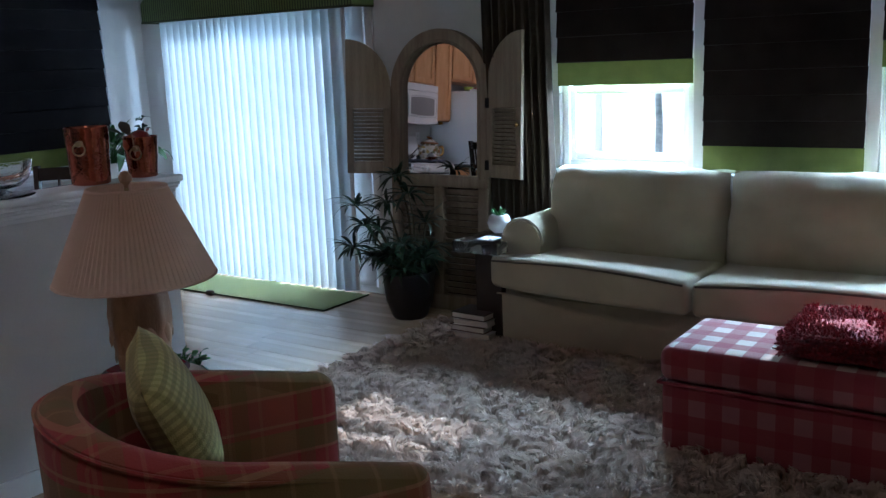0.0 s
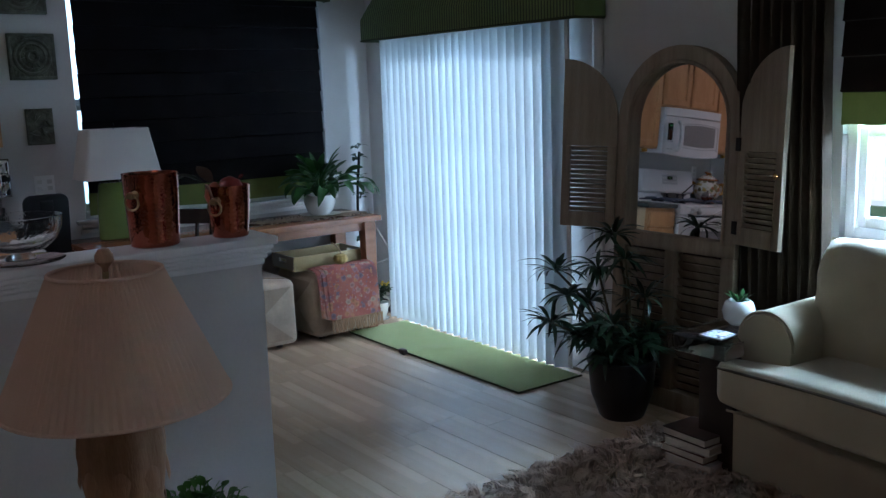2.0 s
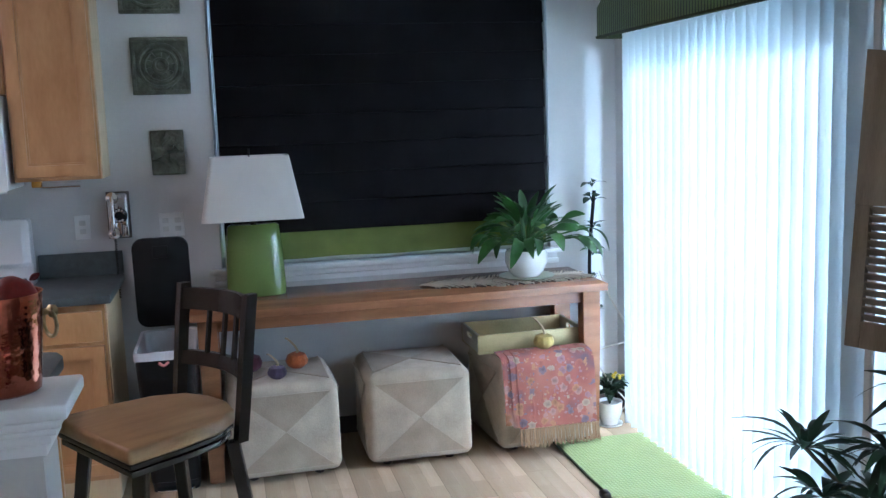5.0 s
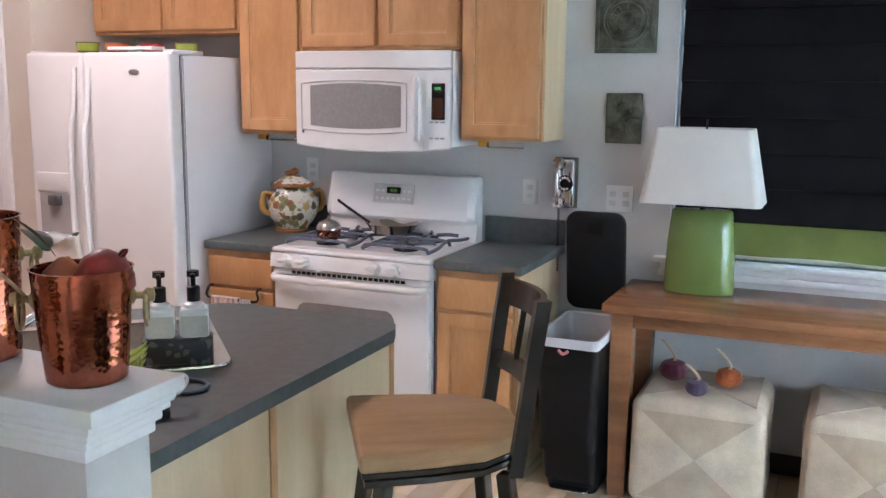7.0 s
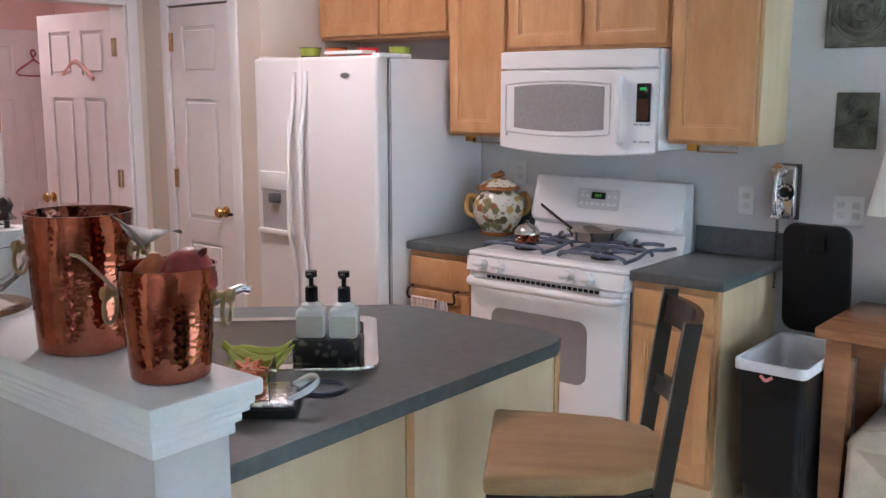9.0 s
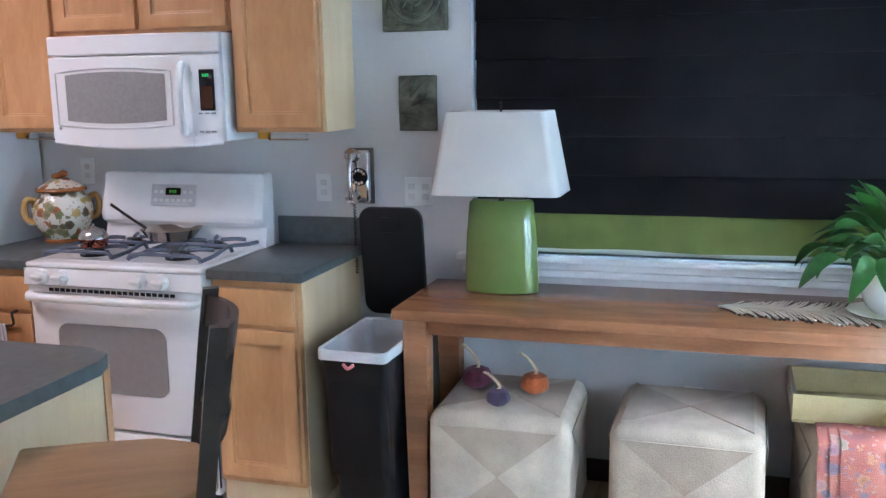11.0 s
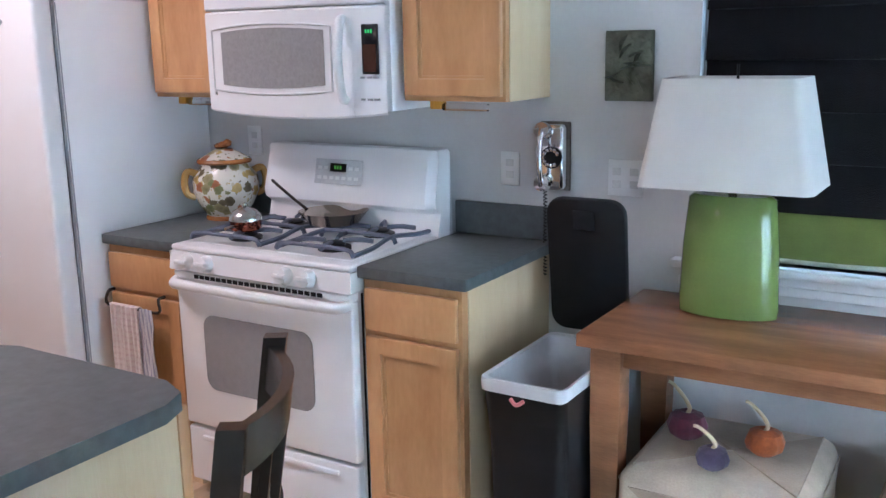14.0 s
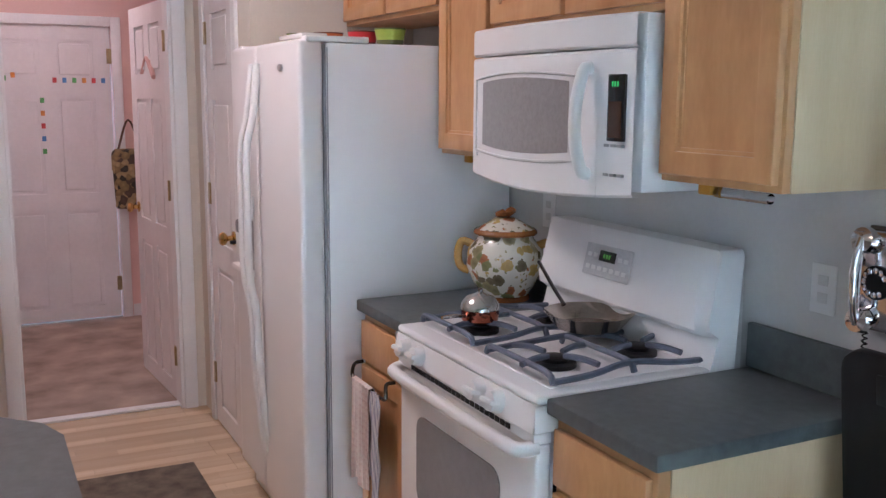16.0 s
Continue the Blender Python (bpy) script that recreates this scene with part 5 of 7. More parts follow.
part("carrot_sticks", join(*[moved(bx(-0.03, -0.005, -0.005, 0.03, 0.005, 0.005, 0.001, 1), pose(r.uniform(-0.012, 0.012), r.uniform(-0.04, 0.04), 0.012 + 0.045 * r.random(), r.uniform(-20, 20), r.uniform(-30, 30), r.uniform(0, 180))) for _ in range(40)]), material("carrot", (0.62, 0.14, 0.03), 0.5, bump=0), fb, kind="stuff")
BANANA = material("banana_skin", (0.46, 0.46, 0.07), 0.45, var=0.15, scale=9, bump=0.02, tint=(0.30, 0.40, 0.06))
bn = thing("bananas", "bunch of green-yellow bananas behind the tray", "fruit", -3.93, 2.13, 0.914, 128)
bn.scale = (0.74, 0.92, 1.0)
for i in range(5):
    k = i - 2
    line = arc([(-0.075, 0.010 * k, 0.075), (-0.045, 0.020 * k, 0.055 + 0.012 * (i % 2)), (0.01, 0.034 * k, 0.034 + 0.022 * (i % 2)), (0.07, 0.036 * k, 0.040 + 0.020 * (i % 2)), (0.115, 0.030 * k, 0.072 + 0.018 * (i % 2))], 4)
    girth = [0.007, 0.008, 0.010, 0.014, 0.017, 0.0185, 0.019, 0.019, 0.019, 0.0185, 0.018, 0.017, 0.0155, 0.0135, 0.010, 0.007, 0.004]
    rows = []
    for p, g in zip(line, girth):
        rows.append([p + Vector((0.25 * g * math.sin(q), g * math.cos(q), g * math.sin(q))) for q in [2 * math.pi * j / 7 for j in range(7)]])
    part("banana", surface(rows, True, True), BANANA, bn)
part("stalk", tube([(-0.072, 0, 0.072), (-0.10, 0, 0.090)], 0.011, 7), BANANA, bn)
bb = thing("berry_bowl", "clear bowl of red berries on the worktop", "bowl", -3.70, 2.08, 0.912)
part("bowl", lathe([(0.035, 0), (0.04, 0.004), (0.065, 0.06), (0.063, 0.06), (0.038, 0.008), (0.001, 0.006)], 28), CUTGL, bb)
part("berries", join(*[moved(lathe([(0.001, 0), (0.011, 0.006), (0.011, 0.014), (0.001, 0.020)], 8), pose(0.034 * math.sqrt((i % 7) / 7) * math.cos(i * 2.4), 0.034 * math.sqrt((i % 7) / 7) * math.sin(i * 2.4), 0.012 + 0.012 * (i // 9))) for i in range(34)]), material("red_berry", (0.45, 0.03, 0.03), 0.3, var=0.2, bump=0), bb, kind="stuff")
og = thing("orange", "orange fruit lying beside the sink", "fruit", -3.66, 1.95, 0.912)
part("fruit", lathe([(0.001, 0), (0.02, 0.004), (0.035, 0.02), (0.038, 0.038), (0.032, 0.058), (0.014, 0.071), (0.001, 0.073)], 20), material("orange_peel", (0.62, 0.20, 0.02), 0.45, bump=0.2, fine=300), og)
rg = thing("metal_trivet", "grey round metal ring on the worktop", "trivet", -3.99, 2.30, 0.912)
part("ring", tube([(0.05 * math.cos(a), 0.05 * math.sin(a), 0.006) for a in [2 * math.pi * i / 24 for i in range(25)]], 0.005, 6), CAST, rg)

# stool
so = thing("bar_stool", "swivel bar stool with wooden seat and dark metal back", "stool", -4.308, 2.787, 0, -147)
so.scale.z = 1.032
pts = [(-0.215, 0.20), (0.215, 0.20), (0.205, 0.04), (0.185, -0.09), (0.13, -0.17), (0.05, -0.20), (-0.05, -0.20), (-0.13, -0.17), (-0.185, -0.09), (-0.205, 0.04)]
bm = prism(pts, 0.742, 0.785, 0.012, 3)
for v in bm.verts:
    if v.co.z > 0.78:
        v.co.z -= 0.008 * max(0, 1 - (v.co.x / 0.2) ** 2 - (v.co.y / 0.2) ** 2)
part("seat", bm, SEATW, so, "worn honey-brown wooden seat")
part("seat_rim", prism([(x * 0.97, y * 0.97) for x, y in pts], 0.7285, 0.7415, 0.003), GUNM, so)
part("swivel_ring", lathe([(0.16, 0.7218), (0.16, 0.728), (0.001, 0.728)], 28), GUNM, so)
part("base_ring", prism([(x * 0.94, y * 0.94) for x, y in pts], 0.706, 0.7215, 0.003), GUNM, so)
for sx in (-1, 1):
    for sy in (-1, 1):
        part("leg", bar((sx * 0.225, sy * 0.225, 0.0), (sx * 0.155, sy * 0.14, 0.7065), 0.036, 0.036, 0.004), GUNM, so)
part("foot_ring", tube(arc([(0.19 * math.cos(a), 0.19 * math.sin(a), 0.24) for a in [2 * math.pi * i / 16 for i in range(17)]], 2), 0.012, 8), GUNM, so)
for s in (-1, 1):
    bms = []
    for a, b in (((s * 0.165, -0.160, 0.70), (s * 0.168, -0.178, 0.83)), ((s * 0.168, -0.178, 0.83), (s * 0.171, -0.200, 1.0)), ((s * 0.171, -0.200, 1.0), (s * 0.172, -0.215, 1.100))):
        bms.append(a)
    line = arc(bms + [(s * 0.172, -0.215, 1.100)], 4)
    rows = [[(p.x + dx, p.y + dy, p.z) for dx, dy in ((-0.013, -0.017), (0.013, -0.017), (0.013, 0.017), (-0.013, 0.017))] for p in line]
    part("back_post", surface(rows, True, True), GUNM, so)
def rail(z0, z1, y, bow):
    rows = []
    for i in range(11):
        x = -0.162 + 0.324 * i / 10
        c = y - bow * (1 - (x / 0.165) ** 2)
        rows.append([(x, c - 0.008, z0), (x, c + 0.008, z0), (x, c + 0.008 - 0.01, z1), (x, c - 0.018, z1)])
    return surface(rows, True, True)
part("top_rail", rail(1.025, 1.088, -0.198, 0.045), GUNM, so)
part("lower_rail", rail(0.865, 0.905, -0.178, 0.04), GUNM, so)
for x in (-0.07, 0.0, 0.07):
    b = 1 - (x / 0.155) ** 2
    part("spindle", bar((x, -0.184 - 0.040 * b, 0.90), (x, -0.200 - 0.045 * b, 1.03), 0.012, 0.012), GUNM, so)

# step can with open lid
tc = thing("trash_can", "slim black step trash can, lid open, white liner", "trash can", -5.965, 2.72, 0)
rows = []
for z, xf, xb, w in ((0.015, 0.150, -0.17, 0.100), (0.05, 0.165, -0.172, 0.103), (0.058, 0.185, -0.173, 0.104), (0.30, 0.225, -0.18, 0.113), (0.655, 0.28, -0.185, 0.125)):
    rows.append([(x + (xf + xb) / 2, y, z) for x, y in rounded_rect(xf - xb, 2 * w, 0.03)])
for z, k in ((0.655, 0.95), (0.20, 0.86)):
    rows.append([(x * k + 0.0475, y * k, z) for x, y in rounded_rect(0.465, 0.25, 0.03)])
part("bin", surface(rows, True, False), BLACKPL, tc)
part("base", prism([(x - 0.01, y) for x, y in rounded_rect(0.31, 0.20, 0.03)], 0, 0.0145), BLACKPL, tc)
LINER = material("white_bin_liner", (0.75, 0.75, 0.78), 0.5, var=0.05, bump=0.3, fine=30, lucent=0.2)
ln = [[(x * a + 0.0475, y * a, z + (0.006 * noise.noise((x * 30, y * 30, z * 9)) if i != 2 else 0.0)) for x, y in rounded_rect(0.465, 0.25, 0.03, 8)] for i, (a, z) in enumerate(((1.025, 0.628), (1.03, 0.655), (1.02, 0.666), (0.93, 0.662), (0.80, 0.45), (0.60, 0.34)))]
part("liner", surface(ln, True, False), LINER, tc, "white plastic liner folded over the rim")
part("drawstring", moved(tube(arc([(0, -0.02, 0), (0.006, 0, -0.012), (0, 0.02, 0.0)], 4), 0.006, 6), pose(0.29, -0.005, 0.622)), material("pink_tie", (0.65, 0.22, 0.22), 0.6, bump=0), tc)
part("pedal", moved(prism(rounded_rect(0.10, 0.16, 0.03), 0, 0.014, 0.004), pose(0.155, 0, 0.012)), CHROME, tc, "chrome foot pedal")
lid = prism(rounded_rect(0.43, 0.255, 0.05), 0, 0.03, 0.008)
part("lid", moved(lid, pose(-0.235, -0.018, 0.885, 0, 97, 0)), BLACKPL, tc)
part("lid_catch", moved(bx(-0.03, -0.035, 0.03, 0.03, 0.035, 0.036, 0.003), pose(-0.212, -0.018, 1.035, 0, 97, 0)), BLACKPL, tc)

# wall things
RELIEF = material("verdigris_relief", (0.17, 0.175, 0.13), 0.55, var=0.3, scale=16, bump=1.0, fine=46, tint=(0.055, 0.06, 0.035))
def plaque(y0, y1, z0, z1, label, motif):
    root = thing("wall_plaque", label, "plaque", W, (y0 + y1) / 2, (z0 + z1) / 2, 0, "relief plaques on the wall")
    w, h = (y1 - y0) / 2, (z1 - z0) / 2
    part("slab", bx(0.001, -w, -h, 0.018, w, h, 0.004), RELIEF, root)
    part("border", join(*[bx(0.018, -w + 0.004, h - 0.02, 0.026, w - 0.004, h - 0.004, 0.003), bx(0.018, -w + 0.004, -h + 0.004, 0.026, w - 0.004, -h + 0.02, 0.003), bx(0.018, -w + 0.004, -h + 0.02, 0.026, -w + 0.02, h - 0.02, 0.003), bx(0.018, w - 0.02, -h + 0.02, 0.026, w - 0.004, h - 0.02, 0.003)]) if motif == "round" else bx(0.018, -w + 0.006, -h + 0.006, 0.020, w - 0.006, h - 0.006, 0.001, 1), RELIEF, root)
    if motif == "round":
        for rr, tk in ((0.75, 0.010), (0.55, 0.008), (0.22, 0.012)):
            part("ring", moved(tube([(0, w * rr * math.cos(a), w * rr * math.sin(a)) for a in [2 * math.pi * i / 28 for i in range(29)]], tk, 6), pose(0.019, 0, 0)), RELIEF, root)
        for i in range(10):
            part("petal", moved(leaf(w * 0.34, 0.03, 0.05), pose(0.020, 0, 0, i * 36, 0, 0) @ pose(0, w * 0.24, 0, 0, 0, 90)), RELIEF, root)
    else:
        r = random.Random(int(z0 * 100))
        for i in range(14):
            part("leaf", moved(leaf(0.055, 0.035, 0.1, 0.4), pose(0.020, r.uniform(-w * 0.38, w * 0.38), r.uniform(-h * 0.48, h * 0.42), r.uniform(0, 360), 0, 0) @ pose(0, 0, 0, 0, 0, 90)), RELIEF, root)


plaque(2.622, 2.886, 1.755, 2.022, "square grey-green relief plaque with a round rosette", "round")
plaque(2.682, 2.836, 1.375, 1.588, "small green relief plaque with leaves", "leaf")
plaque(2.585, 2.862, 2.130, 2.40, "square grey-green relief plaque with scrolls", "round")
ph = thing("wall_telephone", "chrome retro wall telephone with a coiled cord", "telephone", W, 2.508, 1.195)
part("back_box", bx(0.001, -0.04, -0.105, 0.05, 0.05, 0.105, 0.012, 3), CHROME, ph)
part("wood_plate", bx(0.001, -0.048, -0.112, 0.012, 0.058, 0.112, 0.004), material("phone_plate", (0.14, 0.11, 0.09), 0.4, bump=0), ph)
part("dial", moved(lathe([(0.036, 0), (0.036, 0.006), (0.012, 0.010), (0.001, 0.010)], 24), pose(0.05, 0.012, 0.0, 0, 90, 0)), BLACKPL, ph)
for i in range(10):
    a = radians(30 + i * 30)
    part("key", moved(lathe([(0.0065, 0), (0.0065, 0.004), (0.001, 0.005)], 8), pose(0.056, 0.012 + 0.026 * math.cos(a), 0.026 * math.sin(a), 0, 90, 0)), CHROME, ph)
part("handset", tube(arc([(0.070, -0.016, -0.090), (0.082, -0.016, -0.06), (0.088, -0.016, 0), (0.082, -0.016, 0.06), (0.070, -0.016, 0.090)], 4), 0.010, 10), CHROME, ph)
for z in (-0.085, 0.085):
    part("earpiece", moved(lathe([(0.012, -0.012), (0.028, 0), (0.026, 0.018), (0.001, 0.022)], 20), pose(0.056, -0.016, z, 0, 80, 0)), CHROME, ph)
coil = [(0.04 + 0.006 * math.cos(i * 1.3), -0.016 + 0.006 * math.sin(i * 1.3), -0.11 - i * 0.0024) for i in range(120)]
part("cord", tube(coil, 0.0022, 4), BLACKPL, ph)
for y, z, w in ((2.345, 1.145, 0.07), (2.752, 1.135, 0.115), (1.21, 1.20, 0.07)):
    o = thing("wall_outlet", "white wall plate with sockets", "outlet", W, y, z, 0, "wall plates")
    part("plate", bx(0.001, -w / 2, -0.057, 0.006, w / 2, 0.057, 0.002), WHITEPL, o)
    for k in range(round(w / 0.06)):
        for s in (-0.02, 0.02):
            c = -w / 2 + w * (k + 0.5) / round(w / 0.06)
            part("socket", bx(0.006, c - 0.014, s - 0.012, 0.0075, c + 0.014, s + 0.012, 0.001, 1), material("socket_grey", (0.64, 0.64, 0.62), 0.5, bump=0), o)

# stove top and worktop things
JARM = floral("painted_majolica", [(0.64, 0.60, 0.50), (0.66, 0.62, 0.53)], [(0.30, 0.26, 0.13), (0.17, 0.14, 0.08), (0.48, 0.34, 0.12), (0.22, 0.22, 0.10), (0.36, 0.15, 0.07), (0.50, 0.44, 0.30), (0.40, 0.34, 0.20)], 26, 0.16, 0.0, 0.58, 6.0)
RUST = material("rust_glaze", (0.33, 0.13, 0.04), 0.25, var=0.2, bump=0)
jr = thing("ceramic_jar", "painted ceramic cookie jar with a fruit-topped lid", "jar", -6.205, 1.185, 0.912, -125)
part("body", lathe([(0.075, 0), (0.080, 0.008), (0.076, 0.016), (0.100, 0.05), (0.128, 0.11), (0.124, 0.165), (0.095, 0.20), (0.088, 0.215), (0.001, 0.216)], 36), JARM, jr)
part("foot_band", lathe([(0.082, 0.0), (0.084, 0.006), (0.081, 0.014), (0.076, 0.016)], 32, False), RUST, jr)
part("lid", lathe([(0.102, 0.216), (0.104, 0.226), (0.085, 0.240), (0.045, 0.262), (0.03, 0.27), (0.001, 0.272)], 32), JARM, jr)
part("lid_band", lathe([(0.102, 0.2165), (0.1055, 0.222), (0.103, 0.230), (0.097, 0.234)], 32, False), RUST, jr)
for i in range(5):
    part("lid_fruit", moved(wrinkle(lathe([(0.001, 0), (0.016, 0.008), (0.017, 0.018), (0.001, 0.028)], 10), 0.003, 40, i), pose(0.016 * math.cos(i * 1.3), 0.018 * math.sin(i * 1.3), 0.262 + 0.004 * i)), RUST, jr)
for s in (-1, 1):
    part("handle", tube(arc([(0, s * 0.105, 0.178), (0, s * 0.142, 0.188), (0, s * 0.156, 0.15), (0, s * 0.148, 0.105), (0, s * 0.118, 0.09)], 4), 0.014, 8), material("ochre_glaze", (0.55, 0.33, 0.10), 0.25, var=0.2, bump=0), jr)
pn = thing("frying_pan", "stainless steel frying pan on the rear burner", "pan", -6.13, 1.765, 0.949)
part("pan", lathe([(0.08, 0), (0.088, 0.003), (0.122, 0.045), (0.124, 0.046), (0.120, 0.045), (0.084, 0.008), (0.001, 0.006)], 40), material("brushed_pan_steel", (0.44, 0.39, 0.34), 0.16, 1.0, bump=0.02), pn)
part("handle", tube(arc([(0.0, -0.118, 0.04), (-0.01, -0.19, 0.075), (-0.03, -0.30, 0.13)], 5), 0.011, 8, squash=0.5), GUNM, pn)
ke = thing("copper_pot", "little copper pot with a domed steel lid", "pot", -5.905, 1.56, 0.948)
part("pot", lathe([(0.045, 0), (0.052, 0.004), (0.055, 0.035), (0.052, 0.035), (0.049, 0.006), (0.001, 0.005)], 28), COPPER, ke)
part("lid", lathe([(0.056, 0.0352), (0.054, 0.05), (0.040, 0.068), (0.015, 0.078), (0.006, 0.083), (0.008, 0.092), (0.001, 0.094)], 28), STEEL, ke)
part("handle", tube([(0.052, 0.01, 0.02), (0.10, 0.03, 0.03), (0.14, 0.04, 0.03)], 0.005, 6), STEEL, ke)
tb2 = thing("towel_bar", "dark metal bar holding a hung dish towel", "towel bar", -5.763, 1.16, 0.66)
part("bar", tube(arc([(0.0, -0.13, 0.05), (0.03, -0.13, 0.045), (0.035, -0.13, 0.0), (0.035, 0.0, 0.0), (0.035, 0.13, 0.0), (0.03, 0.13, 0.045), (0.0, 0.13, 0.05)], 4), 0.006, 6), GUNM, tb2)
TOWEL = striped("checked_towel", (0.64, 0.52, 0.47), [("z", 0.022, 0.35, 0.1, (0.52, 0.36, 0.33), 0.5), ("y", 0.022, 0.35, 0.1, (0.74, 0.66, 0.62), 0.5)])
rows = []
for k in range(16):
    t = k / 15
    z = (0.008 - 0.34 * t)
    rows.append([(0.049 + 0.006 * math.sin(i * 0.9 + k * 0.1) * t + 0.004 * math.sin(i * 2.1), -0.105 + 0.145 * i / 16, z + 0.008 * math.sin(i * 0.5) * t) for i in range(17)])
bm = surface([[(0.022, p[1], -0.30) for p in rows[0]], [(0.023, p[1], -0.1) for p in rows[0]], [(0.028, p[1], 0.006) for p in rows[0]], [(0.036, p[1], 0.012) for p in rows[0]]] + rows)
bmesh.ops.solidify(bm, geom=bm.faces[:], thickness=0.003)
to = thing("dish_towel", "pink and white checked dish towel on the bar", "towel", -5.763, 1.16, 0.66)
part("cloth", bm, TOWEL, to)
rows = [[(0.046 + 0.005 * math.sin(i * 1.2 + k), 0.045 + 0.06 * i / 8, 0.008 - 0.36 * k / 12) for i in range(9)] for k in range(13)]
bm = surface(rows)
bmesh.ops.solidify(bm, geom=bm.faces[:], thickness=0.003)
part("folded_edge", bm, striped("blue_striped_towel", (0.60, 0.58, 0.60), [("y", 0.012, 0.4, 0.2, (0.22, 0.22, 0.32), 0.7)]), to, "white towel edge with blue stripes")
CUPS = [((0.30, 0.38, 0.05), -5.80, 0.33), ((0.60, 0.16, 0.05), -5.87, 0.44), ((0.55, 0.03, 0.04), -5.95, 0.58), ((0.32, 0.42, 0.06), -5.98, 0.76)]
for c, x, y in CUPS:
    cu = thing("dip_bowl", "small bright patterned bowl on the refrigerator", "bowl", x, y, 1.736, 0, "bowls on the refrigerator")
    mt = striped("bowl_glaze", c, [("z", 0.06, 0.42, 0.0, (0.05, 0.045, 0.03), 0.8)], 0.25, 0.0)
    part("bowl", lathe([(0.032, 0), (0.045, 0.01), (0.055, 0.065), (0.052, 0.065), (0.040, 0.014), (0.001, 0.01)], 24), mt, cu)
pl = thing("white_dish", "flat white dish on the refrigerator", "dish", -5.66, 0.72, 1.756)
part("dish", bx(-0.06, -0.12, 0, 0.03, 0.13, 0.016, 0.006), POTW, pl)

# ---- things on and under the console table ----
wp = thing("peace_lily", "leafy green peace lily in a white pot", "potted plant", -6.07, 4.45, 0.799)
part("saucer", lathe([(0.08, 0), (0.135, 0.006), (0.14, 0.012), (0.08, 0.006), (0.001, 0.006)], 32), material("green_saucer", (0.30, 0.31, 0.22), 0.3, bump=0), wp)
part("pot", lathe([(0.06, 0.0065), (0.085, 0.03), (0.105, 0.08), (0.104, 0.12), (0.098, 0.14), (0.092, 0.14), (0.095, 0.115), (0.001, 0.11)], 36), POTW, wp)
part("soil", lathe([(0.001, 0.115), (0.093, 0.116), (0.092, 0.112)], 20, False), SOIL, wp)
r = random.Random(15)
for i in range(76):
    a, ring = i * 137.5 + r.uniform(-20, 20), (i % 3)
    reach = (0.05, 0.12, 0.19)[ring] * r.uniform(0.7, 1.25)
    high = 0.12 + (0.17, 0.14, 0.10)[ring] * r.uniform(0.75, 1.2)
    if 20 < (a % 360) < 130:
        reach, high = reach * 1.45, high * 1.02
    u = Vector((math.cos(radians(a)), math.sin(radians(a)), 0))
    if u.x < -0.2:
        reach = min(reach, 0.14)
    tip = u * reach + Vector((0, 0, high))
    bm = leaf(r.uniform(0.11, 0.17), r.uniform(0.048, 0.068), (0.20, 0.50, 0.75)[ring] * r.uniform(0.7, 1.2), 0.25, 8)
    moved(bm, Matrix.Translation(tip) @ pose(0, 0, 0, 0, (-35, -5, 18)[ring] + r.uniform(-15, 15), a) @ pose(0, 0, 0, r.uniform(-35, 35)))
    part("leaf", join(bm, tube(arc([u * 0.015 + Vector((0, 0, 0.11)), u * reach * 0.35 + Vector((0, 0, 0.11 + (high - 0.11) * 0.65)), tip], 3), 0.003, 5)), LEAF, wp)
rn = thing("woven_runner", "brown and cream twig-weave table runner", "table runner", -6.07, 4.31, 0.790)
r = random.Random(9)
for k, mat in ((0, material("runner_brown", (0.07, 0.035, 0.022), 0.8, bump=0.2)), (1, material("runner_cream", (0.58, 0.50, 0.40), 0.8, bump=0.2))):
    bms = []
    for i in range(60):
        for s in (-1, 1):
            y = -0.40 + 0.80 * i / 59
            L = 0.15 * (0.8 + 0.3 * r.random()) * math.sin(math.pi * (0.06 + 0.88 * i / 59)) ** 0.35
            bms.append(tube([(0, y, 0.004 + 0.003 * k), (s * L * 0.5, y + 0.035 + 0.01 * k, 0.005 + 0.002 * k), (s * L, y + 0.055 + 0.012 * k, 0.004)], 0.0042, 4))
    part("fronds", join(*bms), mat, rn, kind="stuff")
VELM = {"maroon": (0.10, 0.012, 0.03), "purple": (0.055, 0.035, 0.07), "orange": (0.42, 0.10, 0.02), "ochre": (0.48, 0.36, 0.11)}


def pumpkin(x, y, z, r, colour, lean):
    root = thing("velvet_pumpkin", colour + " velvet pumpkin with a dried curling stem", "ornament", x, y, z, lean, "velvet pumpkins")
    bm = lathe([(0.001, 0.004), (r * 0.5, 0.0), (r * 0.9, r * 0.3), (r, r * 0.65), (r * 0.8, r * 1.15), (r * 0.35, r * 1.35), (r * 0.1, r * 1.25), (0.001, r * 1.22)], 40)
    for v in bm.verts:
        a = math.atan2(v.co.y, v.co.x)
        k = 1 - 0.07 * (0.5 + 0.5 * math.cos(a * 10))
        v.co.x *= k
        v.co.y *= k
    part("body", bm, material(colour + "_velvet", VELM[colour], 0.85, var=0.25, scale=20, bump=0.1, sheen=0.15), root)
    part("stem", tube(arc([(0, 0, r * 1.2), (0.002, 0.005, r * 1.5), (0.0, -0.01, r * 2.0), (0.0, -0.04, r * 2.6), (0.0, -0.055, r * 2.75)], 4), 0.0065, 7, 0.7), material("dried_stem", (0.52, 0.40, 0.25), 0.8, bump=0.2), root)


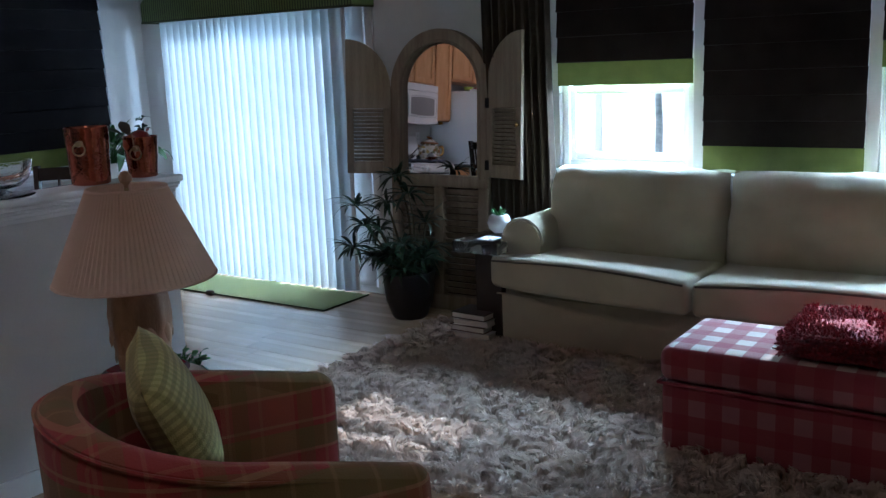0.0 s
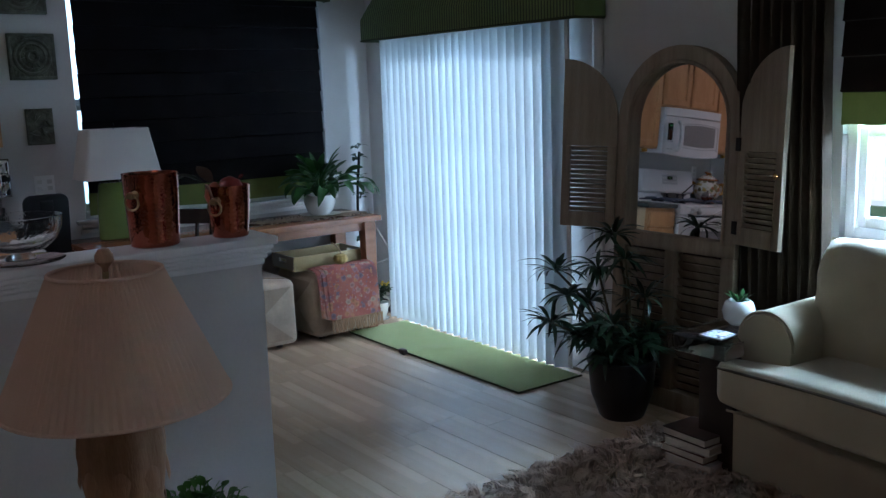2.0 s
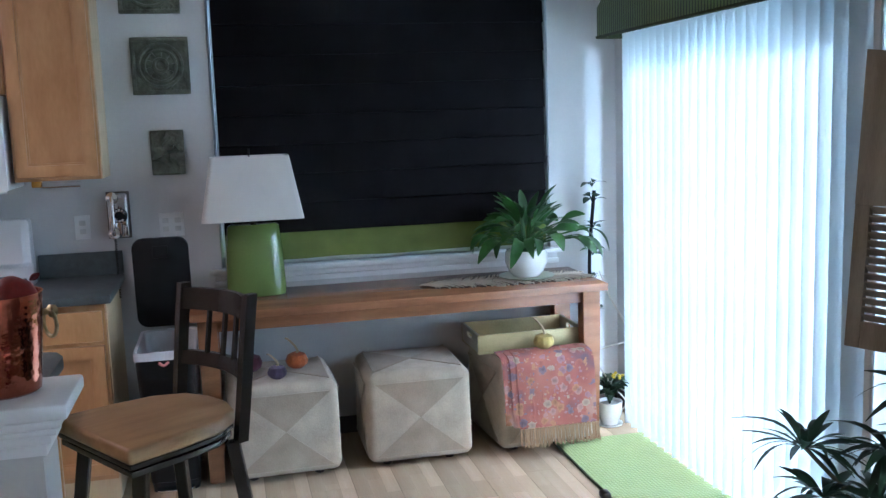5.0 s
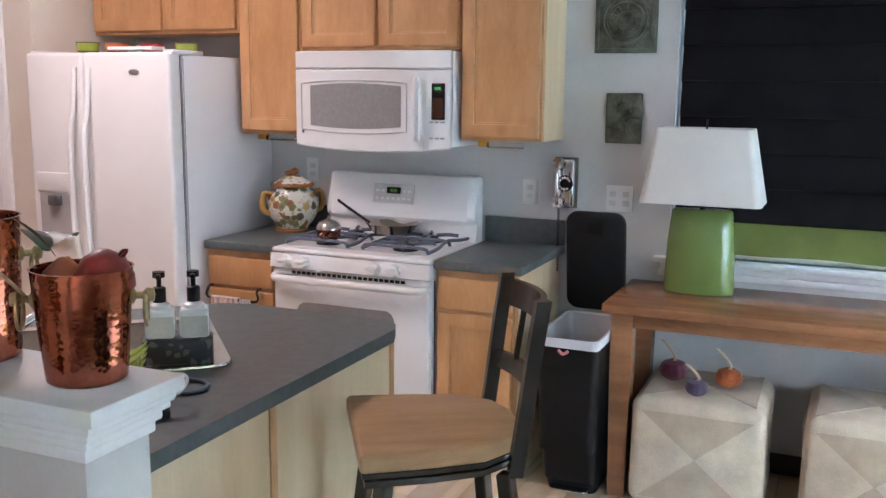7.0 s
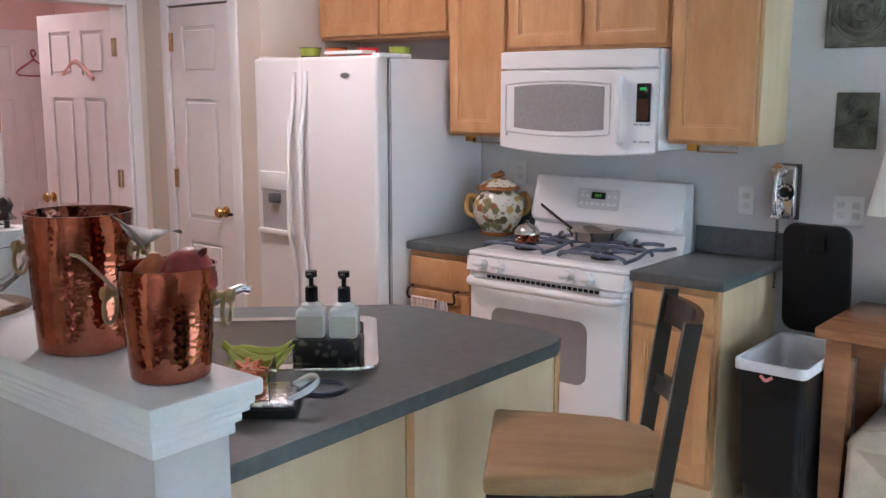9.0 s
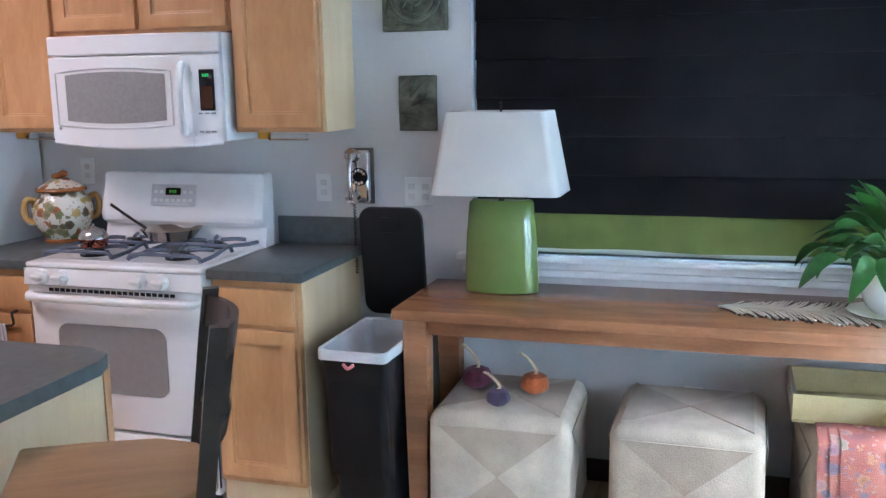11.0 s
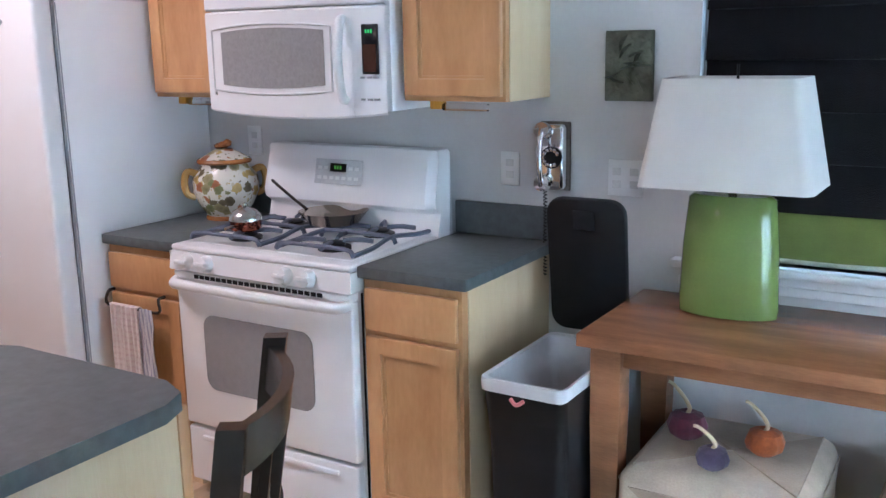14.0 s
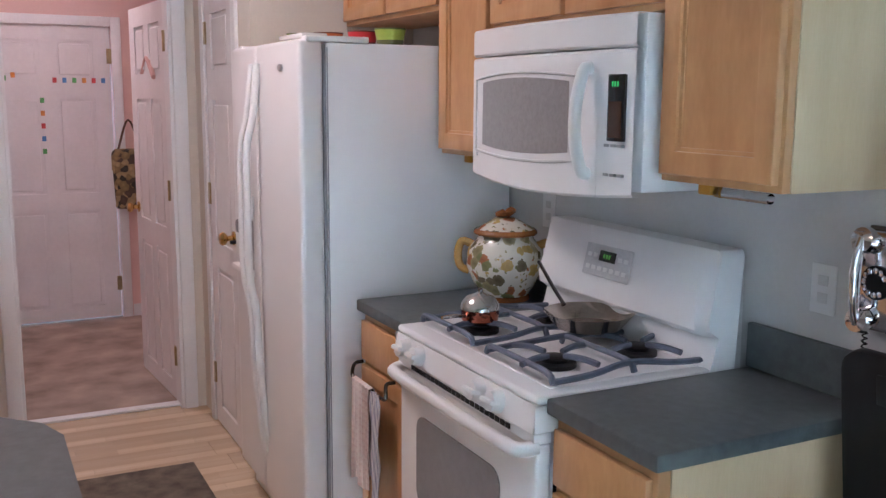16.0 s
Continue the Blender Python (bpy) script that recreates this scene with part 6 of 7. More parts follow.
pumpkin(-6.02, 3.075, 0.462, 0.058, "maroon", 10)
pumpkin(-5.865, 3.190, 0.457, 0.045, "purple", 40)
pumpkin(-6.01, 3.290, 0.462, 0.054, "orange", 25)
tr = thing("wooden_tray", "gold-painted wooden tray with handle slots", "tray", -6.08, 4.42, 0.463)
GOLD = material("gold_paint", (0.50, 0.42, 0.22), 0.4, 0.3, var=0.12, bump=0.05)
part("floor_board", bx(-0.16, -0.27, 0, 0.16, 0.27, 0.008), GOLD, tr)
for x in (-0.16, 0.148):
    part("long_side", bx(x, -0.27, 0.0085, x + 0.012, 0.27, 0.095, 0.002), GOLD, tr)
for y in (-0.27, 0.258):
    part("end_board", join(bx(-0.147, y, 0.0085, 0.147, y + 0.012, 0.05), bx(-0.147, y, 0.05, -0.05, y + 0.012, 0.075), bx(0.05, y, 0.05, 0.147, y + 0.012, 0.075), bx(-0.147, y, 0.075, 0.147, y + 0.012, 0.095)), material("silver_leaf", (0.6, 0.57, 0.48), 0.35, 0.4, bump=0.05), tr)
PAIS = floral("paisley_print", [(0.12, 0.07, 0.085), (0.27, 0.085, 0.065), (0.31, 0.115, 0.08), (0.36, 0.22, 0.18)], [(0.34, 0.19, 0.17), (0.36, 0.17, 0.09), (0.33, 0.25, 0.19), (0.28, 0.15, 0.17), (0.17, 0.12, 0.15), (0.30, 0.10, 0.07)], 25, 0.9, 0.3, 0.50, 6.0)
th = thing("throw_blanket", "fringed paisley throw draped over the ottoman", "throw", -5.786, 4.44, 0.004)
def drape(y0, y1, off, zlow, n=18):
    rows = []
    path = [(-0.09, 0.480), (-0.06, 0.481), (0.0, 0.477), (0.025, 0.468), (0.045, 0.44), (0.052, 0.40)] + [(0.054 + 0.004 * k, 0.40 - (0.40 - zlow) * k / 8) for k in range(1, 9)]
    for k, (x, z) in enumerate(path):
        rows.append([(x + off + 0.006 * noise.noise((i * 0.4, k * 0.25, off * 90)), y0 + (y1 - y0) * i / n + 0.006 * noise.noise((k * 0.3, i * 0.1, 7)), z + off * 0.7) for i in range(n + 1)])
    bm = surface(rows)
    bmesh.ops.solidify(bm, geom=bm.faces[:], thickness=0.004)
    return bm
part("cloth", drape(-0.16, 0.225, 0.010, 0.135), PAIS, th)
part("folded_layer", drape(-0.225, -0.06, 0.002, 0.165), PAIS, th)
part("folded_layer", drape(-0.19, -0.04, 0.006, 0.15), PAIS, th)
fr_b = [tube(arc([(0.106 + r.uniform(-0.004, 0.004), -0.16 + 0.385 * i / 56, 0.15), (0.113, -0.16 + 0.385 * i / 56 + r.uniform(-0.004, 0.004), 0.10), (0.112 + r.uniform(-0.006, 0.01), -0.16 + 0.385 * i / 56 + r.uniform(-0.008, 0.008), 0.055 + r.uniform(0, 0.015))], 2), 0.0034, 4) for i in range(57)]
part("fringe", join(*fr_b), material("fringe_yarn", (0.36, 0.24, 0.14), 0.9, bump=0), th, kind="stuff")
pumpkin(-5.84, 4.455, 0.491, 0.052, "ochre", -40)
sp = thing("flower_pot", "small yellow-flowering plant in a white pot", "potted plant", -6.04, 4.875, 0.0)
part("saucer", lathe([(0.05, 0), (0.065, 0.003), (0.067, 0.012), (0.05, 0.006), (0.001, 0.006)], 24), POTW, sp)
part("pot", lathe([(0.042, 0.0065), (0.06, 0.06), (0.066, 0.125), (0.060, 0.125), (0.055, 0.11), (0.001, 0.11)], 28), POTW, sp)
leaves(sp, "foliage", LEAFD, 60, 0.06, 0.032, (0, 0, 0.11), (-10, 80), (0.2, 0.9), 12, joined=True, stem=0.12)
part("flowers", join(*[moved(lathe([(0.001, 0), (0.008, 0.004), (0.007, 0.009), (0.001, 0.011)], 6), pose(0.02 + 0.03 * math.cos(i), 0.035 + 0.022 * math.sin(i * 2.1), 0.255 + 0.01 * math.sin(i * 3))) for i in range(16)]), material("yellow_petals", (0.65, 0.48, 0.04), 0.6, bump=0), sp, kind="stuff")
vs = thing("vine_stand", "dark metal vine stand with trailing leaves", "stand", -6.24, 4.86, 0.0)
part("pole", tube(arc([(0, 0, 0), (0.01, 0.01, 0.4), (-0.005, -0.005, 0.8), (0.01, 0.02, 1.2)], 5), 0.010, 8), BLACKPL, vs)
part("base", lathe([(0.08, 0), (0.08, 0.012), (0.001, 0.016)], 24), BLACKPL, vs)
for i, z in enumerate((0.55, 0.72, 0.86, 1.0, 1.14, 1.22)):
    leaves(vs, "vine_leaves", LEAFD, 5, 0.06, 0.04, (0.005, 0.01, z), (-20, 60), (0.2, 0.9), 20 + i, joined=True, stem=0.03)
cb = thing("twine", "pale twisted twine hanging beside the table", "twine", -6.10, 4.85, 0.0)
part("strand", tube(arc([(0, 0, 0.80), (0.02, 0.05, 0.66), (0.05, 0.12, 0.52), (0.05, 0.14, 0.44), (0.02, 0.03, 0.40), (0.02, -0.04, 0.36), (0.03, 0.05, 0.20), (0.05, 0.12, 0.10), (0.0, 0.05, 0.005), (-0.1, 0.1, 0.006)], 6), 0.0045, 6), material("pale_cord", (0.50, 0.46, 0.40), 0.8, bump=0.3), cb)
so2 = thing("wall_outlet", "dark wall socket under the table", "outlet", W, 3.83, 0.36)
part("plate", bx(0.001, -0.035, -0.055, 0.006, 0.035, 0.055, 0.002), WHITEPL, so2)
part("plug", bx(0.006, -0.018, -0.03, 0.03, 0.018, 0.01, 0.004), BLACKPL, so2)

# green runner mat by the patio door
MATM = striped("green_woven_mat", (0.31, 0.39, 0.13), [("x", 0.020, 0.4, 0, (0.47, 0.52, 0.25), 0.7), ("y", 0.016, 0.35, 0, (0.19, 0.26, 0.07), 0.65)], bump=0.5)
mt = thing("door_mat", "long green woven runner mat by the patio door", "mat", -4.97, 4.745, 0.0)
rows = []
for j in range(13):
    rows.append([(-0.89 + 1.77 * i / 60, -0.24 + 0.46 * j / 12 - 0.01 * math.sin(i * 0.11), 0.006 + 0.008 * max(0, math.exp(-((i - 24 - j * 0.4) / 2.2) ** 2))) for i in range(61)])
bm = surface(rows)
bmesh.ops.solidify(bm, geom=bm.faces[:], thickness=0.005)
part("weave", bm, MATM, mt)
part("binding", tube([(-0.89, -0.242, 0.006), (-0.46, -0.249, 0.007), (0.0, -0.247, 0.006), (0.46, -0.25, 0.006), (0.88, -0.248, 0.006), (0.882, 0.22, 0.006)], 0.006, 6), VALDK, mt)
bt = thing("door_stop", "little dark wooden peg lying on the mat", "peg", -5.16, 4.478, 0.0)
part("peg", wrinkle(bx(-0.028, -0.02, 0, 0.028, 0.02, 0.035, 0.012, 3), 0.003, 30), DARKW, bt)
rk = thing("kitchen_rug", "dark taupe kitchen rug on the plank floor", "rug", -5.10, 0.45, 0.0)
part("pile", bx(-0.33, -0.55, 0.001, 0.33, 0.55, 0.014, 0.005), material("taupe_rug", (0.16, 0.13, 0.10), 0.95, var=0.3, scale=14, bump=0.6, fine=200), rk)
hg = thing("clothes_hanger", "pink padded clothes hanger on the open door", "hanger", -5.515, -1.35, 1.66)
part("hook", tube(arc([(0, 0, 0.10), (0.0, 0.02, 0.16), (0, -0.01, 0.19), (0, -0.03, 0.16)], 4), 0.003, 6), STEEL, hg)
part("arm", tube(arc([(0, -0.18, 0.0), (0, -0.10, 0.05), (0, 0, 0.10), (0, 0.10, 0.05), (0, 0.18, 0.0)], 5), 0.014, 8), material("pink_padding", (0.62, 0.38, 0.34), 0.9, bump=0.2), hg)
bg = thing("hanging_bag", "dark floral bag hanging on the hall wall", "bag", -5.655, -3.035, 0.78, 90)
part("bag", wrinkle(bx(-0.04, -0.12, 0, 0.05, 0.12, 0.42, 0.04, 3), 0.02, 9), voronoi_cloth("floral_bag", [(0.10, 0.07, 0.05), (0.25, 0.18, 0.08), (0.04, 0.04, 0.03), (0.40, 0.30, 0.15)], 25), bg)
part("strap", tube(arc([(0, -0.08, 0.40), (0, 0, 0.62), (0, 0.08, 0.40)], 5), 0.008, 6), material("bag_strap", (0.10, 0.05, 0.03), 0.8, bump=0), bg)

# ---- living room ----
sf = thing("sofa", "sage linen two-seat sofa with rolled arms and piping", "sofa", -1.49, 4.52, 0)
part("base", bx(-1.17, -0.085, 0.02, 1.17, 0.42, 0.36, 0.02, 3), SOFA, sf)
part("skirt", wrinkle(bx(-1.20, -0.115, 0.005, 1.20, -0.086, 0.30, 0.006), 0.006, 4), SOFA, sf)
part("skirt_welt", tube([(-1.20, -0.118, 0.30), (1.20, -0.118, 0.30)], 0.006, 6), SOFA, sf)
part("back_frame", bx(-1.04, 0.28, 0.30, 1.04, 0.46, 0.80, 0.07, 4), SOFA, sf)
for s in (-1, 1):
    prof = [(0.0, 0.02), (0.22, 0.02), (0.22, 0.52), (0.235, 0.57)] + [(0.115 + 0.125 * math.cos(radians(a)), 0.605 + 0.125 * math.sin(radians(a))) for a in range(-10, 205, 18)] + [(0.0, 0.52)]
    rows = [[(s * (0.93 + x), y, z) for x, z in prof] for y in (-0.10, -0.085, 0.15, 0.40)]
    rows[0] = [(s * (0.93 + 0.11 + (abs(x) - 0.93 - 0.11) * 0.95), y, 0.35 + (z - 0.35) * 0.97) for x, y, z in [(abs(p[0]), p[1], p[2]) for p in rows[0]]]
    a = part("arm", surface(rows, True, True), SOFA, sf)
    part("arm_welt", tube([(s * (0.93 + x), -0.088, z) for x, z in prof[3:-1]], 0.006, 6), SOFA, a)
for s in (-1, 1):
    # seat cushion with a bowed front that wraps before the arm
    xs0 = 0.008
    line = [(xs0, 0.25), (xs0, -0.37), (0.25, -0.36), (0.5, -0.345), (0.75, -0.32), (1.0, -0.28), (1.16, -0.24), (1.19, -0.19), (1.18, -0.125), (0.93, -0.12), (0.922, -0.05), (0.922, 0.25)]
    line = [(s * x, y) for x, y in line]
    if s < 0:
        line = line[::-1]
    bm = prism(line, 0.365, 0.535, 0.035, 4)
    for v in bm.verts:
        if v.co.z > 0.47:
            v.co.z += 0.03 * math.sin(math.pi * min(1, abs(v.co.x) / 1.15)) * (1 if v.co.y < 0.1 else 0.3)
    part("seat_cushion", bm, SOFA, sf)
    fr_l = [(s * x, y - 0.003, 0.515 + 0.03 * math.sin(math.pi * x / 1.15)) for x, y in ((0.03, -0.37), (0.25, -0.36), (0.5, -0.345), (0.75, -0.32), (1.0, -0.28), (1.15, -0.245))]
    part("cushion_piping", tube(arc(fr_l, 4), 0.006, 6), PIPE, sf, "dark piping")
    cu = wrinkle(wrinkle(pillow(1.05, 0.52, 0.30, 0.52, 30), 0.016, 5, s), 0.006, 13, s)
    part("back_cushion", moved(cu, pose(s * 0.52, 0.235, 0.735, 76, 0, s * 2)), SOFA, sf)
    pp = [(s * 0.52 + x, 0.295, 0.975 - 0.012 * (x / 0.5) ** 2 - (0.025 if abs(x) > 0.49 else 0)) for x in [-0.49 + 0.98 * i / 12 for i in range(13)]]
    part("cushion_piping", tube(pp, 0.005, 6), PIPE, sf, "dark piping")

# shaggy rug
rg = thing("shag_rug", "cream and tan shaggy wool rug", "rug", -1.35, 3.66, 0)
part("backing", bx(-1.85, -0.96, 0.001, 1.85, 0.96, 0.012, 0.003), RUG, rg)
rr = np.random.RandomState(3)
gx, gy = np.meshgrid(np.arange(-1.86, 1.86, 0.046), np.arange(-0.97, 0.97, 0.046))
cx, cy = gx.ravel() + rr.uniform(-0.020, 0.020, gx.size), gy.ravel() + rr.uniform(-0.020, 0.020, gx.size)
per = 30
n = cx.size * per
clump = np.repeat(np.arange(cx.size), per)
way = rr.uniform(0, 2 * np.pi, cx.size)[clump] + rr.uniform(-0.45, 0.45, n)
px, py = cx[clump] + rr.normal(0, 0.013, n), cy[clump] + rr.normal(0, 0.013, n)
lean = rr.uniform(0.015, 0.065, cx.size)[clump] * rr.uniform(0.8, 1.2, n)
tall = rr.uniform(0.030, 0.056, cx.size)[clump] * rr.uniform(0.85, 1.1, n)
wid = rr.uniform(0.0028, 0.0050, n)
pull = np.stack([(cx[clump] - px) * 0.55, (cy[clump] - py) * 0.55, np.zeros(n)], 1)
dx, dy = np.cos(way), np.sin(way)
turn = rr.uniform(0, 2 * np.pi, n)
base = np.stack([px, py, np.full(n, 0.010)], 1)
side = np.stack([np.cos(turn), np.sin(turn), np.zeros(n)], 1) * wid[:, None]
midp = base + pull * 0.3 + np.stack([dx * lean * 0.35, dy * lean * 0.35, tall * 0.75], 1)
tip = base + pull + np.stack([dx * lean * 1.2, dy * lean * 1.2, tall], 1)
verts = np.stack([base - side * 0.6, base + side * 0.6, midp + side, midp - side, tip], 1).reshape(-1, 3)
k = np.arange(n)[:, None] * 5
quads, tris = (k + np.array([0, 1, 2, 3])).tolist(), (k + np.array([3, 2, 4])).tolist()
me = bpy.data.meshes.new("pile")
me.from_pydata(verts.tolist(), [], quads + tris)
me.materials.append(RUG)
pile = tagged(new("pile", me), kind="stuff")
pile.parent = rg
nt = RUG.node_tree
geo, hs, mr = nt.nodes.new("ShaderNodeNewGeometry"), nt.nodes.new("ShaderNodeHueSaturation"), nt.nodes.new("ShaderNodeMapRange")
mr.inputs["To Min"].default_value, mr.inputs["To Max"].default_value = 0.84, 1.18
src = nt.nodes["Principled BSDF"].inputs["Base Color"].links[0].from_socket
nt.links.new(geo.outputs["Random Per Island"], mr.inputs["Value"])
nt.links.new(mr.outputs["Result"], hs.inputs["Value"])
nt.links.new(src, hs.inputs["Color"])
nt.links.new(hs.outputs["Color"], nt.nodes["Principled BSDF"].inputs["Base Color"])

# plaid barrel chair
PLAID = striped("red_green_plaid", (0.33, 0.042, 0.038), [("x", 0.21, 0.24, 0.0, (0.15, 0.12, 0.035), 0.5), ("z", 0.20, 0.36, 0.1, (0.15, 0.13, 0.035), 0.72), ("z", 0.10, 0.10, 0.30, (0.46, 0.30, 0.14), 0.40), ("x", 0.105, 0.10, 0.32, (0.46, 0.28, 0.13), 0.22), ("y", 0.105, 0.10, 0.2, (0.46, 0.28, 0.13), 0.20), ("y", 0.21, 0.24, 0.5, (0.15, 0.12, 0.035), 0.4)])
ch = thing("barrel_chair", "red and green plaid barrel armchair", "armchair", -1.90, 1.628, 0, -31.5)
def shell(ro, ri, seg=44):
    rows_o, rows_i = [], []
    for i in range(seg + 1):
        u = -1 + 2 * i / seg
        a = radians(270 + u * 128)
        straight = max(0, abs(u) - 0.66) / 0.34
        bx_, by_ = math.cos(a), math.sin(a)
        if straight > 0:
            a0 = radians(270 + (0.66 if u > 0 else -0.66) * 128)
            bx_, by_ = math.cos(a0), math.sin(a0)
        top = 0.61 + 0.185 * (1 - abs(u) ** 1.5)
        lift = straight * 0.43
        def at(r, z):
            return (r * bx_ + (0.02 if u > 0 else -0.02) * straight, r * by_ + lift + (0.0), z)
        m = (ro + ri) / 2
        rows_o.append([at(ro * 0.93, 0.06), at(ro * 0.98, 0.30), at(ro, top - 0.06), at(ro - 0.012, top - 0.018), at(m + 0.015, top), at(m - 0.02, top), at(ri + 0.008, top - 0.02), at(ri, top - 0.06), at(ri, 0.30), at(ri, 0.06)])
    # round the two arm ends
    def cap(row):
        mx, my = (row[0][0] + row[-1][0]) / 2, (row[0][1] + row[-1][1]) / 2
        made = []
        for k in range(1, 6):
            b = math.pi / 2 * k / 5.4
            c, d = math.cos(b), math.sin(b)
            made.append([(mx + (x - mx) * c, y + (my - y) * (1 - c) + 0.062 * d, z - 0.06 * (1 - c) * max(0, (z - 0.3) / 0.3)) for x, y, z in row])
        return made
    rows_o = cap(rows_o[0])[::-1] + rows_o + cap(rows_o[-1])
    return surface(rows_o, True, True)
part("shell", shell(0.45, 0.335), PLAID, ch)
part("base", prism([(0.40 * math.cos(radians(a)), 0.40 * math.sin(radians(a)) + (0.10 if math.sin(radians(a)) > 0 else 0)) for a in range(0, 360, 12)], 0.02, 0.24, 0.02), PLAID, ch)
cu = pillow(0.66, 0.74, 0.17, 0.3, 16)
part("seat_cushion", moved(cu, pose(0, 0.08, 0.285)), PLAID, ch)
rim = []
for i in range(45):
    u = -1 + 2 * i / 44
    straight = max(0, abs(u) - 0.66) / 0.34
    a0 = radians(270 + max(-0.66, min(0.66, u)) * 128)
    top = 0.61 + 0.185 * (1 - abs(u) ** 1.5)
    rim.append((0.446 * math.cos(a0), 0.446 * math.sin(a0) + straight * 0.43, top - 0.025))
part("welt", tube(rim, 0.006, 6), PLAID, ch)
for x in (-0.25, 0.25):
    for y in (-0.25, 0.30):
        part("foot", moved(lathe([(0.02, 0), (0.028, 0.03)], 12), pose(x, y, 0)), DARKW, ch)
PILC = striped("green_yellow_check", (0.44, 0.38, 0.13), [("x", 0.026, 0.5, 0, (0.24, 0.23, 0.06), 0.55), ("y", 0.026, 0.5, 0, (0.16, 0.15, 0.04), 0.55)])
pw = thing("throw_pillow", "green and yellow checked pillow leaning in the chair", "pillow")
pw.matrix_world = pose(-2.045, 1.612, 0.655, 0, 0, -42) @ pose(0, 0, 0, -68) @ pose(0, 0, 0, 0, 0, 10)
part("cushion", wrinkle(pillow(0.43, 0.43, 0.17, 0.6, 18), 0.006, 7), PILC, pw)

# plaid ottoman and blanket
CHECK = striped("red_cream_check", (0.50, 0.42, 0.35), [("x", 0.135, 0.5, 0.1, (0.20, 0.011, 0.021), 0.80), ("y", 0.135, 0.5, 0.25, (0.20, 0.011, 0.021), 0.80), ("z", 0.135, 0.5, 0.3, (0.20, 0.011, 0.021), 0.80)])
ot = thing("storage_ottoman", "red and cream checked storage ottoman", "ottoman", -0.88, 3.69, 0.012)
part("box", bx(-0.465, -0.25, 0.0, 0.465, 0.25, 0.285, 0.02, 3), CHECK, ot)
bm = bx(-0.475, -0.262, 0.29, 0.475, 0.262, 0.435, 0.045, 4)
for v in bm.verts:
    if v.co.z > 0.42:
        v.co.z += 0.02 * (1 - (v.co.x / 0.475) ** 2) * (1 - (v.co.y / 0.262) ** 2)
part("lid_cushion", bm, CHECK, ot)
part("seam_welt", tube([(-0.474, -0.262, 0.288), (0.474, -0.262, 0.288), (0.474, 0.262, 0.288), (-0.474, 0.262, 0.288), (-0.474, -0.262, 0.288)], 0.007, 6), CHECK, ot)
REDCH = material("red_chenille", (0.27, 0.013, 0.02), 0.95, var=0.35, scale=60, bump=0.8, fine=160, sheen=0.08)
bk = thing("red_throw", "folded red chenille throw on the ottoman", "throw", -0.64, 3.70, 0.462)
for i, z in enumerate((0.0, 0.030, 0.060)):
    bm = bx(-0.25 + 0.012 * i, -0.22 + 0.006 * i, z, 0.30, 0.23 - 0.012 * i, z + 0.033, 0.015, 4)
    bmesh.ops.subdivide_edges(bm, edges=bm.edges[:], cuts=9, use_grid_fill=True)
    part("fold", wrinkle(wrinkle(bm, 0.020, 7, i), 0.008, 26, i), REDCH, bk)
rs = np.random.RandomState(8)
n = 9000
px, py = rs.uniform(-0.25, 0.30, n), rs.uniform(-0.23, 0.23, n)
edge = rs.rand(n) < 0.35
px = np.where(edge & (rs.rand(n) < 0.5), -0.255, px)
py = np.where(edge & (px > -0.25), -0.225, py)
pz = np.where(edge, rs.uniform(0.005, 0.09, n), 0.094 + 0.006 * np.sin(px * 22) * np.cos(py * 17))
root = np.stack([px, py, pz], 1)
out = np.stack([np.where(px < -0.25, -1.0, 0.0), np.where(py < -0.222, -1.0, 0.0), np.where(edge, 0.1, 1.0)], 1) * rs.uniform(0.006, 0.014, n)[:, None] + rs.normal(0, 0.005, (n, 3))
across = rs.normal(0, 0.0022, (n, 3))
verts = np.stack([root - across, root + across, root + out + across * 0.5, root + out - across * 0.5], 1).reshape(-1, 3)
me = bpy.data.meshes.new("nap")
me.from_pydata(verts.tolist(), [], (np.arange(n)[:, None] * 4 + np.array([0, 1, 2, 3])).tolist())
me.materials.append(REDCH)
nap = tagged(new("nap", me), kind="stuff")
nap.parent = bk

# lamp table, lamp and plant
lt = thing("side_table", "round cream side table with a turned leg", "side table", -2.64, 1.96, 0)
CREAMP = material("cream_table_paint", (0.50, 0.48, 0.32), 0.5, var=0.1, bump=0.05)
part("tabletop", lathe([(0.001, 0.515), (0.21, 0.515), (0.222, 0.525), (0.225, 0.54), (0.218, 0.55), (0.001, 0.55)], 40), CREAMP, lt)
part("pedestal", lathe([(0.13, 0), (0.13, 0.02), (0.05, 0.06), (0.03, 0.15), (0.05, 0.28), (0.03, 0.42), (0.09, 0.51), (0.001, 0.514)], 24), CREAMP, lt)
ry = thing("red_dish", "dark red glazed dish under the lamp", "dish", -2.655, 1.985, 0.55)
part("dish", lathe([(0.10, 0), (0.14, 0.008), (0.15, 0.03), (0.145, 0.03), (0.12, 0.012), (0.001, 0.010)], 36), material("red_glaze", (0.22, 0.02, 0.03), 0.15, bump=0, coat=0.5), ry)
CARV = material("carved_lamp_wood", (0.50, 0.32, 0.19), 0.5, var=0.2, scale=5, bump=0.2, fine=50, stretch=(5, 5, 0.8), tint=(0.26, 0.145, 0.075))
lm = thing("carved_lamp", "carved wooden table lamp with a pleated cream shade", "lamp", -2.655, 1.985, 0.561)
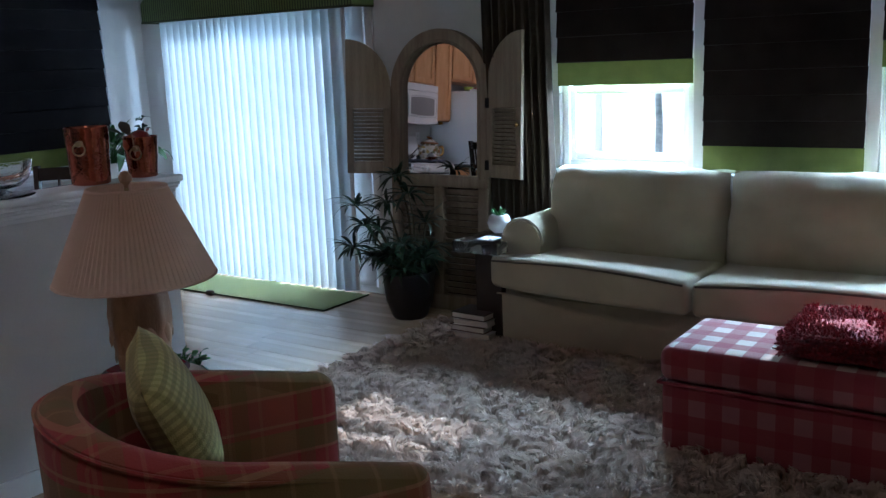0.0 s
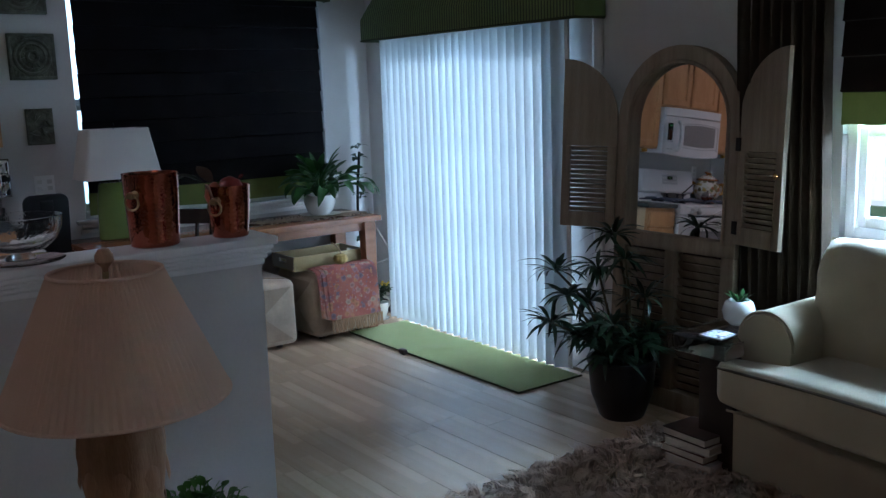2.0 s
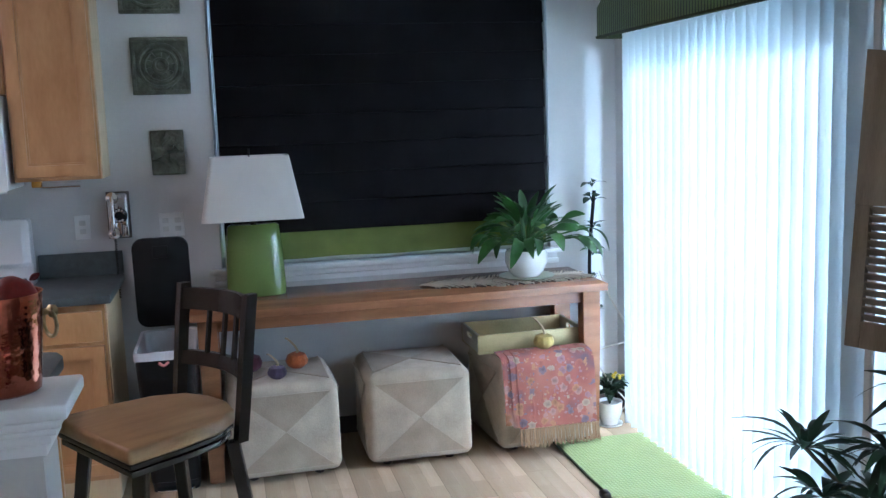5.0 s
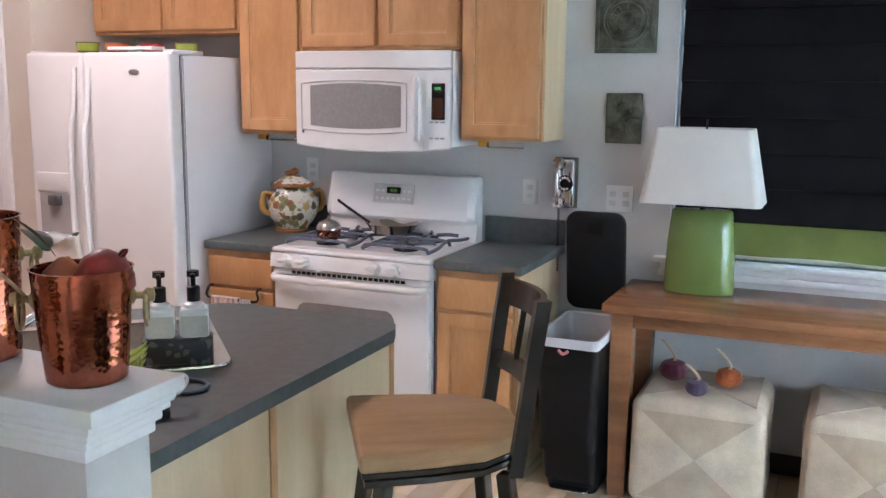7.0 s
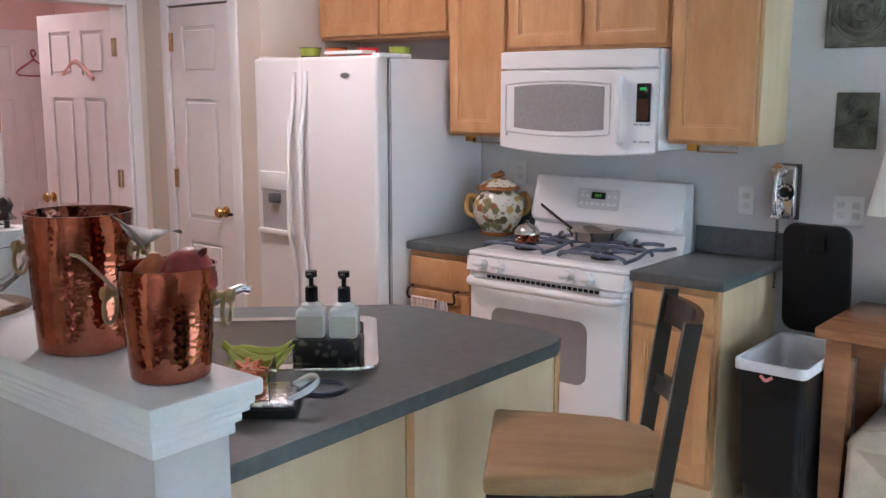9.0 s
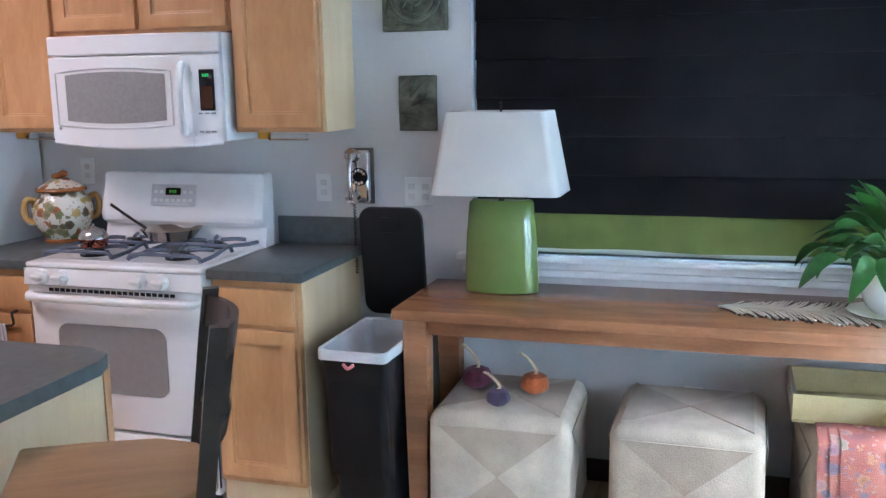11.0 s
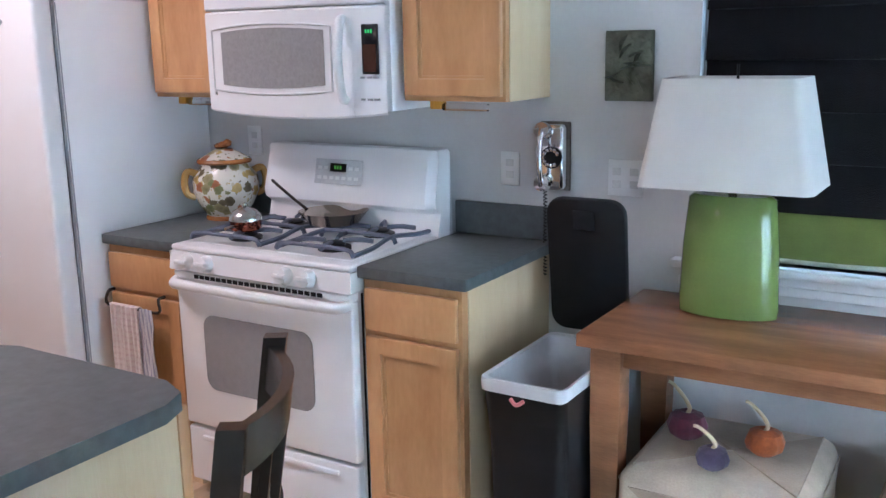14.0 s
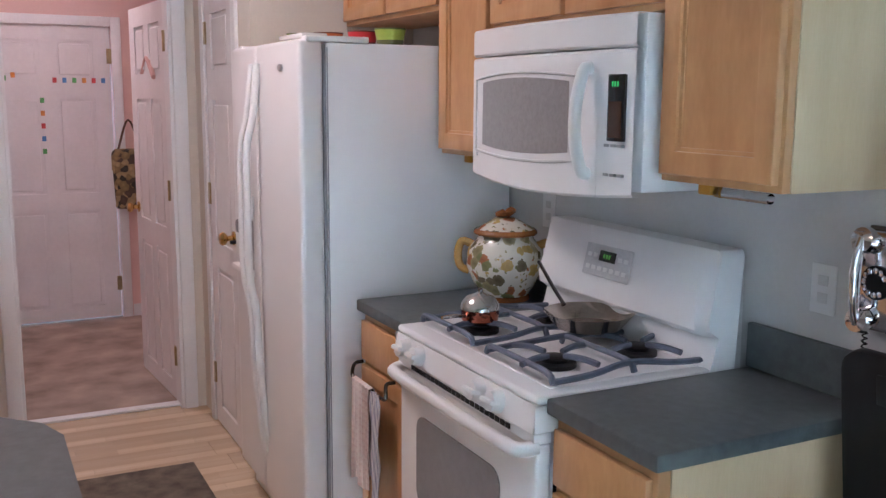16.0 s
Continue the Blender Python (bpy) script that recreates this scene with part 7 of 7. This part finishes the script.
bm = surface([[(r * (1 + 0.03 * math.cos(8 * a)) * math.cos(a), r * (1 + 0.03 * math.cos(8 * a)) * math.sin(a), z) for a in [2 * math.pi * i / 48 for i in range(48)]] for r, z in ((0.066, 0), (0.074, 0.008), (0.080, 0.04), (0.090, 0.09), (0.099, 0.15), (0.104, 0.20), (0.103, 0.25), (0.098, 0.29), (0.08, 0.325), (0.055, 0.343), (0.03, 0.35))], True, True)
part("base", bm, CARV, lm)
for k in range(3):
    for i in range(8):
        a = 2 * math.pi * (i + 0.5 * (k % 2)) / 8
        part("carved_scale", moved(lathe([(0.001, 0.004), (0.018, 0.003), (0.03, -0.003)], 8, False, (0.8, 1.4)), pose((0.091, 0.103, 0.102)[k] * math.cos(a), (0.091, 0.103, 0.102)[k] * math.sin(a), 0.09 + 0.075 * k, 0, 0, math.degrees(a)) @ pose(0, 0, 0, 0, 83, 0) @ pose(0, 0, 0, 0, 0, 90)), CARV, lm)
part("stem", tube([(0, 0, 0.34), (0, 0, 0.66)], 0.008), ABRASS, lm)
bm = surface([[((r + (0.0055 if i % 2 else 0)) * math.cos(2 * math.pi * i / 170), (r + (0.0055 if i % 2 else 0)) * math.sin(2 * math.pi * i / 170), z) for i in range(170)] for r, z in ((0.268, 0.350), (0.262, 0.362), (0.20, 0.50), (0.130, 0.655), (0.127, 0.662))], True)
part("shade", bm, SHADEC, lm, "cream pleated cone shade")
for r, z in ((0.269, 0.352), (0.130, 0.660)):
    part("shade_trim", tube([(r * math.cos(a), r * math.sin(a), z) for a in [2 * math.pi * i / 48 for i in range(49)]], 0.005, 6), SHADEC, lm)
part("finial", lathe([(0.006, 0.655), (0.008, 0.67), (0.022, 0.685), (0.022, 0.70), (0.012, 0.715), (0.001, 0.718)], 18), CARV, lm)
sp = thing("fern_pot", "small bushy green plant beside the lamp", "potted plant", -2.80, 2.225, 0.0)
part("pot", lathe([(0.07, 0.0), (0.09, 0.24), (0.084, 0.24), (0.001, 0.22)], 24), POTB, sp)
leaves(sp, "foliage", material("fresh_leaf", (0.075, 0.20, 0.035), 0.4, var=0.2, scale=14, bump=0.03, lucent=0.2), 280, 0.038, 0.028, (0, 0, 0.245), (-20, 85), (0.1, 0.7), 31, joined=True, stem=0.27)

# arched mirror with louvred shutters
mr_ = thing("arched_mirror", "weathered arched floor mirror with open louvred shutters", "mirror")
mr_.matrix_world = pose(-3.435, 4.905, 0.0, -3.5)
def arch_frame(hw, zs, rise, t, z0):
    """outline: jambs and a round head"""
    pts = [(-hw, z0), (-hw, zs)] + [(-hw * math.cos(math.pi * i / 20), zs + rise * math.sin(math.pi * i / 20)) for i in range(1, 20)] + [(hw, zs), (hw, z0)]
    return pts
def ring_prism(o, i, y0, y1):
    rows = []
    for y, loops in ((y0, (o, i)), (y1, (i, o))):
        for l in loops:
            rows.append([(x, y, z) for x, z in l])
    rows.append(rows[0])
    bm = surface(rows)
    bmesh.ops.remove_doubles(bm, verts=bm.verts, dist=0.0004)
    return bm
o, i_ = arch_frame(0.375, 1.42, 0.375, 0, 0.86), arch_frame(0.298, 1.42, 0.298, 0, 0.86)
part("arch", ring_prism(o, i_, -0.02, 0.045), WEATH, mr_)
part("arch_bead", tube([(x * 1.03, -0.022, z) for x, z in i_], 0.010, 6), WEATH, mr_)
gl = arch_frame(0.30, 1.42, 0.30, 0, 0.87)
bm = surface([[(x, 0.02, z) for x, z in gl], [(x, 0.024, z) for x, z in gl]], True, True)
part("mirror_glass", bm, MIRROR, mr_, "clear mirror glass")
part("rail", bx(-0.375, -0.02, 0.80, 0.375, 0.045, 0.875, 0.004), WEATH, mr_)
part("rail", bx(-0.375, -0.02, 0.0, 0.375, 0.045, 0.10, 0.004), WEATH, mr_)
for a, b in ((-0.375, -0.30), (-0.035, 0.035), (0.30, 0.375)):
    part("stile", bx(a, -0.018, 0.10, b, 0.043, 0.80, 0.004), WEATH, mr_)
part("backing", bx(-0.37, 0.046, 0.02, 0.37, 0.056, 1.45), DARKW, mr_)
for a, b in ((-0.30, -0.035), (0.035, 0.30)):
    for k in range(17):
        part("slat", moved(bx(a + 0.004, -0.003, -0.022, b - 0.004, 0.003, 0.022), pose(0, 0.012, 0.13 + k * 0.040, 35)), WEATH, mr_)
def shutter(s, hinge, angle):
    root = part("shutter", join(bx(0, -0.012, 0.875, 0.05, 0.012, 1.30, 0.003) , bx(0.25, -0.012, 0.875, 0.295, 0.012, 1.30, 0.003), bx(0.05, -0.012, 0.875, 0.25, 0.012, 0.955, 0.003)), WEATH, mr_)
    head = [(0, 1.42)] + [(0.295 * (1 - math.cos(math.pi / 2 * i / 10)), 1.42 + 0.33 * math.sin(math.pi / 2 * i / 10)) for i in range(1, 11)] + [(0.295, 1.30), (0, 1.30)]
    top = surface([[(x, -0.012, z) for x, z in head], [(x, 0.012, z) for x, z in head]], True, True)
    part("arched_head", top, WEATH, root)
    for k in range(14):
        part("slat", moved(bx(0.051, -0.002, -0.015, 0.249, 0.002, 0.015), pose(0, 0, 0.968 + k * 0.0245, 50 * s)), WEATH, root)
    part("pull", moved(lathe([(0.006, 0), (0.006, 0.012), (0.014, 0.02), (0.001, 0.03)], 12), pose(0.275, -0.012, 1.20, 90)), BRASS, root)
    for z in (0.95, 1.33):
        part("hinge", bx(-0.012, -0.016, z - 0.03, 0.02, -0.012, z + 0.03), BLACKPL, root)
    root.matrix_local = Matrix.Translation(hinge) @ pose(0, 0, 0, 0, 0, angle) @ (Matrix.Diagonal((1, 1, 1, 1)))
shutter(1, (0.375, -0.02, 0), -15)
shutter(-1, (-0.375, -0.02, 0), 180 + 27)

# large dark-leaved plant
dp = thing("dracaena", "large spiky dracaena in a dark round pot", "potted plant", -3.50, 4.66, 0)
part("pot", lathe([(0.10, 0), (0.11, 0.01), (0.15, 0.12), (0.165, 0.27), (0.172, 0.285), (0.170, 0.30), (0.155, 0.30), (0.15, 0.26), (0.001, 0.25)], 36), POTB, dp)
part("soil", lathe([(0.001, 0.252), (0.152, 0.255), (0.150, 0.25)], 20, False), SOIL, dp)
heads = [((-0.05, -0.02, 0.25), (-0.19, -0.25, 0.74), 26), ((0.0, 0.03, 0.25), (-0.05, 0.0, 0.90), 26), ((0.05, 0.0, 0.25), (0.06, -0.04, 0.80), 20), ((-0.06, 0.0, 0.25), (-0.21, -0.27, 0.48), 26), ((0.02, -0.06, 0.25), (0.08, -0.14, 0.50), 24), ((-0.02, -0.05, 0.25), (-0.15, -0.22, 0.62), 26), ((0.04, 0.05, 0.25), (0.15, 0.0, 0.62), 20), ((-0.03, -0.03, 0.25), (-0.13, -0.18, 0.40), 26), ((0.0, -0.03, 0.25), (-0.03, -0.12, 0.40), 24), ((0.0, 0.0, 0.25), (-0.08, -0.08, 0.74), 24), ((0.03, 0.02, 0.25), (0.10, 0.02, 0.40), 22), ((-0.04, 0.03, 0.25), (-0.20, -0.02, 0.55), 24)]
for i, (a, b, c) in enumerate(heads):
    m = (Vector(a) + Vector(b)) / 2 + Vector((0.03 * math.sin(i), 0.03 * math.cos(i), 0.05))
    part("stem", tube(arc([a, m, b], 5), 0.008, 7, 0.7), STEM, dp)
    leaves(dp, "leaf", LEAFD, c, 0.165, 0.024, b, (-35, 75), (0.25, 0.9), 40 + i)
for i in range(7):
    a = i * 0.9 + 2.4
    leaves(dp, "low_foliage", LEAFD, 24, 0.19, 0.026, (0.14 * math.cos(a), 0.14 * math.sin(a), 0.33 + 0.05 * (i % 3)), (-10, 70), (0.4, 1.0), 60 + i, joined=True)

# acrylic side table, succulent, books
at = thing("acrylic_side_table", "dark pedestal side table with a clear acrylic top box", "side table", -2.745, 4.50, 0)
part("pedestal", bx(-0.085, -0.10, 0.0, 0.085, 0.10, 0.545, 0.006), DARKW, at)
part("top_box", bx(-0.145, -0.235, 0.546, 0.145, 0.235, 0.61, 0.004), GLASS, at)
sc = thing("succulent", "spiky green succulent in a round white pot", "potted plant", -2.77, 4.58, 0.611)
part("pot", lathe([(0.035, 0), (0.062, 0.025), (0.070, 0.06), (0.058, 0.095), (0.045, 0.105), (0.040, 0.10), (0.001, 0.095)], 32), POTW, sc)
leaves(sc, "leaf", LEAF, 22, 0.065, 0.016, (0, 0, 0.095), (20, 80), (0.05, 0.3), 77)
cs = thing("patterned_card", "white card with a grey lattice pattern", "card", -2.72, 4.38, 0.611)
part("card", bx(-0.05, -0.06, 0, 0.06, 0.05, 0.006, 0.001), voronoi_cloth("lattice_card", [(0.6, 0.6, 0.62), (0.65, 0.65, 0.66), (0.12, 0.12, 0.14)], 60), cs)
for i, (c, dx, rz) in enumerate((((0.55, 0.52, 0.48), 0.0, 0), ((0.60, 0.58, 0.55), 0.012, 3), ((0.12, 0.05, 0.04), -0.01, -2), ((0.58, 0.55, 0.50), 0.008, 2), ((0.07, 0.045, 0.04), 0.0, -3))):
    b = thing("book", "large hardback book in a floor stack" if i % 2 else "pale hardback book in a floor stack", "book", -2.83 + dx, 4.40, i * 0.037, rz + 180, "books stacked on the floor")
    part("cover", join(bx(-0.115, -0.09, 0, 0.115, 0.09, 0.004, 0.001, 1), bx(-0.115, -0.09, 0.032, 0.115, 0.09, 0.036, 0.001, 1), bx(-0.115, -0.094, 0, 0.115, -0.090, 0.036, 0.001, 1)), material("book_cover", c, 0.5, bump=0.02), b)
    part("page_block", bx(-0.11, -0.0895, 0.0042, 0.11, 0.085, 0.0318), material("book_pages", (0.70, 0.66, 0.58), 0.8, var=0.1, bump=0.2, fine=400), b)

# ---- outdoors ----
GRASS = material("lawn", (0.07, 0.13, 0.03), 0.95, var=0.3, scale=1.5, bump=0.5, fine=20)
solid("ground", bx(-150, 5.3, -0.6, 150, 250, -0.35), GRASS, "mown green lawn behind the house", "ground", "structure")
solid("ground_west", bx(-150, -60, -0.6, -6.6, 5.28, -0.36), GRASS, "mown green lawn beside the house", "ground", "structure")
solid("pavement", bx(-7.0, 5.25, -0.35, -3.0, 8.2, -0.06, 0.01), material("patio_concrete", (0.42, 0.41, 0.39), 0.85, var=0.12, bump=0.2), "concrete patio slab outside the sliding door", "patio", "structure")
fn = thing("fence", "long white vinyl privacy fence across the lawn", "fence", -4.0, 15.0, -0.36)
VINYL = material("white_vinyl", (0.92, 0.92, 0.92), 0.45, var=0.03, bump=0.02, lucent=0.8)
pm_, bm_ = mesh_of(bx(-0.05, -0.05, 0, 0.05, 0.05, 1.95, 0.008), "post", VINYL), mesh_of(bx(-0.072, -0.012, 0.08, 0.072, 0.012, 1.85, 0.004), "board", VINYL)
for i in range(12):
    p = new("post", pm_)
    p.parent, p.location = fn, (-11 + i * 2.0, 0, 0)
for i in range(150):
    p = new("board", bm_)
    p.parent, p.location = fn, (-10.9 + i * 0.146, 0, 0)
part("rail", bx(-11, -0.025, 1.85, 11, 0.025, 1.92, 0.006), VINYL, fn)
part("rail", bx(-11, -0.025, 0.03, 11, 0.025, 0.10, 0.006), VINYL, fn)
tree = thing("tree", "slender pale-barked tree trunk with bare limbs", "tree", -5.15, 13.0, -0.37)
BARK = material("pale_bark", (0.58, 0.55, 0.50), 0.9, var=0.3, scale=6, bump=0.5, fine=30)
part("trunk", wrinkle(tube(arc([(0, 0, 0), (0.02, 0, 0.9), (-0.03, 0.02, 2.0), (0.02, 0, 3.6)], 6), 0.06, 12, 0.6), 0.012, 3), BARK, tree)
r = random.Random(6)
for i in range(6):
    a, z = i * 1.1, 1.9 + i * 0.3
    part("limb", tube(arc([(0, 0, z), (0.5 * math.cos(a), 0.5 * math.sin(a), z + 0.6), (1.1 * math.cos(a), 1.1 * math.sin(a), z + 1.5)], 5), 0.04, 7, 0.3), BARK, tree)
ll = []
for i in range(500):
    a, q, z = r.uniform(0, 6.3), r.uniform(0.2, 1.5), r.uniform(2.4, 5.0)
    ll.append(moved(leaf(0.14, 0.08, 0.4, n=2), pose(q * math.cos(a), q * math.sin(a), z, r.uniform(0, 360), r.uniform(-60, 60), r.uniform(0, 360))))
part("crown", join(*ll), LEAF, tree, kind="stuff")

# ---- floor planks, last ----
PW, PL = 0.192, 1.28
strip = bpy.data.meshes.new("plank")
bm = bx(0, 0, -0.0115, PL - 0.001, PW - 0.0009, 0.0, 0.0006, 1)
smoothed(bm)
bm.to_mesh(strip)
bm.free()
strip.materials.append(PLANK)
rest = []
count = 0
r = random.Random(11)
for j in range(34):
    y = SOUTH + 0.0 + j * PW - 0.06
    if y + PW > N:
        break
    x = W - r.uniform(0.0, 1.0)
    while x < 2.45:
        a, b = max(x, W), min(x + PL, 2.45)
        if b - a > 0.02:
            full = b - a > PL - 0.001
            if full and b < -1.0 and count < 300:
                p = new("plank", strip)
                p.parent = floor
                p.location = (a, y, 0)
                count += 1
            elif b < -1.0 and count < 300:
                q = bx(0, 0, -0.0115, b - a - 0.001, PW - 0.0009, 0.0, 0.0006, 1)
                p = new("plank", mesh_of(q, "plank", PLANK))
                p.parent = floor
                p.location = (a, y, 0)
                count += 1
            else:
                rest.append(bx(a, y, -0.0115, b - 0.002, y + PW - 0.0018, 0.0))
        x += PL
if rest:
    part("far_planks", join(*rest), PLANK, floor, kind="stuff")
south = [bx(-3.09, -2.5 + k * PW, -0.0115, 2.45, -2.5 + (k + 1) * PW - 0.0018, 0.0) for k in range(8)]
part("far_planks", join(*south), PLANK, floor, kind="stuff")
